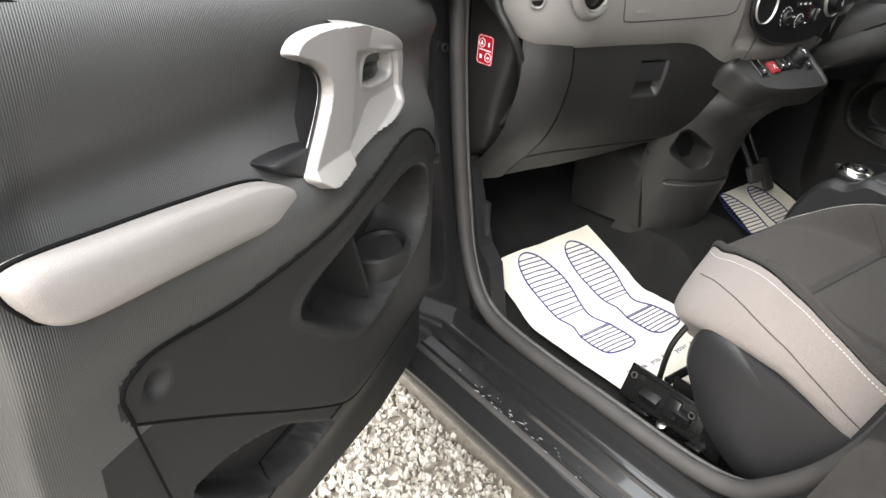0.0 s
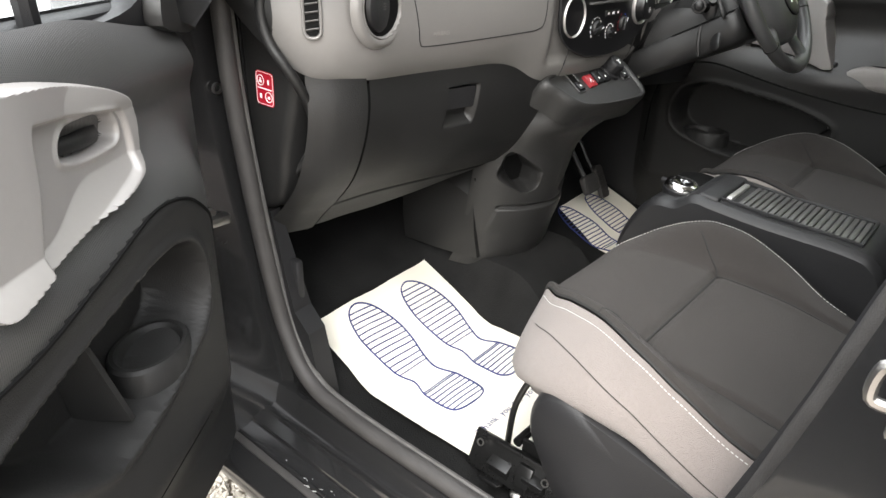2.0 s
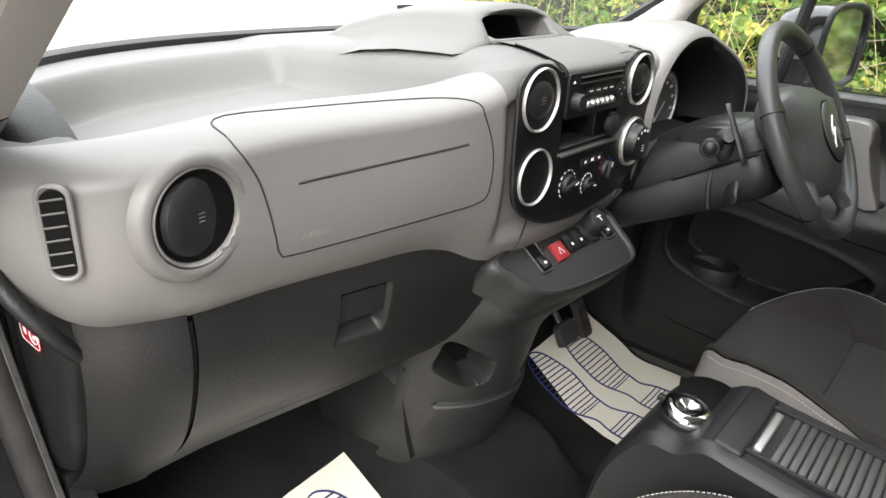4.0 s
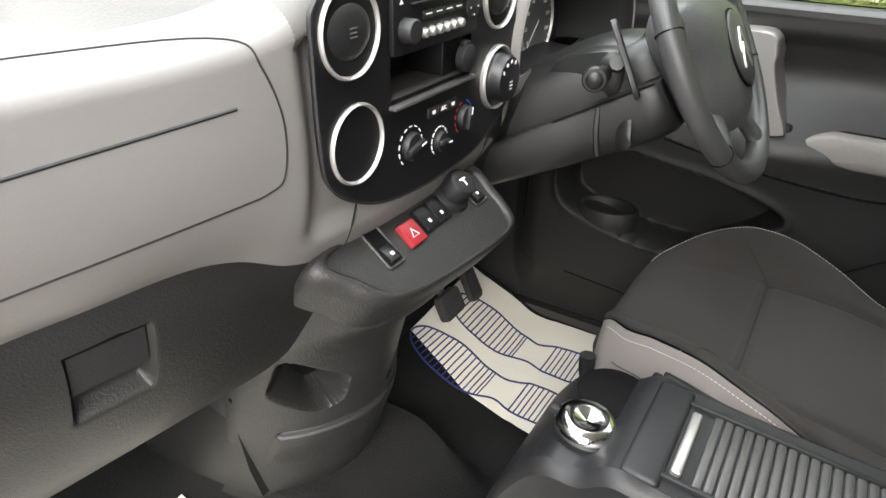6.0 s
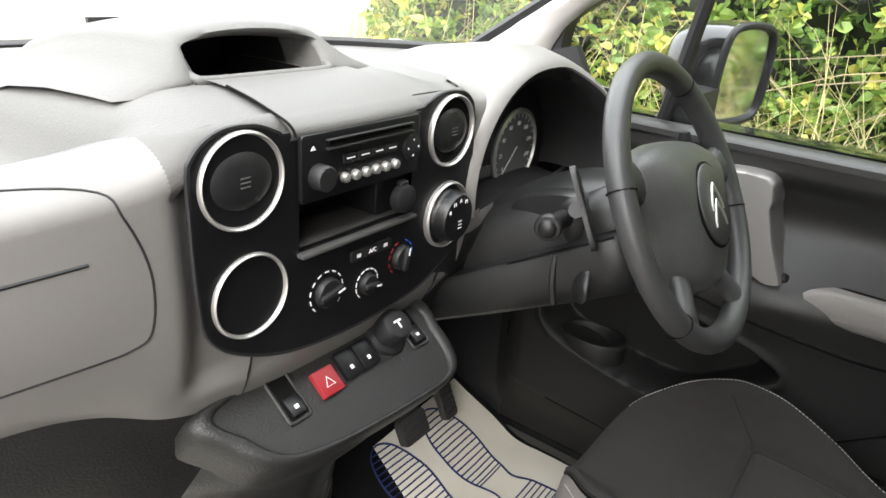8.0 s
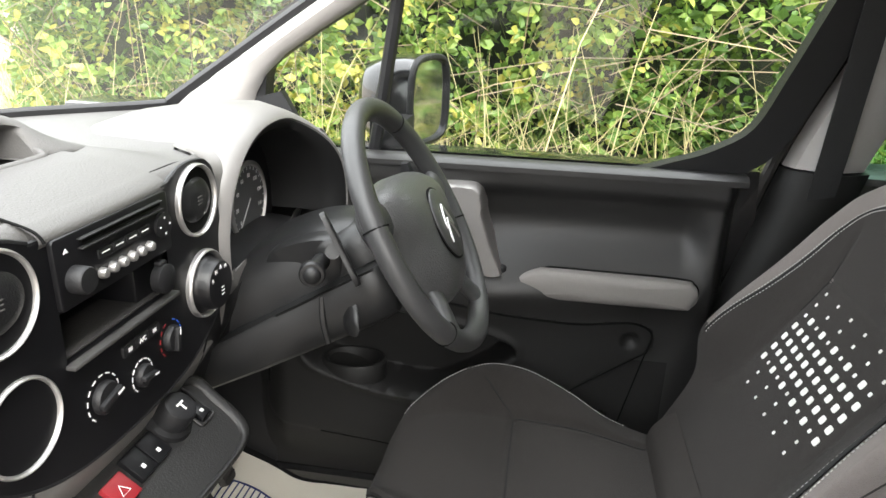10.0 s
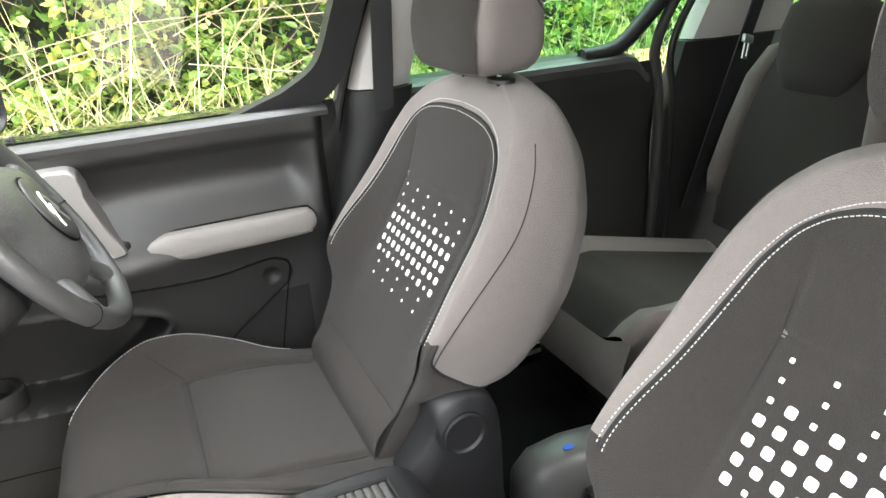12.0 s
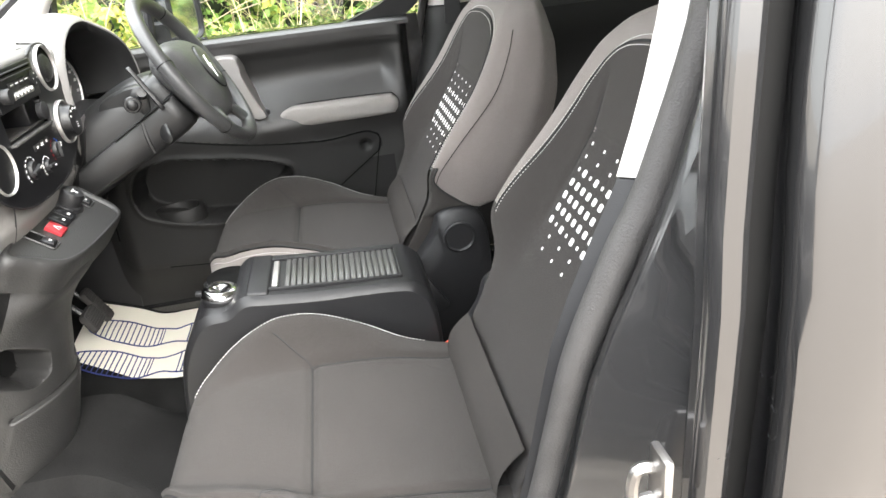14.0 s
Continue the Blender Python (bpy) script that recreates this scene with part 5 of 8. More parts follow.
for i in range(3):
    part("heater_key", prism(round_rect(0.0205, 0.012, 0.002, 2, 0.010 + 0.0212 * i, 1.1315), 0.003, stack_m @ pose(0, 0, 0.002), 0.0008), M_BLACK, dash)
text_mesh("A/C", 0.007, stack_m @ pose(0.0312, 1.1315, 0.0055), M_WHITE, dash)
for x in (0.010, 0.0524):
    part("key_mark", moved(box(-0.003, 0.003, -0.002, 0.002, 0.0051, 0.0056), stack_m @ pose(x, 1.1315, 0)), M_WHITE, dash)
for x in (-0.122, 0.176):
    part("fascia_crease", tube([on_face(x, z, -0.0005) for z in lin(0.997, 1.068, 6)], 0.0012, 6), M_BLACK, dash)

# glovebox and the lower dash
DROP = tab((0.70, 0.73, 0.792, 0.812, 0.87, 0.95, 1.02, 1.06), (0.240, 0.208, 0.148, 0.126, 0.076, 0.040, 0.027, 0.030))


def glove(x, z):
    y = FACE(x) + DROP(z)
    hx, hz = abs(x + 0.378), z - 0.970
    y += 0.022 * smooth(0.037, 0.033, hx + 0.010 * smooth(0.0, -0.04, hz) * (x > -0.31)) * smooth(-0.032, -0.010, hz) * smooth(0.052, 0.049, hz)
    y += 0.006 * math.exp(-((z - 0.804) / 0.0035) ** 2)
    return (x, y, z)


def glove_top(x):
    return FASCIA_BOTTOM(x) + 0.012


part("glovebox_lid", grid(lambda u, v: glove(u, glove_top(u) + (0.742 + 0.07 * smooth(-0.5, -0.1, u) - glove_top(u)) * v), lin(-0.5975, -0.06, 190), lin(0, 1, 130)), M_DASHDARK, dash, "dark glovebox lid with recessed pull", 60)
part("glovebox_handle", loft([[(x, FACE(x) + DROP(0.99) + d + 0.004, z) for x in (-0.411, -0.345)] + [(x, FACE(x) + DROP(0.99) + d + 0.012, z) for x in (-0.345, -0.411)] for d, z in ((-0.002, 1.017), (0.001, 0.995), (0.004, 0.976))]), M_BLACK, dash, "black glovebox pull", 50)
part("lower_fascia", grid(lambda u, v: (lambda z, x: (x, FACE(x) + DROP(z) - 0.004 + 0.10 * max(0, -0.665 - x) , z))(glove_top(-0.62) + 0.01 + (0.728 - glove_top(-0.62)) * v, u), lin(-0.70, -0.606, 20), lin(0, 1, 40)), M_DASHDARK, dash, "", 60)
part("glove_gap", tube([Vector(glove(-0.6015 - 0.012 * smooth(0.95, 0.75, z), z)) + Vector((0, 0.003, 0)) for z in lin(1.05, 0.735, 30)], 0.0048, 6), M_DEEP, dash)
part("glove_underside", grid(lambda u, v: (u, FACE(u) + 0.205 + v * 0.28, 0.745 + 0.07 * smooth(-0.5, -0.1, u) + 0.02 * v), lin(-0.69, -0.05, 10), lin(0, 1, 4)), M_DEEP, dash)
# end cap with warning sticker
cap = curve([(2.20, 1.20, 0), (2.19, 1.10, 0), (2.215, 1.02, 0), (2.245, 0.93, 0), (2.262, 0.86, 0), (2.30, 0.815, 0), (2.42, 0.80, 0), (2.46, 1.0, 0), (2.44, 1.24, 0), (2.30, 1.26, 0)], 5, True)
cc = Vector((2.33, 1.03, 0))
part("end_cap", loft([[(-0.690 - w, cc.x + (p.x - cc.x) * s, cc.y + (p.y - cc.y) * s) for p in cap] for s, w in ((1.04, -0.04), (1.02, 0.0), (0.97, 0.012), (0.85, 0.017), (0.4, 0.019))]), M_DASHDARK, dash, "dark end cap of the dashboard", 60)
part("end_roll", tube(curve([Vector((CAP_EDGE(z) - 0.007, FACE(CAP_EDGE(z) - 0.007) + 0.001, z)) for z in (1.250, 1.23, 1.21, 1.18, 1.15, 1.12, 1.095)] + [(-0.716, 2.180, 1.060), (-0.684, 2.192, 1.01), (-0.660, 2.215, 0.955), (-0.668, 2.25, 0.895), (-0.700, 2.29, 0.855)], 5), 0.0085, 10), M_DASHDARK, dash, "dark rolled edge beside the fascia")
stick_m = plane_m((-0.7105, 2.277, 1.037), (0.05, -1, -0.05), (0, -0.12, 1))
sticker = mesh_thing("warning_sticker", prism(round_rect(0.046, 0.058, 0.007), 0.0006, stick_m), M_STICKER, "red and white airbag warning sticker", "sticker")
part("sticker_border", tube([stick_m @ Vector((a, b, 0.0007)) for a, b in round_rect(0.042, 0.054, 0.006)], 0.0005, 4, True), M_WHITE, sticker)
for a, b in ((-0.010, 0.013), (0.010, -0.013)):
    part("sticker_ring", tube([stick_m @ Vector((a + 0.0085 * math.cos(t), b + 0.0085 * math.sin(t), 0.0008)) for t in lin(0, 6.283, 21)[:-1]], 0.0008, 4, True), M_WHITE, sticker)
part("sticker_bars", joined(*[moved(box(x0, x1, y0, y1, 0.0006, 0.001), stick_m) for x0, x1, y0, y1 in ((-0.018, 0.018, -0.0012, 0.0008), (-0.014, -0.007, 0.009, 0.013), (-0.012, -0.009, 0.013, 0.017), (0.008, 0.012, 0.008, 0.016), (-0.014, -0.008, -0.018, -0.010), (0.007, 0.013, -0.016, -0.012))]), M_WHITE, sticker)
# round flap in the end of the dash
end_m = plane_m((-0.742, 2.246, 1.206), (0.30, -0.95, 0), (0, 0.12, 1))
part("end_vent_ring", lathe([(0.027, -0.01), (0.027, 0.002), (0.025, 0.004), (0.022, 0.002), (0.021, -0.008)], end_m, 32, True), M_BLACK, dash)
part("end_vent_flap", lathe([(0.021, -0.004), (0.012, 0.0005), (0.0004, 0.002)], end_m @ pose(0, 0, 0, 0, 20, 0), 28), M_GLOSS, dash)
# kick panel below the dash
kick = part("kick_panel", loft([[(-0.655 - 0.02 * (z > 0.6), 2.275 + dy, z), (-0.70, 2.27 + dy, z), (-0.70, 2.56, z), (-0.66, 2.56, z)] for z, dy in ((0.40, -0.09), (0.565, -0.05), (0.60, -0.01), (0.80, 0.04))]), M_BLACK, car, "", 25)
part("kick_clip", box(-0.682, -0.664, 2.268, 2.292, 0.60, 0.70, 0.005), M_BLACK, kick)

# switch panel and console pod
SW_X, SW_Y = Vector((1, 0, 0)), Vector((0, 0.79, 0.613))
sw_o = Vector((0.0, 2.056, 1.003))
sw_m = plane_m(sw_o, SW_X, SW_Y)
pod = thing("console_pod", (0, 2.18, 0.40), "dark moulded console pod with switch panel and open cubbies", "console")
top_out = [(-0.172, 0.016), (-0.158, -0.030), (-0.128, -0.066), (-0.06, -0.084), (0.06, -0.094), (0.128, -0.094), (0.156, -0.076), (0.163, -0.03), (0.152, 0.016), (0.0, 0.020)]
sw_ring = [(p.x, p.y) for p in curve([(a, b, 0) for a, b in top_out], 5, True)]
swc = (0.0, -0.035)
part("switch_panel", loft([[sw_m @ Vector((swc[0] + (a - swc[0]) * s, swc[1] + (b - swc[1]) * s, w)) for a, b in sw_ring] for s, w in ((1.03, -0.06), (1.04, -0.022), (1.03, -0.008), (1.0, 0.001), (0.965, 0.0045), (0.93, 0.0045), (0.905, 0.003), (0.895, -0.0005), (0.3, -0.0005))]), M_POD, pod, "dark switch panel", 60)
sw = lambda name, x, y, w, h, mt, lab="", up=0.004: part(name, prism(round_rect(w, h, 0.002, 3, x, y), up, sw_m @ pose(0, 0, -0.001), 0.0012), mt, pod, lab)
sw("hazard_button", -0.032, -0.020, 0.030, 0.031, M_RED, "red hazard warning button", 0.007)
part("hazard_mark", tube([sw_m @ Vector((-0.032 + a, -0.021 + b, 0.0063)) for a, b in ((-0.006, -0.005), (0.006, -0.005), (0, 0.006))], 0.0006, 4, True), M_WHITE, pod)
for x, nm in ((-0.082, "window_switch"), (0.118, "window_switch")):
    part("switch_well", prism(round_rect(0.024, 0.046, 0.003, 3, x, -0.012), 0.0015, sw_m @ pose(0, 0, -0.001)), M_DEEP, pod)
    part("switch_frame", tube([sw_m @ Vector((a, b, 0.0005)) for a, b in round_rect(0.028, 0.052, 0.004, 3, x, -0.014)], 0.0022, 6, True), M_POD, pod)
    part(nm, moved(box(-0.0095, 0.0095, -0.0115, 0.0115, -0.004, 0.0055, 0.002), sw_m @ pose(x, -0.025, 0, -10)), M_GLOSS, pod)
    part("switch_mark", moved(box(x - 0.0026, x + 0.0026, -0.0285, -0.0242, 0.0050, 0.0062), sw_m), M_WHITE, pod)
for x in (0.005, 0.033):
    sw("lock_switch", x, -0.014, 0.0265, 0.034, M_GLOSS, "", 0.007)
    part("switch_mark", moved(box(x - 0.0022, x + 0.0022, -0.0225, -0.0175, 0.006, 0.0065), sw_m), M_WHITE, pod)
knob = part("mirror_knob", lathe([(0.024, -0.001), (0.022, 0.004), (0.0175, 0.006), (0.0170, 0.022), (0.0155, 0.0255), (0.0125, 0.0265), (0.0003, 0.0255)], sw_m @ pose(0.078, -0.006, 0.0) @ Matrix.Diagonal((1.22, 1.22, 1.2, 1)), 30), M_BLACK, pod, "ribbed mirror knob")
part("knob_mark", moved(joined(box(-0.005, 0.005, 0.001, 0.003, 0.0262, 0.0268), box(-0.001, 0.001, -0.006, 0.001, 0.0262, 0.0268)), sw_m @ pose(0.078, -0.006, 0.0) @ Matrix.Diagonal((1.22, 1.22, 1.2, 1))), M_WHITE, knob)
# pod body: level sections from the switch panel down to the floor
POD = [  # z, x0, x1, front y, depth, squareness
    (0.995, -0.166, 0.152, 2.045, 0.20, 3.2), (0.965, -0.160, 0.156, 2.018, 0.22, 3.2), (0.935, -0.156, 0.156, 2.004, 0.22, 3.2), (0.905, -0.166, 0.152, 2.014, 0.20, 2.8),
    (0.87, -0.182, 0.148, 2.048, 0.16, 2.1), (0.83, -0.186, 0.145, 2.074, 0.145, 1.8), (0.79, -0.187, 0.145, 2.088, 0.14, 1.75), (0.73, -0.184, 0.146, 2.102, 0.14, 1.75),
    (0.68, -0.178, 0.150, 2.114, 0.14, 1.75), (0.60, -0.166, 0.156, 2.138, 0.14, 1.8), (0.54, -0.160, 0.160, 2.160, 0.14, 1.9), (0.50, -0.160, 0.160, 2.18, 0.14, 1.9)]
pz = [r[0] for r in POD][::-1]
pt = [tab(pz, [r[k] for r in POD][::-1]) for k in range(1, 6)]


def pod_point(u, z):
    x0, x1, f, dpt, e = (t(z) for t in pt)
    xc, hw = (x0 + x1) / 2, (x1 - x0) / 2
    a = math.pi * (1 + u)  # from left back round the front to right back
    ca, sa = math.cos(a), math.sin(a)
    r = (abs(ca) ** e + abs(sa) ** e) ** (-1 / e)
    p = Vector((xc + hw * r * ca, f + dpt + dpt * r * sa, z))
    return p, Vector(((p.x - xc) / hw ** 2, (p.y - f - dpt) / dpt ** 2, 0)).normalized()


P_U, P_Z = lin(0, 1, 300), lin(0.50, 0.985, 220)
pod_pn = [[pod_point(u, z) for u in P_U] for z in P_Z]
PX, PZ = np.array([[q[0].x for q in row] for row in pod_pn]), np.array([[q[0].z for q in row] for row in pod_pn])
soft_poly = lambda P: [(p.x, p.y) for p in curve([(a, b, 0) for a, b in P], 4, True)]
CUBBY = [(-0.158, 0.833), (-0.120, 0.808), (-0.085, 0.780), (-0.081, 0.765), (-0.084, 0.737), (-0.100, 0.728), (-0.122, 0.729), (-0.150, 0.750), (-0.166, 0.770), (-0.165, 0.800)]
SIDE_CUBBY = [(0.000, 0.722), (0.030, 0.765), (0.066, 0.802), (0.078, 0.790), (0.084, 0.745), (0.060, 0.708), (0.022, 0.702)]
d_left, d_right = signed_distance(soft_poly(CUBBY), PX, PZ), signed_distance(soft_poly(SIDE_CUBBY), PX, PZ)
SUNK = 0.075 * ease((0.0005 - d_left) / 0.006) + 0.045 * ease((0.0005 - d_right) / 0.012) + 0.010 * np.exp(-((PZ - 0.683) / 0.0045) ** 2) * ease((PX + 0.152) / 0.008) * ease((0.13 - PX) / 0.03) - 0.004 * ease((0.683 - PZ) / 0.006) * ease((PZ - 0.60) / 0.06) * ease((PX + 0.152) / 0.008)
pod_surface = lambda i, j: pod_pn[j][i][0] - pod_pn[j][i][1] * float(SUNK[j, i])
in_cubby = lambda i, j: SUNK[j, i] > (0.0735 if PX[j, i] < -0.04 else 0.044) and SUNK[j + 1, i + 1] > (0.0735 if PX[j, i] < -0.04 else 0.044)
part("pod_body", grid(pod_surface, range(300), range(220), in_cubby), M_POD, pod, "", 60)
# deep faces of the cubbies turned near-black to paint in their shade
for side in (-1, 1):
    part("cubby_lining", grid(pod_surface, range(300), range(220), lambda i, j: not in_cubby(i, j) or (PX[j, i] + 0.04) * side < 0), M_DEEP, pod, "deep end of an open cubby with its shade in the colour", 60)
part("pod_seam", tube(curve([(-0.1855, 2.226, 0.757), (-0.172, 2.226, 0.72), (-0.160, 2.232, 0.66), (-0.142, 2.238, 0.592), (-0.130, 2.24, 0.56)], 6), 0.0022, 6), M_DEEP, pod)
part("pod_side_cover", loft([[(-0.150 - 0.030 * t, y, 0.53), (-0.166 - 0.022 * t, y, 0.60), (-0.178 - 0.010 * t, y, 0.70 + 0.05 * t), (-0.14, y, 0.75 + 0.05 * t), (-0.11, y, 0.53)] for t, y in ((0, 2.235), (0.4, 2.28), (0.8, 2.36), (1, 2.46))]), M_DASHDARK, pod, "", 40)

part("column_cover", grid(lambda x, v: (lambda p: (p[0], p[1] - 0.004, p[2]))(fascia(x, v)), lin(0.217, 0.60, 40), lin(0, 0.22, 8)), M_SHROUD, dash, "dark cover round the steering column", 60)
# steering column, wheel and cluster
WC, TILT = Vector((0.3525, 1.808, 1.1746)), radians(29.0)
w_n = Vector((0, -math.cos(TILT), math.sin(TILT)))
w_y = Vector((0, math.sin(TILT), math.cos(TILT)))
wheel_m = plane_m(WC, (1, 0, 0), w_y)
wheel = thing("steering_wheel", WC, "black leather steering wheel with padded hub", "steering wheel")
RR = 0.1735
SPIN = radians(-8)
ring = [wheel_m @ Vector((RR * math.cos(a), RR * math.sin(a), 0)) for a in (2 * math.pi * k / 72 for k in range(72))]
part("rim", tube(ring, 0.0148, 14, True, 1.12), M_LEATHER, wheel, "black leather rim", 60)
for a in (172, -8, 60, 230):
    a = radians(a) + SPIN
    c, t = Vector((RR * math.cos(a), RR * math.sin(a), 0)), Vector((-math.sin(a), math.cos(a), 0))
    part("rim_seam", tube([wheel_m @ (c + (c.normalized() * math.cos(q) * 1.0 + Vector((0, 0, 1)) * math.sin(q)) * 0.0158) for q in lin(0, 6.283, 17)[:-1]], 0.0011, 5, True), M_DEEP, wheel)
hub = [(p.x, p.y) for p in curve([(-0.118, 0.056, 0), (-0.060, 0.074, 0), (0.0, 0.077, 0), (0.060, 0.074, 0), (0.118, 0.056, 0), (0.124, 0.022, 0), (0.098, -0.025, 0), (0.074, -0.075, 0), (0.042, -0.108, 0), (0.0, -0.114, 0), (-0.042, -0.108, 0), (-0.074, -0.075, 0), (-0.098, -0.025, 0), (-0.124, 0.022, 0)], 4, True)]
spin_m = wheel_m @ Matrix.Rotation(SPIN, 4, "Z")
part("hub_pad", loft([[spin_m @ Vector((a * s, b * s - 0.004 * (1 - s), w)) for a, b in hub] for s, w in ((0.80, -0.050), (0.98, -0.035), (1.02, -0.018), (1.0, -0.004), (0.94, 0.008), (0.86, 0.0155), (0.74, 0.0225), (0.60, 0.0275), (0.48, 0.030), (0.3, 0.032), (0.15, 0.0325), (0.02, 0.0325))]), M_HUB, wheel, "grained black hub pad", 60)
oval = [(0.047 * math.cos(a), 0.052 * math.sin(a) - 0.012) for a in lin(0, 6.283, 49)[:-1]]
part("hub_groove", tube([spin_m @ Vector((a, b, 0.0305)) for a, b in oval], 0.0017, 6, True), M_DEEP, wheel)
part("hub_disc", loft([[spin_m @ Vector((a * s, (b + 0.012) * s - 0.012, w)) for a, b in oval] for s, w in ((0.98, 0.026), (0.975, 0.0325), (0.93, 0.0345), (0.5, 0.0352), (0.02, 0.0354))]), M_LEATHER, wheel, "smooth oval hub centre", 60)
for dz in (-0.014, 0.006):
    part("hub_badge", loft([[spin_m @ Vector((sx * (0.0005 + 0.018 * t), dz - 0.010 + 0.014 * (1 - t) - 0.012 * t * t + o, 0.0350 + h)) for o, h in ((-0.0045, 0), (-0.0035, 0.0022), (0.0035, 0.0022), (0.0045, 0))] for sx, t in ((-1, 1.0), (-1, 0.6), (-1, 0.3), (-1, 0.0), (1, 0.0), (1, 0.3), (1, 0.6), (1, 1.0))]), M_SILVER, wheel, "silver hub badge", 40)
for a, wd in ((166, 0.034), (14, 0.034), (238, 0.022), (302, 0.022)):
    a = radians(a)
    d, t = Vector((math.cos(a), math.sin(a), 0)), Vector((-math.sin(a), math.cos(a), 0))
    rings = []
    for q in lin(0, 1, 7):
        c = d * (0.070 + 0.102 * q) + Vector((0, 0, -0.018 * (1 - q) ** 1.5))
        h = wd * (1 - 0.35 * math.sin(q * 3.1)) + (0.012 if q > 0.95 else 0)
        rings.append([spin_m @ (c + t * (h * math.cos(k)) + Vector((0, 0, 0.011 * math.sin(k)))) for k in (2 * math.pi * j / 12 for j in range(12))])
    part("spoke", loft(rings), M_LEATHER, wheel, "", 60)
column = thing("steering_column", (0.4, 2.0, 1.0), "black steering column shroud with stalks", "steering column")
axis = lambda d: WC - w_n * d
rings, top_rings = [], []
for d, left, right, dn in ((0.050, 0.098, 0.078, 0.064), (0.058, 0.106, 0.085, 0.074), (0.080, 0.110, 0.088, 0.078), (0.13, 0.114, 0.09, 0.078), (0.19, 0.126, 0.095, 0.074), (0.26, 0.146, 0.10, 0.068), (0.36, 0.155, 0.10, 0.062)):
    c = axis(d) + Vector((0.004, 0, 0))
    rings.append([c + Vector((left * sx if sx < 0 else right * sx, 0, 0)) + w_y * (dn * sy - 0.006) for sx, sy in ((-0.86, 0.0), (-0.97, -0.02), (-1, -0.10), (-0.98, -0.55), (-0.93, -0.86), (-0.84, -0.97), (-0.70, -1), (0.70, -1), (0.84, -0.97), (0.93, -0.86), (0.98, -0.55), (1, -0.10), (0.97, -0.02), (0.86, 0.0))])
for d, hw, up in ((0.050, 0.066, 0.046), (0.058, 0.073, 0.052), (0.09, 0.077, 0.054), (0.15, 0.080, 0.052), (0.25, 0.088, 0.048)):
    c = axis(d)
    top_rings.append([c + Vector((hw * sx, 0, 0)) + w_y * (up * sy - 0.004) for sx, sy in ((-1, 0), (-1, 0.45), (-0.93, 0.75), (-0.78, 0.93), (-0.5, 1), (0.5, 1), (0.78, 0.93), (0.93, 0.75), (1, 0.45), (1, 0))])
part("shroud", loft(rings), M_SHROUD, column, "lower half of the column shroud", 40)
part("shroud", loft(top_rings), M_SHROUD, column, "upper half of the column shroud", 40)
boss = [(1.905, 1.108), (1.900, 1.150), (1.912, 1.168), (1.945, 1.166), (1.990, 1.150), (2.008, 1.132), (2.012, 1.094), (1.998, 1.082), (1.93, 1.090)]
boss_flat = [(p.x, p.y) for p in curve([(a, b, 0) for a, b in boss], 4, True)]
part("stalk_boss", loft([[(x, 1.955 + (a - 1.955) * k, 1.125 + (b - 1.125) * k) for a, b in boss_flat] for k, x in ((1.06, 0.315), (1.02, 0.285), (0.99, 0.276), (0.94, 0.2715), (0.6, 0.2705), (0.05, 0.2705))]), M_SHROUD, column, "raised boss round the stalk", 60)
cowl_c = [(math.copysign(abs(math.cos(a)) ** 0.6, math.cos(a)), abs(math.sin(a)) ** 0.6) for a in lin(math.pi, 0, 33)]


def cowl(i, t):
    sx, sy = cowl_c[i]
    near = axis(0.075) + Vector((0.071 * sx, 0, 0)) + w_y * (-0.035 + 0.087 * sy)
    far = Vector((0.392 + 0.150 * sx, 2.047 + 0.012 * (1 - sy), 1.030 + 0.100 * sy))
    e = t ** 1.15
    return near.lerp(far, e) + Vector((0, 0, 0.010 * math.sin(math.pi * t) * sy))


part("shroud_cowl", grid(cowl, range(33), lin(0, 1, 18)), M_SHROUD, column, "dark cowl running from the wheel to the dials", 60)
part("shroud_seam", tube(curve([axis(0.055) + Vector((-0.103, 0, 0)) - w_y * 0.008, axis(0.11) + Vector((-0.1085, 0, 0)) - w_y * 0.008, axis(0.2) + Vector((-0.123, 0, 0)) - w_y * 0.008], 6), 0.0016, 6), M_DEEP, column)
part("shroud_rib", tube(curve([axis(0.135) + Vector((-0.108, 0, 0)) - w_y * 0.012, axis(0.150) + Vector((-0.112, 0, 0)) - w_y * 0.045, axis(0.160) + Vector((-0.110, 0, 0)) - w_y * 0.074], 6), 0.0045, 6), M_SHROUD, column)
part("knee_panel", grid(lambda u, v: (0.155 + 0.56 * u, 2.035 + 0.05 * v ** 2 + 0.02 * (2 * u - 1) ** 2, 1.112 - 0.17 * v - 0.06 * u * v), lin(0, 1, 20), lin(0, 1, 12)), M_SHROUD, dash, "dark panel under the steering column", 60)
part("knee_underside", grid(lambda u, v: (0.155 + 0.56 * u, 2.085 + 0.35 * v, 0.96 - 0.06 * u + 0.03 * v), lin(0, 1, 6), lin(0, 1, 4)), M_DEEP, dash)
part("lever_stalk", joined(tube([(0.285, 1.930, 1.135), (0.245, 1.924, 1.142), (0.214, 1.920, 1.1455)], lambda t: 0.0125 - 0.003 * t, 12), lathe([(0.009, -0.004), (0.0150, -0.001), (0.0165, 0.004), (0.0165, 0.010), (0.0148, 0.0128), (0.0112, 0.0132), (0.0104, 0.0165), (0.0085, 0.0188), (0.0004, 0.0198)], plane_m((0.214, 1.920, 1.1455), (0.30, -1, 0), (0, 0.0, 1)), 28)), M_SHROUD, column, "black stalk with round end", 50)
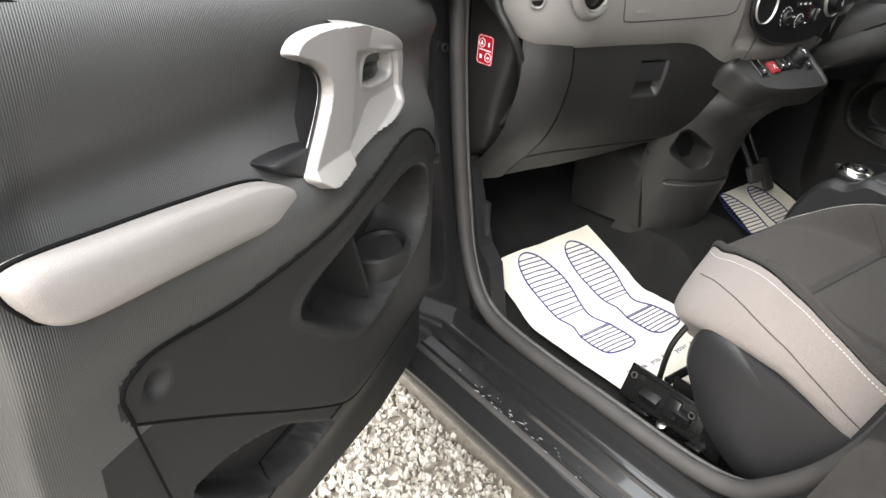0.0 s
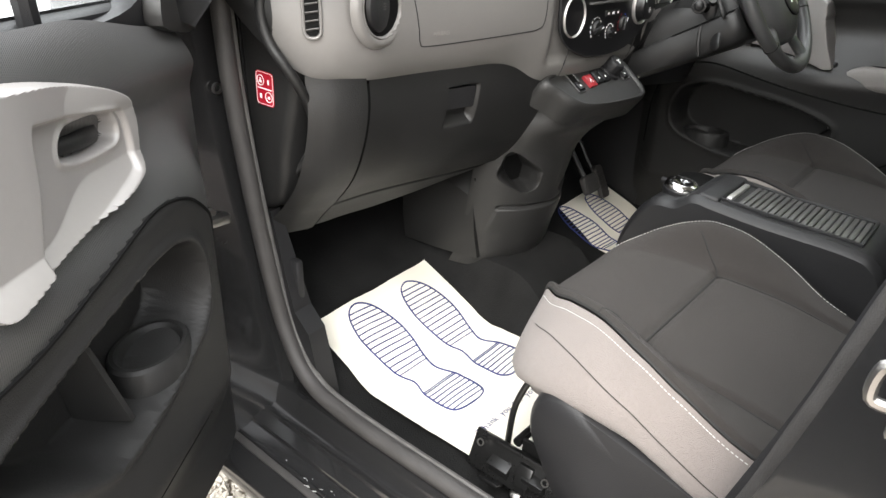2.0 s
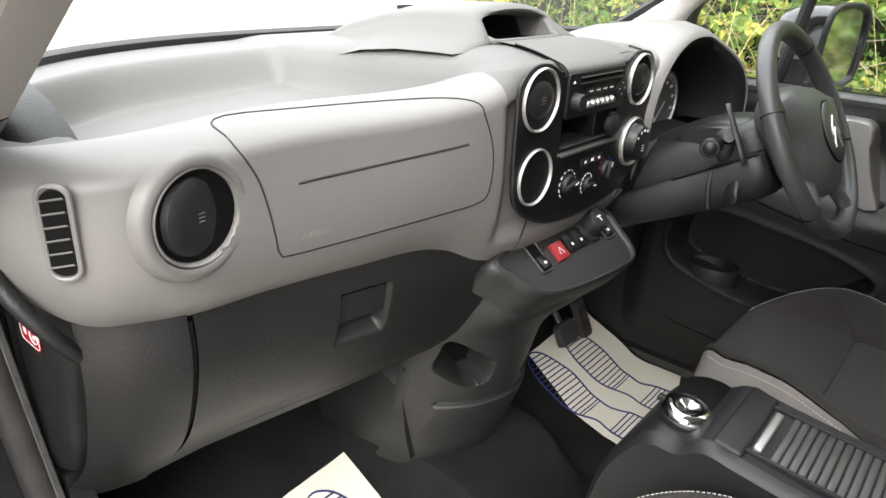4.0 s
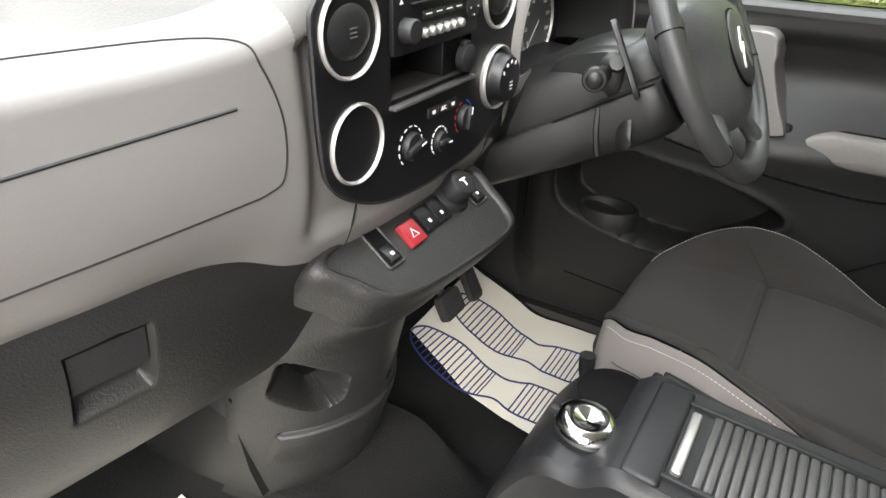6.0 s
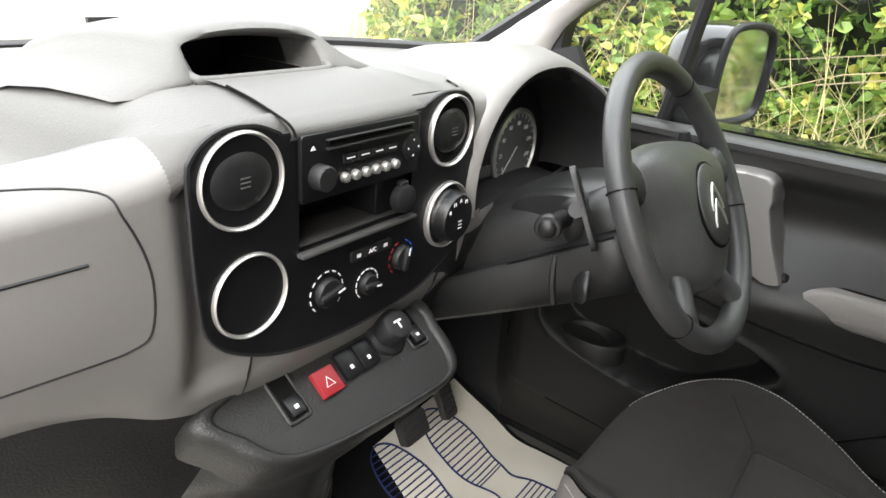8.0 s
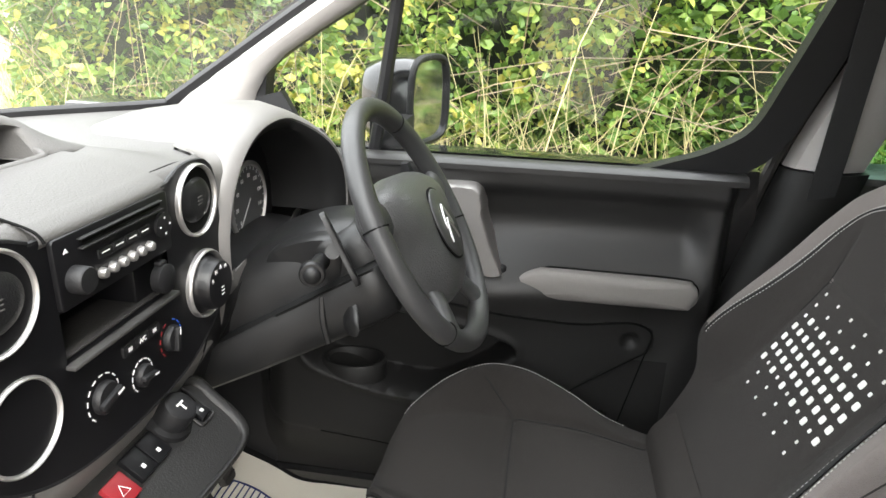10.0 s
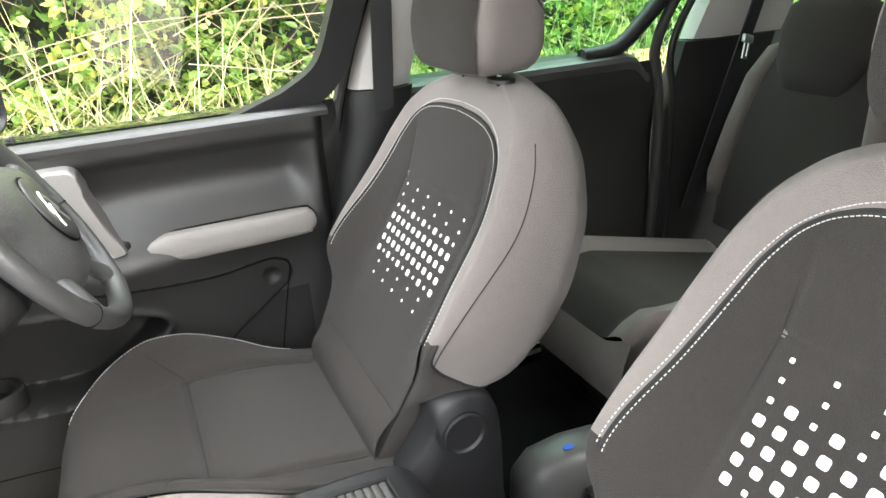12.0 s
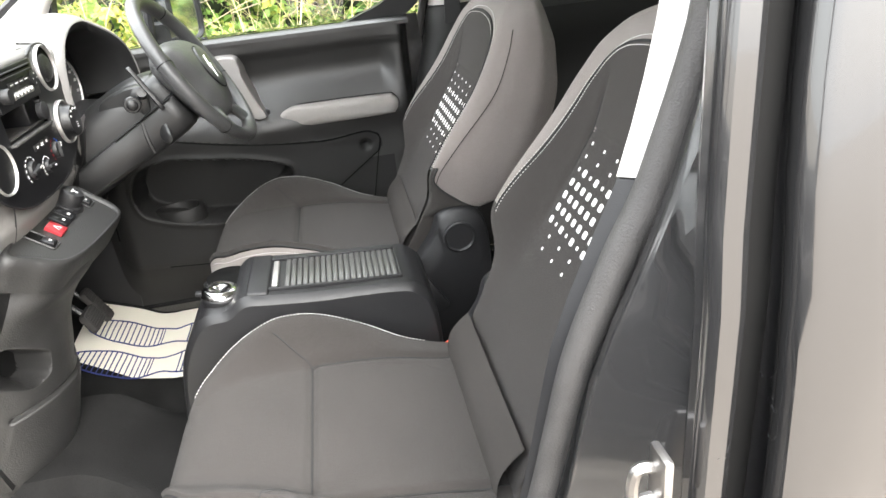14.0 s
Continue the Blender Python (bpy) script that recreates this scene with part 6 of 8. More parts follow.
part("lever_stalk", joined(tube([axis(0.085) + Vector((-0.06, 0, -0.02)), (0.270, 1.895, 1.092), (0.256, 1.885, 1.083)], 0.010, 10), loft([[(0.262 - 0.030 * t + 0.5 * r * math.cos(a), 1.888 - 0.012 * t + r * math.cos(a), 1.092 - 0.032 * t + r * math.sin(a)) for a in (6.2832 * k / 14 for k in range(14))] for t, r in ((0, 0.008), (0.05, 0.0125), (0.38, 0.0135), (0.42, 0.0118), (0.50, 0.0118), (0.54, 0.0138), (0.92, 0.0128), (1.0, 0.009))])), M_SHROUD, column, "short ribbed stalk below the paddle", 50)
pad_low, pad_high = Vector((0.248, 1.880, 1.128)), Vector((0.233, 1.914, 1.210))
paddle_m = plane_m((pad_low + pad_high) / 2, (0.88, 0.30, -0.2), pad_high - pad_low)
part("shift_paddle", prism([(p.x, p.y) for p in curve([(-0.010, -0.050, 0), (-0.009, 0.0, 0), (-0.008, 0.036, 0), (-0.003, 0.048, 0), (0.008, 0.048, 0), (0.015, 0.036, 0), (0.020, -0.01, 0), (0.018, -0.050, 0), (0.003, -0.054, 0)], 4, True)], 0.008, paddle_m, 0.003, 3), M_SHROUD, column, "black gear shift paddle")
part("paddle_arm", tube([(0.275, 1.912, 1.150), (0.250, 1.905, 1.160)], 0.010, 10), M_SHROUD, column)
part("shift_paddle", prism([(-0.012, -0.075), (0.010, -0.075), (0.016, -0.02), (0.018, 0.055), (0.010, 0.085), (-0.002, 0.085), (-0.010, 0.06), (-0.014, 0.0)], 0.008, plane_m(axis(0.040) + Vector((0.112, 0, 0.0)), (-0.35, -0.9, 0.1), w_y), 0.003), M_BLACK, column)

# instrument cluster under its arched hood
arch = [(0.385 + 0.168 * math.copysign(abs(math.cos(a)) ** 0.85, math.cos(a)), 1.150 + 0.148 * math.sin(a)) for a in lin(math.pi * 1.06, -math.pi * 0.06, 36)]
hood = []
for y, s, dz in ((2.030, 1.005, 0.0), (2.0275, 1.015, 0.001), (2.031, 1.04, 0.003), (2.045, 1.075, 0.006), (2.08, 1.12, 0.008), (2.14, 1.16, 0.0), (2.24, 1.18, -0.02), (2.40, 1.14, -0.07)):
    hood.append([(0.385 + (x - 0.385) * s, y - 0.05 * smooth(0.45, 0.56, x), 1.150 + (z - 1.150) * s + dz) for x, z in arch])
part("cluster_hood", grid(lambda i, j: hood[j][i], range(36), range(len(hood))), M_FASCIA, dash, "silver-grey arched instrument hood", 60)
part("hood_lining", grid(lambda i, j: (lambda p, s, y: (0.385 + (p[0] - 0.385) * s, y - 0.05 * smooth(0.45, 0.56, p[0]) * (1 - j / 7), 1.150 + (p[1] - 1.150) * s))(arch[i], 1.005 - 0.07 * min(1, j) - 0.03 * j / 7, 2.030 + (0.006 if j == 1 else 0.012 * j)), range(36), range(8)), M_SHROUD, dash, "", 60)
face = [(0.385 + (x - 0.385) * 0.93, 1.150 + (z - 1.150) * 0.93) for x, z in arch]
cl_m = plane_m((0, 2.112, 0), (1, 0, 0), (0, 0, 1))
cluster = thing("instrument_cluster", (0.385, 2.09, 1.15), "instrument cluster with a white-numbered speedometer", "gauge")
part("cluster_plate", prism(face + [(0.53, 1.11), (0.24, 1.11)], 0.002, cl_m), M_GLOSS, cluster)
DX, DZ, DR = 0.444, 1.158, 0.060
part("dial", lathe([(DR, 0), (DR, 0.002), (0.0004, 0.002)], cl_m @ pose(DX, DZ, 0.002), 48), material("dial grey", (0.11, 0.11, 0.113), 0.35), cluster)
part("dial_rim", lathe([(DR + 0.006, 0), (DR + 0.006, 0.004), (DR, 0.006), (DR - 0.002, 0.003), (DR - 0.002, 0)], cl_m @ pose(DX, DZ, 0.002), 48, True), M_SILVER, cluster)
part("dial_ticks", joined(*[moved(box(-0.0006, 0.0006, DR * 0.86, DR * 0.95, 0.0042, 0.0046), cl_m @ pose(DX, DZ, 0) @ pose(0, 0, 0, 0, 0, 130 - k * 13)) for k in range(21)]), M_WHITE, cluster)
for k, body in enumerate(("0", "20", "40", "60", "80", "100", "120", "140")):
    a = radians(220 - k * 34)
    text_mesh(body, 0.0095, cl_m @ pose(DX + DR * 0.70 * math.cos(a), DZ + DR * 0.70 * math.sin(a), 0.0044), M_WHITE, cluster)
part("dial_needle", moved(box(-0.0012, 0.0012, -0.006, DR * 0.8, 0.005, 0.006), cl_m @ pose(DX, DZ, 0) @ pose(0, 0, 0, 0, 0, 135)), M_WHITE, cluster)
part("side_display", joined(prism(round_rect(0.075, 0.052, 0.006, 3, 0.315, 1.178), 0.003, cl_m @ pose(0, 0, 0.002)), prism(round_rect(0.10, 0.016, 0.004, 3, 0.325, 1.138), 0.004, cl_m @ pose(0, 0, 0.002))), M_DASHTOP, cluster)
part("gauge_ring", lathe([(0.034, 0), (0.034, 0.004), (0.030, 0.004), (0.030, 0)], cl_m @ pose(0.330, 1.232, 0.002), 32, True), M_SILVER, cluster)
part("cluster_lens_trim", tube(curve([(0.262, 2.047, 1.116), (0.30, 2.045, 1.121), (0.385, 2.043, 1.124), (0.47, 2.045, 1.122), (0.52, 2.047, 1.117)], 6), 0.0015, 6), M_SILVER, cluster)
part("cluster_sill", grid(lambda u, v: (0.262 + 0.27 * u, 2.14 - 0.09 * v, 1.127 - 0.010 * v - 0.01 * (2 * u - 1) ** 4), lin(0, 1, 12), lin(0, 1, 4)), M_BLACK, dash)
round_vent(0.620, 1.205, 2.055, 0.046, 0.1, "silver")


# ---- front seats ----
HALF = tab((1.28, 1.36, 1.45, 1.55, 1.65, 1.72, 1.77, 1.81, 1.835, 1.85), (0.210, 0.212, 0.216, 0.236, 0.250, 0.240, 0.222, 0.190, 0.150, 0.09))
HALF_L = tab((1.28, 1.36, 1.45, 1.52, 1.575, 1.675, 1.745, 1.80, 1.83, 1.85), (0.215, 0.235, 0.250, 0.252, 0.243, 0.190, 0.150, 0.114, 0.085, 0.065))
SKIRT = tab((1.28, 1.36, 1.45, 1.60, 1.70, 1.77, 1.81, 1.835, 1.85), (0.240, 0.258, 0.275, 0.282, 0.274, 0.246, 0.212, 0.170, 0.105))
CENTRE = tab((1.28, 1.36, 1.48, 1.63, 1.74, 1.80, 1.835, 1.855), (0.690, 0.700, 0.722, 0.737, 0.742, 0.735, 0.718, 0.690))
SPINE = tab((0.70, 0.78, 0.86, 0.93, 1.00, 1.09, 1.17, 1.225, 1.26, 1.28), (1.365, 1.318, 1.268, 1.222, 1.178, 1.125, 1.098, 1.080, 1.055, 1.030))
INNER = tab((0.70, 0.80, 0.866, 0.91, 0.954, 1.05, 1.12, 1.17, 1.200, 1.218, 1.228, 1.234, 1.2365), (0.185, 0.195, 0.206, 0.222, 0.229, 0.208, 0.192, 0.174, 0.152, 0.124, 0.093, 0.050, 0.004))
FRONT = tab((0.70, 0.80, 0.866, 0.91, 0.954, 1.05, 1.12, 1.185, 1.23, 1.26, 1.28), (0.187, 0.197, 0.211, 0.236, 0.250, 0.238, 0.225, 0.203, 0.172, 0.125, 0.060))
OUTER = tab((0.70, 0.820, 0.835, 0.852, 0.90, 0.954, 1.05, 1.13, 1.19, 1.23, 1.26, 1.28), (0.195, 0.202, 0.230, 0.250, 0.264, 0.270, 0.268, 0.258, 0.238, 0.208, 0.165, 0.100))
BOLSTER = tab((0.70, 0.80, 0.866, 0.954, 1.05, 1.15, 1.235, 1.28), (0.006, 0.012, 0.024, 0.062, 0.054, 0.032, 0.012, 0.0))
DEPTH = tab((0.70, 0.83, 0.86, 0.95, 1.05, 1.12, 1.20, 1.25, 1.28), (0.09, 0.135, 0.178, 0.188, 0.162, 0.139, 0.115, 0.085, 0.050))
LIMIT = tab((0.70, 0.829, 0.842, 0.86, 0.88, 0.917, 0.957), (1.12, 1.12, 1.172, 1.205, 1.232, 1.262, 1.276))
CREST = tab((1.30, 1.40, 1.46, 1.53, 1.61, 1.67, 1.72, 1.76, 1.80, 1.845), (0.0, 0.002, 0.010, 0.036, 0.058, 0.060, 0.048, 0.030, 0.012, 0.0))
CREST_L = tab((1.30, 1.40, 1.46, 1.53, 1.59, 1.675, 1.745, 1.80, 1.848), (0.0, 0.004, 0.016, 0.042, 0.056, 0.052, 0.034, 0.018, 0.020))
half = lambda x, y: (HALF_L if x < 0 else HALF)(y)


def cushion_top(x, y):
    """Height of the cushion at x from its middle."""
    z = CENTRE(y)
    q = abs(x) / half(x, y)
    z += (CREST_L if x < 0 else CREST)(y) * smooth(0.60, 0.975, q)
    z -= 0.008 * math.exp(-((abs(x) - 0.163) / 0.0075) ** 2) * smooth(1.36, 1.40, y) * smooth(1.64, 1.62, y)
    z -= 0.008 * math.exp(-((y - 1.63) / 0.0075) ** 2) * smooth(0.17, 0.16, abs(x))
    return z - 0.012 * smooth(0.97, 1.0, q)


def stitches(path, step, length, width, lift, side):
    """Short raised dashes along a path."""
    out, acc = [], 0.0
    for i in range(len(path) - 1):
        a, b = path[i], path[i + 1]
        acc += (b - a).length
        if acc < step:
            continue
        acc = 0.0
        d = (b - a).normalized()
        out.append(moved(box(-length / 2, length / 2, -width / 2, width / 2, 0, lift), plane_m(a, d, d.cross(side) if abs(d.dot(side)) < 0.95 else d.orthogonal())))
    return joined(*out)


def front_seat(label):
    s = thing("bucket_chair", (0, 1.5, 0.40), label, "car seat", "front seats")
    # cushion
    ys = lin(1.29, 1.848, 150)
    us = [-1 + 2 * i / 120 for i in range(121)]
    part("cushion", grid(lambda u, y: (u * half(u, y), y, cushion_top(u * half(u, y), y)), us, ys), M_CLOTH, s, "dark cloth seat cushion", 60)
    part("cushion_nose", grid(lambda u, t: (u * (half(u, 1.848) + (0.13 if u > 0 else 0.03) * smooth(0, 0.35, t)), 1.848 + 0.028 * math.sin(min(1, t * 1.6) * 1.57) * (1 - 0.45 * abs(u) ** 2.5) - 0.05 * smooth(0.45, 1, t) - 0.10 * abs(u) ** 3 * smooth(0, 0.3, t), cushion_top(u * half(u, 1.848), 1.848) - 0.17 * t), us, lin(0, 1, 16)), M_CLOTH, s, "", 60)
    for sd in (-1, 1):
        def side(y, t, sd=sd):
            h = half(sd, y)
            zt = cushion_top(sd * h * 0.999, y)
            out = h + (max(SKIRT(y), h + 0.004) - h) * math.sin(min(1.0, t * 1.5 + 0.03) * math.pi / 2)
            return Vector((sd * (out - 0.06 * smooth(0.55, 1, t)), y, zt - 0.165 * t))
        part("cushion_side", grid(side, ys, lin(0, 1, 18)), M_GREYCLOTH, s, "grey cloth cushion side", 60)
        edge = [side(y, 0.05) + Vector((sd * 0.0006, 0, 0.0010)) if sd < 0 else Vector((HALF(y) * 0.972, y, cushion_top(HALF(y) * 0.972, y) + 0.0012)) for y in lin(1.42, 1.835, 340)]
        part("stitching", stitches(edge, 0.0055, 0.0040, 0.0011, 0.0008, Vector((0, 0, 1))), M_THREAD, s)
        part("piping", tube([Vector((sd * half(sd, y) * 0.993, y, cushion_top(sd * half(sd, y) * 0.993, y) + 0.0006)) for y in lin(1.36, 1.846, 60)], 0.0026, 6), M_DARKTHREAD, s, "dark piping")
        part("side_welt", tube([side(y, 0.20 + 0.22 * smooth(1.80, 1.50, y)) + Vector((sd * 0.0006, 0, 0)) for y in lin(1.40, 1.80, 40)], 0.0009, 5), M_MIDCLOTH, s)
    for sd in (-1, 1):
        part("seam", tube([(sd * 0.163, y, cushion_top(sd * 0.163, y) + 0.001) for y in lin(1.36, 1.63, 20)], 0.0016, 5), M_DARKTHREAD, s)
        part("seam", tube([(sd * 0.163 + (0.05 if sd > 0 else -0.018) * t, 1.63 + 0.06 * t, cushion_top(sd * 0.163 + (0.05 if sd > 0 else -0.018) * t, 1.63 + 0.06 * t) + 0.0006) for t in lin(0, 1, 10)], 0.0013, 5), M_DARKTHREAD, s)
    part("seam", tube([(x, 1.63, cushion_top(x, 1.63) + 0.001) for x in lin(-0.163, 0.163, 20)], 0.0016, 5), M_DARKTHREAD, s)
    # backrest: level rings, the dark panel in front and grey cloth round it
    NF, NG, NB = 41, 20, 13
    def face_point(x, z, lift=0.0):
        return Vector((x, SPINE(z) + BOLSTER(z) * smooth(0.13, 0.245, abs(x)) + lift, z))

    def ring(z):
        w, o, y0 = FRONT(z), max(OUTER(z), FRONT(z) + 0.006), SPINE(z)
        front = [face_point(-w + 2 * w * i / (NF - 1), z) for i in range(NF)]
        yb, yr = front[-1].y, y0 - DEPTH(z)
        t_b = max(0.12, (max(0.0, yb - LIMIT(z)) / (yb - yr)) ** (1 / 1.35)) if z < 0.957 else 0.12
        t_b = min(t_b, 0.9)
        rest = []
        for i in range(1, NG + 1):
            t = t_b * i / 6 if i <= 6 else t_b + (1 - t_b) * (i - 6) / (NG - 6)
            x = w + (o - w) * math.sin(min(1, t * 1.7) * math.pi / 2) - 0.035 * smooth(0.72, 1.0, t) ** 2
            rest.append(Vector((x, yb + 0.006 * math.sin(min(1, t * 3) * math.pi) - (yb - yr) * t ** 1.35, z)))
        xe = rest[-1].x
        back = [Vector((xe * (1 - 2 * i / NB), yr - 0.012 * math.sin(math.pi * i / NB), z)) for i in range(1, NB)]
        return front + rest + back + [Vector((-p.x, p.y, p.z)) for p in rest[::-1]]
    zs_ = sorted(set([round(z, 5) for z in lin(0.70, 1.20, 60) + [0.822 + 0.004 * k for k in range(10)] + [1.28 - 0.08 * (1 - k / 24) ** 2.2 for k in range(25)]]))
    rings = [ring(z) for z in zs_]
    c = sum(rings[-1], Vector()) / len(rings[-1])
    rings += [[c + (p - c) * k + Vector((0, 0, h)) for p in rings[-1]] for k, h in ((0.80, 0.004), (0.45, 0.007), (0.1, 0.008))]
    zs_ += [1.3, 1.31, 1.32]
    n = len(rings[0])
    verts = [p for r in rings for p in r]
    dark, grey = [], []
    for j in range(len(rings) - 1):
        for i in range(n):
            f = (j * n + i, j * n + (i + 1) % n, (j + 1) * n + (i + 1) % n, (j + 1) * n + i)
            low = (i < NF + 5 or i >= n - 6) and zs_[j] < 0.95
            (dark if zs_[j] < 0.829 or low else grey).append(f)
    for faces, mt, nm, lb in ((dark, M_CLOTH, "backrest", "dark cloth lower backrest"), (grey, M_GREYCLOTH, "backrest_surround", "grey cloth backrest surround")):
        b = from_faces(verts, faces)
        bmesh.ops.delete(b, geom=[v for v in b.verts if not v.link_faces], context="VERTS")
        part(nm, b, mt, s, lb, 60)

    def panel(u, z):
        x = u * INNER(z)
        p = face_point(x, z, 0.0055)
        p.y -= 0.0036 * math.exp(-((abs(x) - 0.140) / 0.006) ** 2) * smooth(0.93, 0.97, z) * smooth(1.20, 1.15, z)
        p.y -= 0.0036 * math.exp(-((z - 1.093) / 0.006) ** 2) * smooth(0.148, 0.138, abs(x))
        return p
    part("backrest_panel", grid(panel, lin(-1, 1, 90), sorted(set([round(z, 5) for z in lin(0.72, 1.20, 110) + [1.2365 - 0.04 * (1 - k / 20) ** 2 for k in range(21)]]))), M_CLOTH, s, "dark cloth backrest panel with sewn seams", 60)
    arch_z = [0.945 + 0.2915 * (1 - (1 - k / 320) ** 2) for k in range(321)]
    arch_path = [face_point(-INNER(z), z, 0.004) for z in arch_z] + [face_point(INNER(z), z, 0.004) for z in arch_z[::-1][1:]]
    for off in (-0.0045, 0.0075):
        row = [(p.x + off * (1 if p.x > 0 else -1) * smooth(0.02, 0.09, abs(p.x)), p.z + off * smooth(0.17, 0.05, abs(p.x))) for p in arch_path]
        part("back_stitching", stitches([face_point(x, z, 0.0062 if off < 0 else 0.0015) for x, z in row], 0.0046, 0.0036, 0.0010, 0.0011, Vector((0, 1, 0.4))), M_THREAD, s)
    part("back_piping", tube(arch_path[::3], 0.0026, 6), M_DARKTHREAD, s)
    for sd in (-1, 1):
        part("back_seam", tube([face_point(sd * x, z, 0.0018) for x, z in zip((0.205, 0.185, 0.163, 0.148, 0.141, 0.140, 0.143, 0.150), (0.866, 0.885, 0.93, 0.98, 1.03, 1.093, 1.15, 1.20))], 0.0009, 5), M_DARKTHREAD, s)
        edge_pts = [r[NF - 1 + 6] if sd > 0 else r[n - 6] for r, z in zip(rings, zs_) if 0.836 < z < 0.955]
        part("panel_piping", tube(edge_pts, 0.0028, 6), M_DARKTHREAD, s)
        seam_path = []
        for z in lin(0.90, 1.215, 40):
            t = 0.16 + 0.20 * smooth(0.88, 1.15, z)
            w, o = FRONT(z), OUTER(z)
            yb = face_point(w, z).y
            seam_path.append(Vector((sd * (w + (o - w) * math.sin(min(1, t * 1.7) * math.pi / 2) + 0.0006), yb + 0.006 * math.sin(min(1, t * 3) * math.pi) - (yb - SPINE(z) + DEPTH(z)) * t ** 1.35 + 0.0008, z)))
        part("side_seam", tube(seam_path, 0.0011, 5), M_MIDCLOTH, s)
    part("back_seam", tube([face_point(x, 1.093, 0.0012) for x in lin(-0.140, 0.140, 16)], 0.0009, 5), M_DARKTHREAD, s)
    # woven dots
    dots = []
    for c in range(11):
        x = 0.1165 - 0.0233 * c
        sizes = (0.0026, 0.0027, 0.0030, 0.0056, 0.0058, 0.0058, 0.0056, 0.0, 0.0) if c % 2 == 0 else (0.0, 0.0, 0.0056, 0.0058, 0.0058, 0.0056, 0.0030, 0.0027, 0.0026)
        for r, h in enumerate(sizes):
            if h:
                z = 1.078 - 0.0192 * r
                a, b = face_point(x, z - 0.004), face_point(x, z + 0.004)
                dots.append(prism(round_rect(2 * h, 2.1 * h, h * 0.5, 2), 0.0007, plane_m(face_point(x, z, 0.0054), (-1, 0, 0), b - a)))
    part("dot_pattern", joined(*dots), M_DOT, s, "white woven dot pattern")["kind"] = "stuff"
    # lower back insert, head restraint
    part("lumbar_strip", grid(lambda u, v: (u * (0.186 - 0.004 * v), 1.385 - 0.045 * v + 0.012 * math.sin(v * 3.1), 0.700 + 0.075 * v + 0.004 * math.sin(v * 3.1)), lin(-1, 1, 20), lin(0, 1, 10)), M_MIDCLOTH, s, "", 60)
    head = []
    for z, w, yf, yb in ((1.294, 0.060, 1.080, 1.005), (1.298, 0.105, 1.103, 0.985), (1.322, 0.128, 1.115, 0.970), (1.365, 0.138, 1.115, 0.970), (1.415, 0.136, 1.105, 0.978), (1.46, 0.128, 1.085, 0.985), (1.488, 0.106, 1.060, 0.992), (1.502, 0.06, 1.035, 1.01)):
        head.append([Vector((w * sgn_pow(math.cos(a), 0.42), (yf + yb) / 2 + (yf - yb) / 2 * sgn_pow(math.sin(a), 0.5), z)) for a in (2 * math.pi * k / 48 for k in range(48))])
    hv = [p for r in head for p in r]
    hg = [(j * 48 + i, j * 48 + (i + 1) % 48, (j + 1) * 48 + (i + 1) % 48, (j + 1) * 48 + i) for j in range(len(head) - 1) for i in range(48)]
    hg += [tuple(range(48)), tuple((len(head) - 1) * 48 + i for i in range(48))]
    hp = part("head_restraint", from_faces(hv, hg), M_GREYCLOTH, s, "grey cloth head restraint", 60)
    sub = hp.modifiers.new("round", "SUBSURF")
    sub.levels = sub.render_levels = 1
    hz_ = (1.298, 1.322, 1.365, 1.415, 1.46, 1.488)
    HW, HF, HB = tab(hz_, (0.105, 0.128, 0.138, 0.136, 0.128, 0.106)), tab(hz_, (1.103, 1.115, 1.115, 1.105, 1.085, 1.060)), tab(hz_, (0.985, 0.970, 0.970, 0.978, 0.985, 0.992))
    PADW = tab((1.305, 1.33, 1.38, 1.43, 1.45, 1.462, 1.467), (0.104, 0.116, 0.118, 0.112, 0.095, 0.06, 0.004))

    def pad(u, z):
        x = u * PADW(z)
        ca = min(1.0, (abs(x) / HW(z)) ** (1 / 0.42))
        return Vector((x, (HF(z) + HB(z)) / 2 + (HF(z) - HB(z)) / 2 * math.sqrt(1 - ca * ca) ** 0.5 + 0.0022, z))
    part("head_pad", grid(pad, lin(-1, 1, 40), [1.305 + 0.162 * (1 - (1 - k / 30) ** 1.6) for k in range(31)]), M_CLOTH, hp, "dark cloth face of the head restraint", 60)
    for sd in (-1, 1):
        part("head_seam", tube(curve([(sd * 0.128, 1.012, 1.478), (sd * 0.1405, 1.02, 1.43), (sd * 0.141, 1.005, 1.40), (sd * 0.139, 0.985, 1.385), (sd * 0.13, 0.972, 1.40)], 6), 0.0014, 5), M_MIDCLOTH, hp)
        part("head_post", tube([(sd * 0.062, 1.030, 1.26), (sd * 0.062, 1.036, 1.32)], 0.0065, 12), M_CHROME, s, "chrome head restraint post")
        part("post_collar", lathe([(0.024, 0), (0.023, 0.006), (0.012, 0.009), (0.0005, 0.009)], pose(sd * 0.062, 1.030, 1.281) @ Matrix.Diagonal((1.25, 0.9, 1, 1)), 24), M_BLACK, s)
    # plastic covers, recliner and rails; the outer side is at minus x
    shield = curve([(1.735, 0.600, 0), (1.728, 0.655, 0), (1.685, 0.680, 0), (1.60, 0.665, 0), (1.46, 0.632, 0), (1.30, 0.60, 0), (1.20, 0.60, 0), (1.19, 0.50, 0), (1.30, 0.43, 0), (1.50, 0.425, 0), (1.60, 0.445, 0), (1.68, 0.50, 0), (1.715, 0.555, 0)], 5, True)
    sc = Vector((1.48, 0.55, 0))
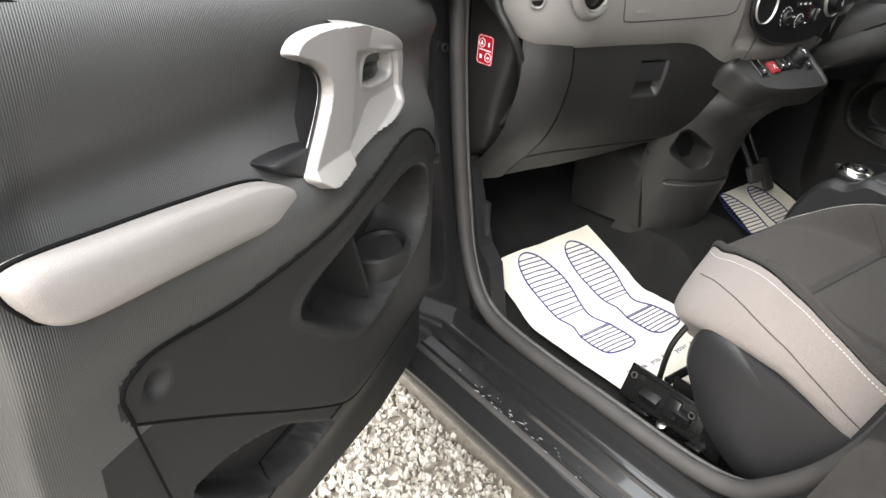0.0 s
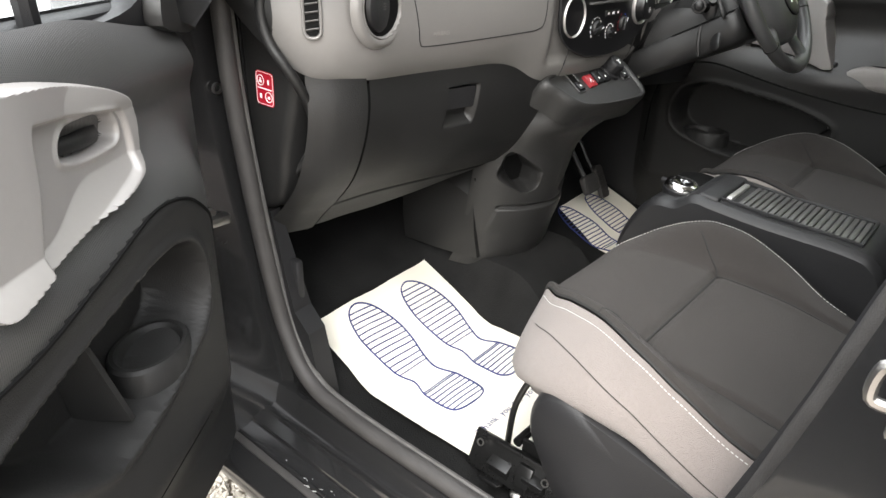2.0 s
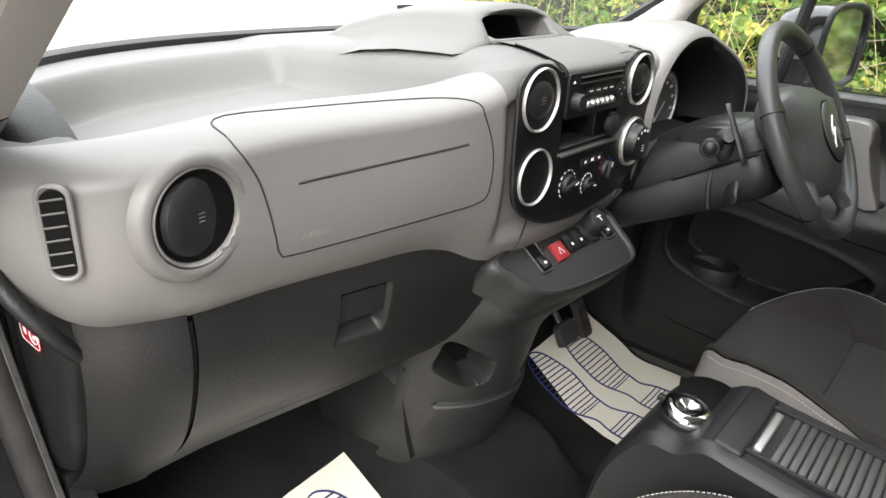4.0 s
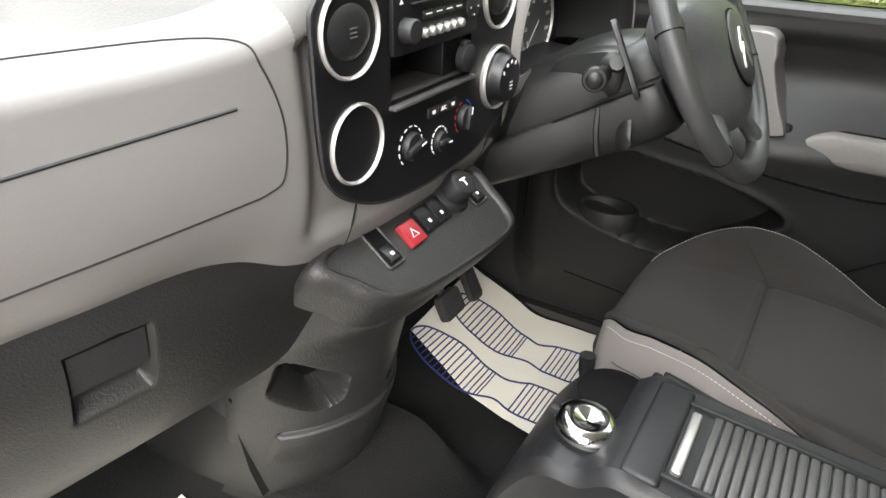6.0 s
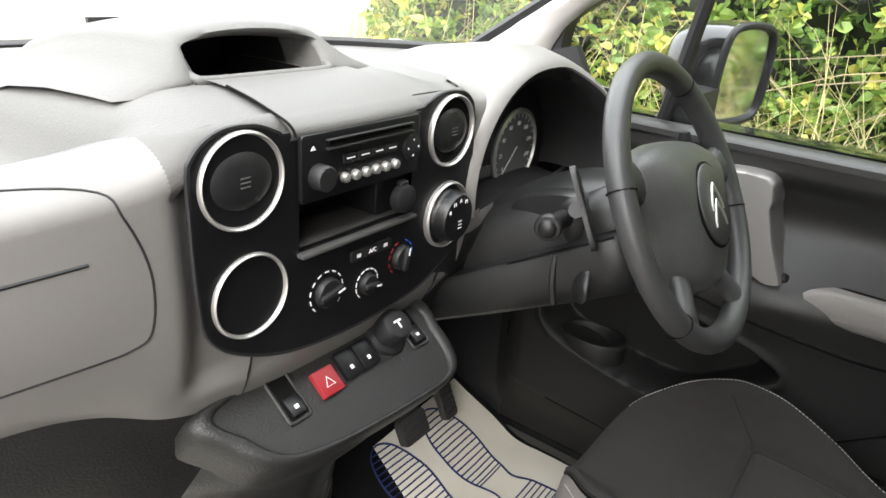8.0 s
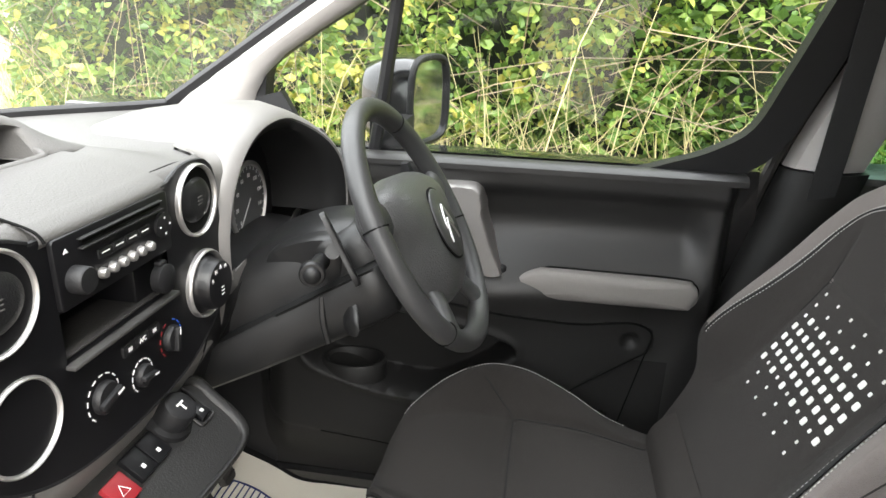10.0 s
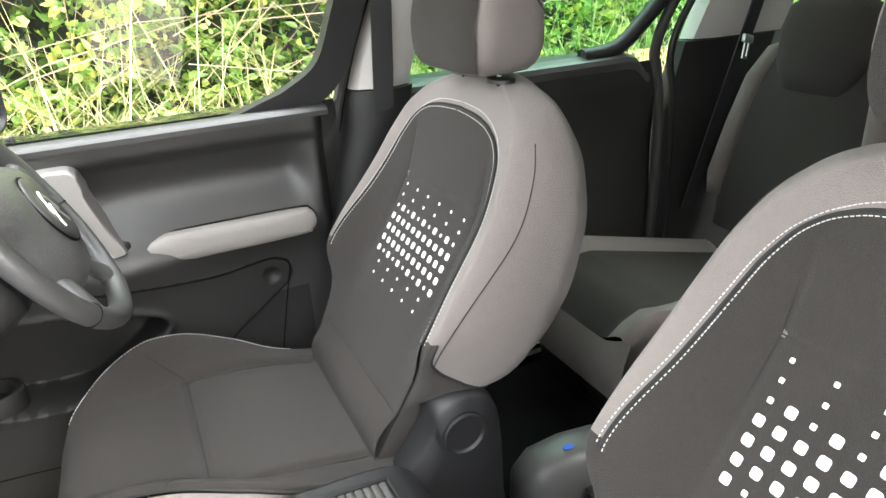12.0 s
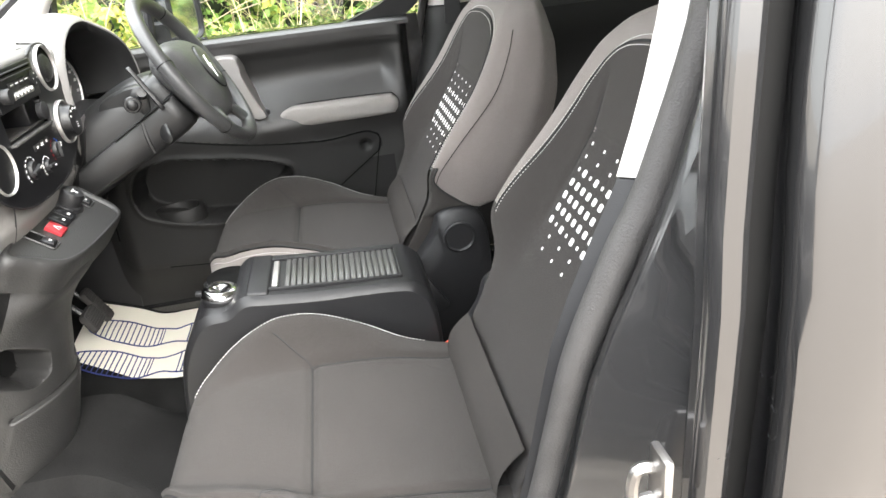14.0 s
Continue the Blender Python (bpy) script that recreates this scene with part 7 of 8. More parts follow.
    part("side_shield", loft([[(-0.218 - w, sc.x + (p.x - sc.x) * k, sc.y + (p.y - sc.y) * k) for p in shield] for k, w in ((0.98, 0.0), (1.0, 0.035), (0.985, 0.052), (0.95, 0.060), (0.6, 0.064))]), M_BLACK, s, "black plastic seat side shield", 60)
    tower = curve([(1.315, 0.76, 0), (1.295, 0.81, 0), (1.25, 0.828, 0), (1.205, 0.81, 0), (1.185, 0.75, 0), (1.18, 0.60, 0), (1.175, 0.43, 0), (1.43, 0.43, 0), (1.43, 0.54, 0), (1.385, 0.665, 0)], 5, True)
    tc = Vector((1.27, 0.62, 0))
    part("recliner_cover", loft([[(0.196 + w, tc.x + (p.x - tc.x) * k, tc.y + (p.y - tc.y) * k) for p in tower] for k, w in ((0.98, 0.0), (1.0, 0.036), (0.985, 0.050), (0.95, 0.057), (0.6, 0.060))]), M_BLACK, s, "black plastic recliner cover", 60)
    part("recliner_cap", lathe([(0.038, -0.004), (0.038, 0.004), (0.034, 0.006), (0.030, 0.002), (0.0005, 0.002)], plane_m((0.255, 1.255, 0.758), (0, 1, 0), (0, 0, 1)), 32), M_BLACK, s, "", 30)
    for sd in (-1, 1):
        part("seat_rail", joined(box(sd * 0.20 - 0.022, sd * 0.20 + 0.022, 1.16, 1.845, 0.395, 0.425, 0.003), box(sd * 0.20 - 0.013, sd * 0.20 + 0.013, 1.14, 1.80, 0.425, 0.450, 0.003), box(sd * 0.20 - 0.006, sd * 0.20 + 0.002, 1.2, 1.78, 0.45, 0.50, 0.002)), M_METAL, s, "black metal seat rail")
    part("rail_bracket", joined(*[moved(box(-0.040, 0.012, -0.022, 0.022, -0.03, 0.03, 0.003), pose(-0.205, y, 0.44, 0, -20 + 10 * k, 0)) for k, y in enumerate((1.80, 1.73, 1.66))]), M_METAL, s)
    part("bracket_plate", moved(joined(box(-0.004, 0.004, -0.10, 0.10, -0.035, 0.035, 0.002), box(-0.022, 0.0, -0.10, -0.07, -0.040, -0.034, 0.002), box(-0.022, 0.0, 0.02, 0.06, -0.040, -0.034, 0.002), box(-0.016, 0.0, -0.09, 0.08, 0.030, 0.036, 0.002), box(-0.014, 0.0, -0.03, 0.0, -0.02, 0.02, 0.004)), pose(-0.232, 1.765, 0.455, 0, 24, 0)), M_METAL, s, "black pressed seat rail bracket")
    for dy, dz in ((-0.055, 0.012), (0.045, -0.008), (0.08, 0.018)):
        part("bracket_hole", lathe([(0.007, 0), (0.007, 0.003), (0.005, 0.003), (0.005, 0)], pose(-0.232, 1.765 + dy, 0.455 + dz, 0, 24, 0) @ pose(-0.006, 0, 0, 0, -90, 0), 12, True), M_STEEL, s)
    part("rail_bolt", lathe([(0.011, 0), (0.011, 0.006), (0.006, 0.008), (0.0005, 0.008)], pose(-0.235, 1.765, 0.405, 0, -30, 0), 12), M_STEEL, s)
    part("seat_frame", joined(tube(curve([(-0.19, 1.82, 0.45), (-0.19, 1.81, 0.55), (-0.16, 1.79, 0.62)], 5), 0.006, 8), tube([(-0.19, 1.80, 0.47), (0.19, 1.80, 0.47)], 0.009, 8), box(-0.21, 0.21, 1.3, 1.74, 0.52, 0.60, 0.02)), M_METAL, s)
    return s


def sgn_pow(a, e):
    return math.copysign(abs(a) ** e, a)


passenger = front_seat("passenger seat in dark cloth with grey sides and white dots")
driver = copy_thing(passenger, pose(0.384, 1.535, 0.412))
driver["label"] = "driver seat in dark cloth with grey sides and white dots"
passenger.matrix_basis = pose(-0.388, 1.5, 0.40)


BACK_PARTS = ("backrest", "backrest_surround", "backrest_panel", "head_restraint", "head_post", "post_collar", "dot_pattern", "side_seam", "back_stitching", "back_piping", "back_seam", "panel_piping")
for seat, shift in ((driver, (0.010, 0.027, -0.030)), (passenger, (-0.007, -0.006, 0.003))):
    for ob in seat.children:
        if ob.name.split(".")[0] in BACK_PARTS:
            ob.location = shift
# the driver seat is handed: its covers swap sides
for ob in list(driver.children_recursive):
    if ob.name.split(".")[0] in ("side_shield", "recliner_cover", "recliner_cap", "rail_bracket", "rail_bolt", "bracket_plate", "bracket_hole"):
        me = ob.data.copy()
        me.transform(Matrix.Diagonal((-1, 1, 1, 1)))
        me.flip_normals()
        ob.data = me

# ---- console between the seats ----
box_c = thing("centre_console", (0, 1.6, 0.40), "black centre console box with roller lid", "console")
SIDE = [(1.385, 0.42), (1.378, 0.62), (1.385, 0.74), (1.41, 0.785), (1.455, 0.800), (1.60, 0.808), (1.70, 0.818), (1.745, 0.822), (1.78, 0.800), (1.82, 0.796), (1.85, 0.770), (1.885, 0.70), (1.905, 0.60), (1.915, 0.52), (1.905, 0.42)]
side_pts = curve([(a, b, 0) for a, b in SIDE], 4)
rings = []
for x, k in ((-0.103, 0.965), (-0.098, 0.985), (-0.088, 1.0), (0.088, 1.0), (0.098, 0.985), (0.103, 0.965)):
    rings.append([(x, 1.64 + (p.x - 1.64) * k, 0.42 + (p.y - 0.42) * k) for p in side_pts])
part("console_body", loft(rings), M_BLACK, box_c, "", 30)
part("console_flare", loft([[(sx * (0.088 + 0.02 * t), y, 0.40 + 0.12 * (1 - t)) for sx in (-1, 1)] + [(sx * (0.082 + 0.02 * t), y, 0.40 + 0.12 * (1 - t)) for sx in (1, -1)] for y, t in ((1.4, 0), (1.4, 1), (1.93, 1), (1.93, 0))]), M_BLACK, box_c)
tm = plane_m((-0.003, 1.455, 0.8015), (1, 0, 0), (0, 1, 0.07))
part("lid_frame", moved(joined(box(-0.068, -0.062, -0.01, 0.245, -0.004, 0.004, 0.001), box(0.062, 0.068, -0.01, 0.245, -0.004, 0.004, 0.001), box(-0.068, 0.068, -0.014, -0.008, -0.004, 0.004, 0.001)), tm), M_BLACK, box_c)
for k in range(19):
    part("slat", moved(box(-0.062, 0.062, 0.0, 0.0098, -0.006, 0.0015, 0.0022, 2), tm @ pose(0, -0.006 + k * 0.01165, 0)), M_SLAT, box_c, "dark roller lid slat" if k == 0 else "")
part("lid_pull", moved(box(-0.056, 0.050, 0.226, 0.238, -0.004, 0.006, 0.003, 3), tm), M_SILVER, box_c, "satin silver lid pull")
part("console_bridge", moved(box(-0.085, 0.085, 0.242, 0.285, -0.02, 0.006, 0.006, 3), tm), M_BLACK, box_c)
part("holder_well", lathe([(0.044, 0.006), (0.047, 0.004), (0.046, 0.0), (0.040, -0.004), (0.038, -0.05), (0.0005, -0.05)], pose(0.045, 1.785, 0.803, 4, 0, 0), 28), M_DEEP, box_c)
ash = thing("ashtray_cup", (-0.028, 1.795, 0.79), "round metal ashtray cup in the console holder", "ashtray")
part("cup_body", lathe([(0.034, -0.03), (0.038, 0.0), (0.039, 0.012), (0.037, 0.015)], pose(-0.028, 1.795, 0.795, 6, 0, 0), 32), M_BLACK, ash)
part("cup_lid", lathe([(0.037, 0.0), (0.036, 0.006), (0.028, 0.013), (0.015, 0.010), (0.004, 0.005), (0.0003, 0.005)], pose(-0.028, 1.795, 0.809, 6, 0, 0), 32), M_CHROME, ash, "shiny domed metal lid", 60)
part("cup_tab", moved(box(-0.006, 0.006, 0.03, 0.046, -0.003, 0.006, 0.002), pose(-0.028, 1.795, 0.809, 6, 0, 0)), M_BLACK, ash)
brake = thing("seat_lever", (0.215, 1.80, 0.55), "black seat height lever beside the driver seat", "lever")
part("lever_grip", tube(curve([(0.155, 1.78, 0.62), (0.185, 1.84, 0.655), (0.208, 1.868, 0.685), (0.212, 1.872, 0.72)], 5), lambda t: 0.010 + 0.003 * t, 10), M_BLACK, brake)
park = thing("handbrake", (0.132, 1.50, 0.70), "black handbrake lever with a push button", "handbrake")
part("grip", tube(curve([(0.132, 1.40, 0.700), (0.132, 1.56, 0.738), (0.132, 1.66, 0.760), (0.132, 1.735, 0.779), (0.132, 1.748, 0.782)], 5), lambda t: 0.0145 + 0.002 * math.sin(3.1 * t) - (0.004 if t > 0.985 else 0), 14, False, 1.25), M_SHROUD, park, "", 50)
part("push_button", tube([(0.132, 1.745, 0.7815), (0.132, 1.757, 0.7845), (0.132, 1.760, 0.7853)], lambda t: 0.0085 - 0.003 * (t > 0.9), 12), M_GLOSS, park)
buckle = thing("belt_buckle", (-0.135, 1.37, 0.55), "red-topped seat belt buckle beside the passenger seat", "buckle", "belt buckles")
part("buckle_body", moved(box(-0.014, 0.014, -0.026, 0.026, -0.09, 0.0, 0.005), pose(-0.135, 1.366, 0.668, -30, 8, 0)), M_BLACK, buckle)
part("buckle_button", moved(box(-0.010, 0.010, -0.022, 0.022, -0.004, 0.008, 0.003), pose(-0.135, 1.366, 0.668, -30, 8, 0)), M_BUCKLE, buckle, "orange-red release button")
copy_thing(buckle, pose(0.13, 1.40, 0.552))

# ---- paper mats on the floor ----
SOLE = 1.2
FOOT = [(0.0, 0.0), (-0.034, 0.004), (-0.046, 0.022), (-0.044, 0.07), (-0.040, 0.085), (-0.030, 0.115), (-0.042, 0.150), (-0.052, 0.20), (-0.050, 0.245), (-0.034, 0.283), (-0.006, 0.298), (0.022, 0.285), (0.040, 0.245), (0.044, 0.20), (0.036, 0.15), (0.030, 0.115), (0.040, 0.085), (0.044, 0.07), (0.044, 0.022), (0.032, 0.004)]


def paper_mat(name, corners, label, feet, lines, bend):
    """A printed sheet: corners in plan (near left, near right, far right, far left)."""
    A, B, C, D = (Vector(c) for c in corners)
    at = lambda u, v: (A.lerp(B, u)).lerp(D.lerp(C, u), v)
    hz = lambda p, l=0.0: Vector((p.x, p.y, floor_z(p.x, p.y) + 0.010 + bend(p) + l))
    t = thing(name, hz(at(0.5, 0.5)), label, "paper mat", "paper floor mats")
    part("sheet", joined(grid(lambda u, v: hz(at(u, v)), lin(0, 1, 30), lin(0, 1, 40)), grid(lambda u, v: hz(at(u, v), -0.0008), lin(0, 1, 30), lin(0, 1, 40))), M_PAPER, t, "", 60)
    for (o, ang, mir) in feet:
        rot = Matrix.Rotation(ang, 2)
        place = lambda a, b: Vector(o) + rot @ Vector((a * mir, b)) * SOLE
        shape = [(p.x, p.y) for p in curve([(a, b, 0) for a, b in FOOT], 4, True)]
        outline_3d = [hz(place(a, b).to_3d(), 0.0012) for a, b in shape]
        part("sole_outline", tube(outline_3d, 0.0022, 4, True), M_INK, t, "dark blue printed shoe sole")
        bars = []
        def span(b):
            xs = []
            for i in range(len(shape)):
                (x0, y0), (x1, y1) = shape[i], shape[(i + 1) % len(shape)]
                if (y0 - b) * (y1 - b) < 0:
                    xs.append(x0 + (x1 - x0) * (b - y0) / (y1 - y0))
            return (min(xs), max(xs)) if len(xs) > 1 else None
        b = 0.012
        while b < 0.292:
            if not (0.083 < b < 0.142):
                sp = span(b)
                if sp:
                    bars.append(tube([hz(place(sp[0] + (sp[1] - sp[0]) * q, b).to_3d(), 0.0008) for q in (0, 0.25, 0.5, 0.75, 1)], 0.0017, 4))
            b += lines
        for b in (0.081, 0.143):
            sp = span(b)
            bars.append(tube([hz(place(sp[0] + (sp[1] - sp[0]) * q, b).to_3d(), 0.0008) for q in (0, 0.25, 0.5, 0.75, 1)], 0.0015, 4))
        part("sole_hatching", joined(*bars), M_INK, t)["kind"] = "stuff"
    return t, hz


pm, pm_z = paper_mat("paper_mat", ((-0.605, 1.80, 0), (-0.20, 1.80, 0), (-0.195, 2.375, 0), (-0.605, 2.345, 0)), "cream paper floor mat printed with blue shoe soles", (((-0.465, 1.985), radians(0), 1), ((-0.300, 1.982), radians(1.5), -1)), 0.0108, lambda p: 0.012 * smooth(-0.56, -0.61, p.x) + 0.004 * math.sin(p.x * 9) * smooth(2.1, 2.3, p.y))
for k, ch in enumerate('"Thank you for your custom"'):
    if ch != " ":
        x = -0.534 + 0.0112 * k
        text_mesh(ch, 0.021, plane_m(pm_z(Vector((x, 1.918, 0)), 0.001), (1, 0, 0), (0, 1, 0)), M_INK, pm, "letter")
paper_mat("paper_mat", ((0.262, 1.83, 0), (0.70, 1.86, 0), (0.69, 2.335, 0), (0.375, 2.315, 0)), "cream paper floor mat under the pedals", (((0.388, 1.955), radians(0), 1), ((0.548, 1.955), radians(1), -1)), 0.0098, lambda p: 0.006 * math.sin(p.x * 7))

# ---- pedals ----
for nm, c, w, h, lab in (("brake_pedal", (0.372, 2.215, 0.600), 0.075, 0.055, "ribbed black rubber brake pedal"), ("accelerator_pedal", (0.56, 2.275, 0.545), 0.045, 0.11, "black plastic accelerator pedal")):
    p = thing(nm, c, lab, "pedal")
    m = plane_m(c, (1, 0, 0), (0, 0.45, 0.9))
    part("pedal_pad", prism(round_rect(w, h, 0.012), 0.016, m @ pose(0, 0, -0.008), 0.004), M_RUBBER, p)
    part("pedal_ribs", joined(*[moved(box(-w * 0.42, w * 0.42, -0.0015, 0.0015, 0.007, 0.0105), m @ pose(0, h * (-0.36 + 0.12 * k), 0)) for k in range(7)]), M_RUBBER, p)
    part("pedal_arm", tube(curve([Vector(c) + Vector((0, 0.01, 0.0)), Vector(c) + Vector((0.01, 0.09, 0.10)), Vector(c) + Vector((0.01, 0.20, 0.30))], 5), 0.009, 8), M_METAL, p)

# ---- behind the front seats ----
lift = thing("moulded_motor_box", (0.222, 1.0, 0.41), "grey moulded box with a blue badge behind the seats", "box")
rings = []
for y, w, h in ((1.135, 0.030, 0.09), (1.125, 0.050, 0.13), (1.09, 0.060, 0.155), (1.02, 0.062, 0.16), (0.94, 0.060, 0.15), (0.92, 0.052, 0.13)):
    rings.append([(0.222 + w * sgn_pow(math.cos(a), 0.6), y, 0.415 + max(0, h * sgn_pow(math.sin(a), 0.55))) for a in lin(math.pi, 0, 20)] + [(0.222 + w, y, 0.40), (0.222 - w, y, 0.40)])
part("box_shell", loft(rings), M_BOX, lift, "", 60)
part("box_badge", lathe([(0.009, 0), (0.009, 0.002), (0.0004, 0.002)], pose(0.207, 1.03, 0.574) @ Matrix.Diagonal((0.8, 1.3, 1, 1)), 20), M_BLUE, lift, "blue oval badge")
part("box_lead", tube(curve([(0.222, 1.13, 0.44), (0.23, 1.2, 0.41), (0.18, 1.28, 0.405), (0.1, 1.30, 0.41)], 6), 0.004, 6), M_BLACK, lift)
part("box_strap", box(0.08, 0.17, 0.98, 1.02, 0.50, 0.504), M_BELT, lift)


def rear_seat(x, label):
    s = thing("rear_seat", (x, 0.45, 0.40), label, "car seat", "rear seats")
    rows = lin(0.19, 0.83, 20)
    def top(u, y):
        return Vector((x + u * (0.225 - 0.05 * smooth(0.70, 0.83, y)), y, 0.735 + 0.03 * smooth(0.55, 0.95, abs(u)) - 0.06 * smooth(0.74, 0.83, y) ** 2 - 0.26 * max(0.0, 0.66 - y)))
    part("cushion", grid(top, lin(-0.70, 0.70, 24), rows), M_CLOTH, s, "dark cloth rear cushion", 60)
    for sd in (-1, 1):
        part("cushion_side", grid(lambda v, t: top(sd * (0.70 + 0.30 * min(1, t * 1.6)), v) - Vector((0, 0, 0.16 * max(0, t - 0.6) * 2.5)), rows, lin(0, 1, 10)), M_GREYCLOTH, s, "grey cloth cushion edge", 60)
    part("cushion_front", grid(lambda u, t: (x + u * 0.20, 0.832 + 0.02 * math.sin(3.1 * t), 0.675 - 0.14 * t + 0.03 * smooth(0.55, 0.95, abs(u)) * (1 - t)), lin(-1, 1, 16), lin(0, 1, 8)), M_GREYCLOTH, s, "", 60)
    lean_y = lambda z: 0.175 - 0.26 * (z - 0.74)
    part("backrest", loft([[(x + w * sgn_pow(math.cos(a), 0.5), lean_y(z) + 0.055 * sgn_pow(math.sin(a), 0.6), z) for a in (2 * math.pi * k / 28 for k in range(28))] for z, w in ((0.72, 0.19), (0.85, 0.205), (1.0, 0.20), (1.10, 0.185), (1.19, 0.155), (1.225, 0.10))]), M_CLOTH, s, "dark cloth rear backrest", 60)
    for sd in (-1, 1):
        part("backrest_side", loft([[(x + sd * (w - 0.012) + 0.032 * k * math.cos(a), lean_y(z) + 0.012 + 0.062 * k * math.sin(a), z) for a in (2 * math.pi * k2 / 16 for k2 in range(16))] for z, w, k in ((0.78, 0.205, 0.2), (0.80, 0.212, 0.8), (0.86, 0.218, 1.0), (1.0, 0.206, 1.0), (1.12, 0.186, 1.0), (1.195, 0.150, 0.9), (1.21, 0.14, 0.3))]), M_GREYCLOTH, s, "grey cloth side bolster", 60)
    part("head_restraint", loft([[(x + w * sgn_pow(math.cos(a), 0.5), 0.085 + d * sgn_pow(math.sin(a), 0.6), z) for a in (2 * math.pi * k / 24 for k in range(24))] for z, w, d in ((1.085, 0.07, 0.03), (1.10, 0.105, 0.055), (1.16, 0.122, 0.062), (1.24, 0.122, 0.062), (1.30, 0.105, 0.055), (1.325, 0.06, 0.03))]), M_CLOTH, s, "dark cloth head restraint", 60)
    part("seat_base", box(x - 0.19, x + 0.19, 0.35, 0.80, 0.44, 0.60, 0.02), M_METAL, s)
    part("seat_leg", joined(box(x - 0.17, x - 0.14, 0.42, 0.76, 0.39, 0.44), box(x + 0.14, x + 0.17, 0.42, 0.76, 0.39, 0.44)), M_METAL, s)
    return s


rear_seat(0.47, "dark cloth rear seat with grey edges")
rear_seat(0.0, "dark cloth rear seat with grey edges")
rear_seat(-0.47, "dark cloth rear seat with grey edges")

# ---- far door mirror ----
mir = thing("door_mirror", (0.95, 1.96, 1.2), "grey painted door mirror on the driver door", "mirror")
shape = curve([(-0.075, -0.085, 0), (-0.085, 0.0, 0), (-0.07, 0.075, 0), (-0.02, 0.095, 0), (0.07, 0.090, 0), (0.098, 0.055, 0), (0.098, -0.045, 0), (0.075, -0.088, 0), (0.0, -0.098, 0)], 5, True)
mm = plane_m((0.985, 1.925, 1.262), (1, -0.30, 0.0), (0, 0, 1))
part("mirror_housing", loft([[mm @ Vector((p.x * s, p.y * s, w)) for p in shape] for s, w in ((0.93, 0.0), (1.0, 0.006), (1.02, -0.02), (1.0, -0.07), (0.85, -0.12), (0.5, -0.15), (0.1, -0.155))]), M_PAINT, mir, "", 60)
part("mirror_rim", tube([mm @ Vector((p.x * 0.97, p.y * 0.97, 0.006)) for p in shape], 0.008, 8, True), M_BLACK, mir)
part("mirror_glass", prism([(p.x * 0.93, p.y * 0.93) for p in shape], 0.003, mm @ pose(0, 0, 0.001)), M_MIRROR, mir, "flat mirror glass")
part("mirror_arm", loft([[(0.80 + 0.11 * t, 1.965 + dy, 1.19 + dz) for dy, dz in ((-0.03, 0.0), (0.04, 0.0), (0.04, 0.05), (-0.03, 0.05))] for t in (0, 1)]), M_BLACK, mir)

# ---- outside: gravel, hedge and long grass ----
rng = random.Random(7)


def scatter(name, mat, label, category, make, n):
    verts, faces = [], []
    for _ in range(n):
        v, f = make()
        k = len(verts)
        verts += v
        faces += [tuple(i + k for i in q) for q in f]
    me = bpy.data.meshes.new(name)
    me.from_pydata(verts, [], faces)
    me.materials.append(mat)
    return tagged(new(name, me), label, category, kind="stuff")


def stone():
    x, y = rng.uniform(-1.9, -0.70), rng.uniform(1.0, 2.7)
    r = rng.choice((rng.uniform(0.004, 0.010), rng.uniform(0.007, 0.017)))
    q = Euler((rng.uniform(0, 6), rng.uniform(0, 6), rng.uniform(0, 6))).to_matrix()
    sc = Vector((1, rng.uniform(0.6, 1), rng.uniform(0.45, 0.8))) * r
    pts = []
    for p in ((1, 0, 0), (-1, 0, 0), (0, 1, 0), (0, -1, 0), (0, 0, 1), (0, 0, -1), (0.6, 0.6, 0.5), (-0.6, 0.6, 0.5), (0.6, -0.6, 0.5), (-0.6, -0.6, 0.5)):
        w = q @ Vector((p[0] * sc.x, p[1] * sc.y, p[2] * sc.z)) * rng.uniform(0.85, 1.15)
        pts.append((x + w.x, y + w.y, w.z + rng.uniform(-0.004, 0.006)))
    return pts, [(0, 2, 6), (2, 4, 6), (4, 0, 6), (1, 4, 7), (4, 2, 7), (2, 1, 7), (0, 4, 8), (4, 3, 8), (3, 0, 8), (1, 3, 9), (3, 4, 9), (4, 1, 9), (0, 5, 2), (2, 5, 1), (1, 5, 3), (3, 5, 0)]


scatter("gravel", M_STONE, "loose pale limestone chippings beside the car", "gravel", stone, 17000)
HEDGE_X = 2.3


def hedge_face(y, z):
    return HEDGE_X + 0.35 * noise.noise((y * 0.8, z * 0.8, 2)) + 0.16 * noise.noise((y * 2.6, z * 2.6, 5)) + 0.16 * max(0, z - 1.0) - 0.30 * max(0, 1.0 - z) + 1.25 * max(0, y - 3.9)


# backing sheet behind the leaves; its dark colour is the hedge's inner shade
mesh_thing("hedge_bank", grid(lambda y, z: (hedge_face(y, z) + 0.30, y, z), lin(-7, 14, 130), lin(-0.05, 3.6, 40)), M_HEDGEDARK, "dark sheet behind the hedge leaves with inner shade in its colour", "hedge", kind="structure")


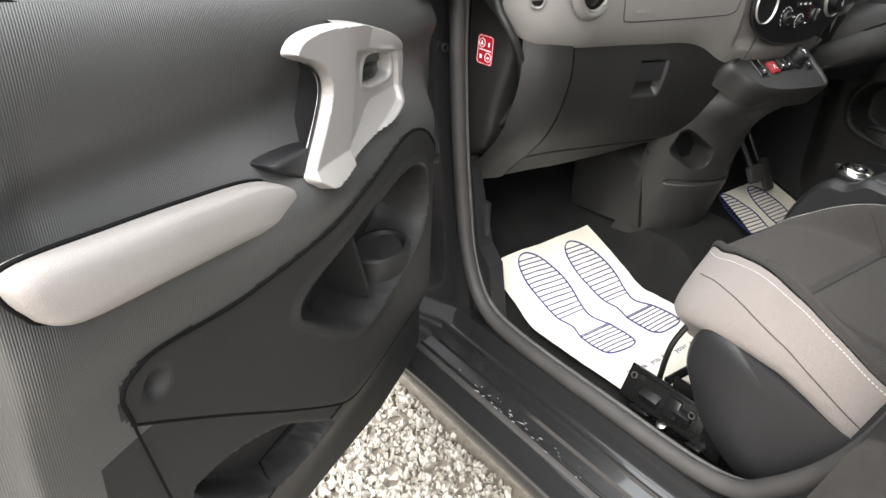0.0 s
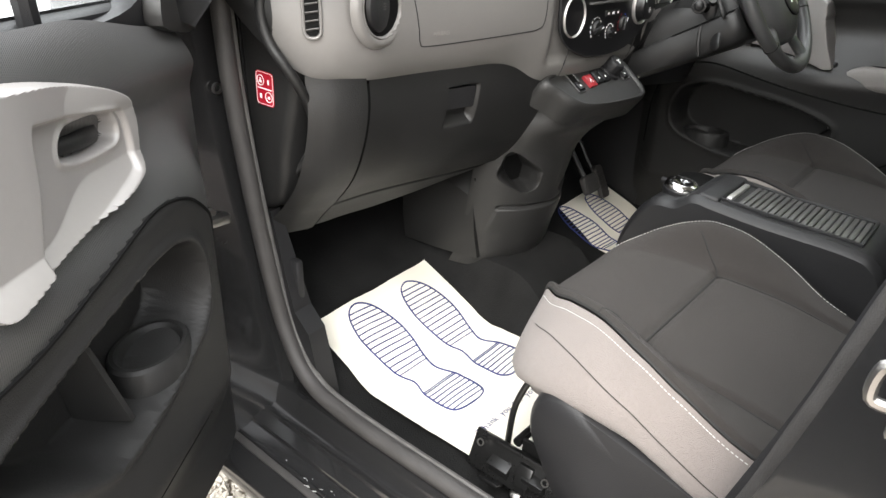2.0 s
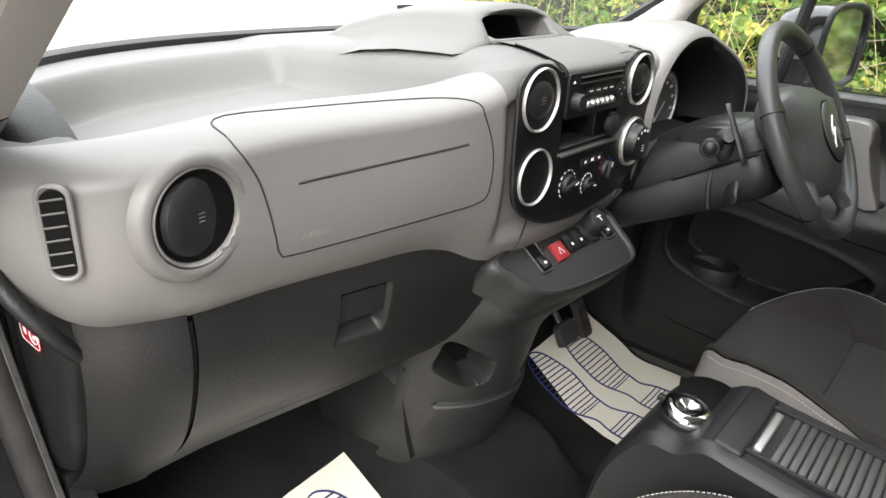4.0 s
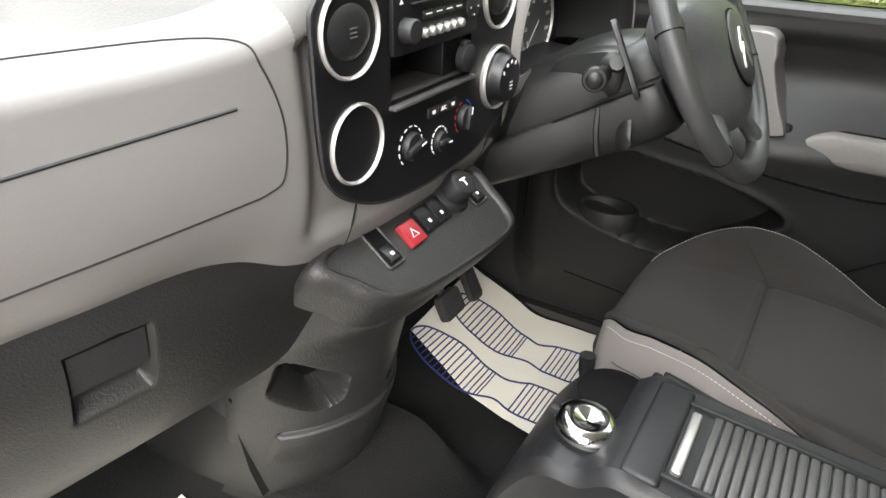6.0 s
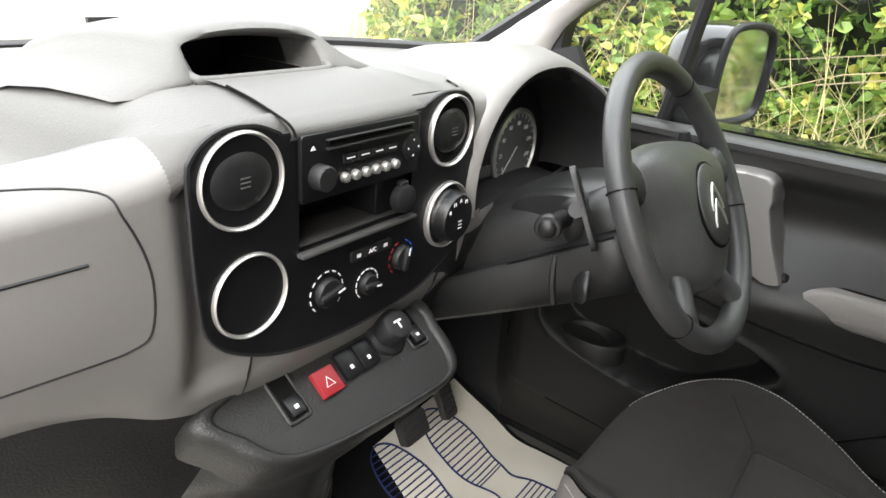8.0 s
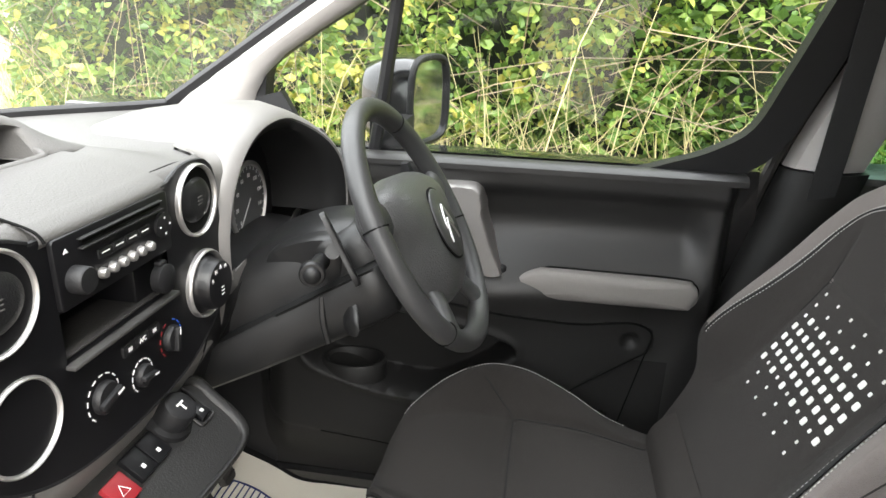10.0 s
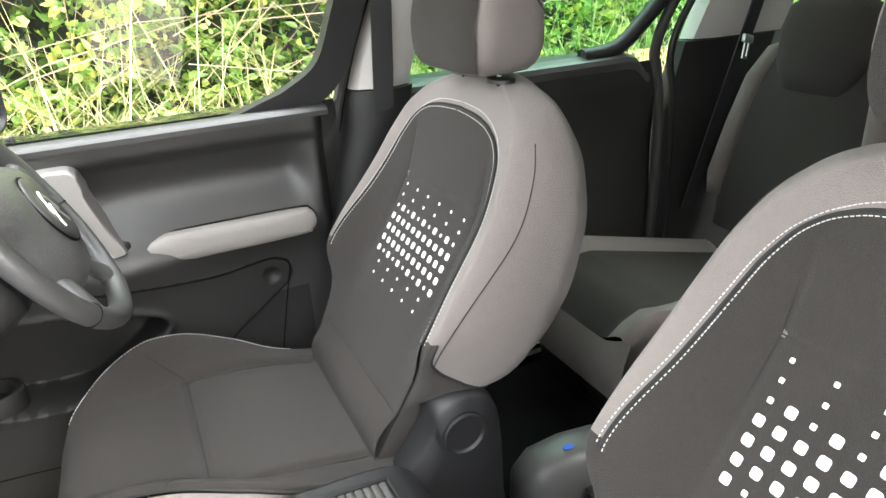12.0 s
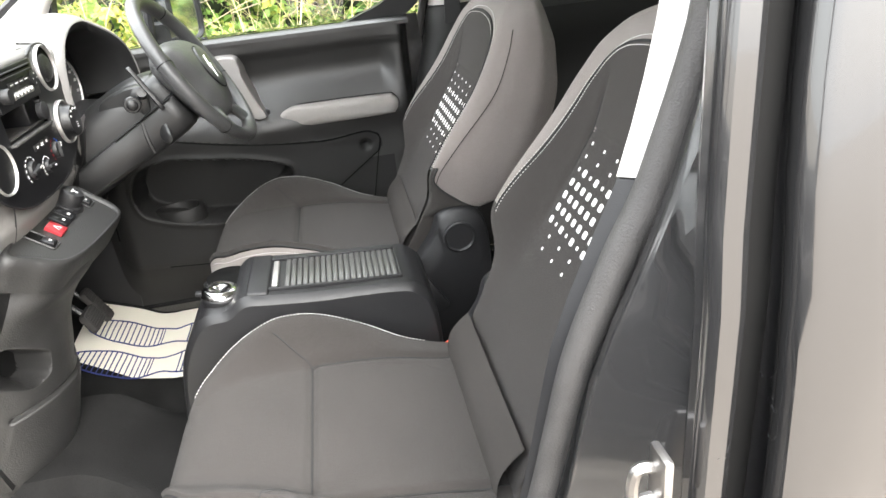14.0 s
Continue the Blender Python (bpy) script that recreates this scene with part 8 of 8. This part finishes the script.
def leaf():
    # a bramble sprig: three to five leaflets round one stalk, with bare gaps between the sprigs
    while True:
        y, z = rng.uniform(-3.2, 9.5), rng.uniform(0.3, 2.9)
        if noise.noise((y * 2.1, z * 2.1, 9)) + 0.5 * noise.noise((y * 6, z * 6, 3)) > rng.uniform(-1.15, -0.1):
            break
    bulge = 0.16 * noise.noise((y * 4.5, z * 4.5, 12))
    at = Vector((hedge_face(y, z) + bulge + rng.uniform(-0.10, 0.20), y, z))
    q = Euler((rng.gauss(0.45, 0.45), rng.gauss(-0.75, 0.5), rng.uniform(0, 6.28))).to_matrix()
    n, L0 = rng.choice((1, 3, 3, 5)), rng.uniform(0.028, 0.056)
    verts, faces = [], []
    for k in range(n):
        turn = (k - (n - 1) / 2) * (1.25 if n == 3 else 0.95) + rng.gauss(0, 0.12)
        L = L0 * (1.15 if k == n // 2 else 0.85) * rng.uniform(0.85, 1.15)
        w, lift = L * rng.uniform(0.34, 0.46), rng.gauss(-0.15, 0.22) * L
        r = Matrix.Rotation(turn, 3, "Z")
        i = len(verts)
        for p in ((0, 0.25 * L, 0), (w * 0.9, L * 0.55, 0.10 * L), (w * 0.72, L * 0.92, 0.06 * L + lift * 0.6), (0, L * 1.32, lift), (-w * 0.72, L * 0.92, 0.06 * L + lift * 0.6), (-w * 0.9, L * 0.55, 0.10 * L), (0, L * 0.74, -0.04 * L + lift * 0.4)):
            verts.append(tuple(at + q @ (r @ Vector(p))))
        faces += [(i + c, i + d, i + 6) for c, d in ((0, 1), (1, 2), (2, 3), (3, 4), (4, 5), (5, 0))]
    return verts, faces


scatter("hedge_leaves", M_LEAF, "dense green bramble leaves with yellowing tips", "hedge", leaf, 36000)


def blade():
    y, z0 = rng.uniform(-2.0, 7.0), rng.uniform(0.05, 0.45)
    x = hedge_face(y, max(z0, 0.5)) - rng.uniform(0.05, 0.45)
    h, b = rng.uniform(0.4, 1.0) + (0.45 if rng.random() < 0.12 else 0.0), rng.uniform(0.0018, 0.0048)
    dx, dy = rng.gauss(-0.05, 0.25), rng.gauss(0.1, 0.55)
    out = []
    for t in (0, 0.35, 0.7, 1.0):
        c = Vector((x + dx * t * t, y + dy * t * t, z0 + h * t - 0.22 * t ** 3 * (abs(dx) + abs(dy))))
        s = b * (1 - 0.8 * t)
        out += [tuple(c + Vector((0.3 * s, s, 0))), tuple(c - Vector((0.3 * s, s, 0)))]
    return out, [(0, 1, 3, 2), (2, 3, 5, 4), (4, 5, 7, 6)]


scatter("long_grass", M_STRAW, "tall dry straw-coloured grass along the hedge", "grass", blade, 2600)


def green_blade():
    v, f = blade()
    return [(a + 0.1, b, c * 0.92) for a, b, c in v], f


scatter("green_grass", M_GRASS, "tall green grass along the hedge", "grass", green_blade, 2600)


def stem():
    y, z0 = rng.uniform(-2.5, 7.0), rng.uniform(0.4, 1.7)
    x = hedge_face(y, z0) - rng.uniform(0.0, 0.12)
    d = Vector((rng.gauss(-0.05, 0.12), rng.gauss(0, 0.5), rng.gauss(0.5, 0.35)))
    out = []
    for t in (0, 0.5, 1):
        c = Vector((x, y, z0)) + d * t - Vector((0, 0, 0.25 * t * t))
        out += [tuple(c + Vector((0, 0.0025, 0))), tuple(c + Vector((0.002, -0.0015, 0.002))), tuple(c + Vector((-0.002, -0.0015, -0.002)))]
    return out, [(i + a, i + (a + 1) % 3, i + 3 + (a + 1) % 3, i + 3 + a) for i in (0, 3) for a in range(3)]


scatter("bramble_stems", M_STEM, "thin brown bramble stems in the hedge", "hedge", stem, 350)
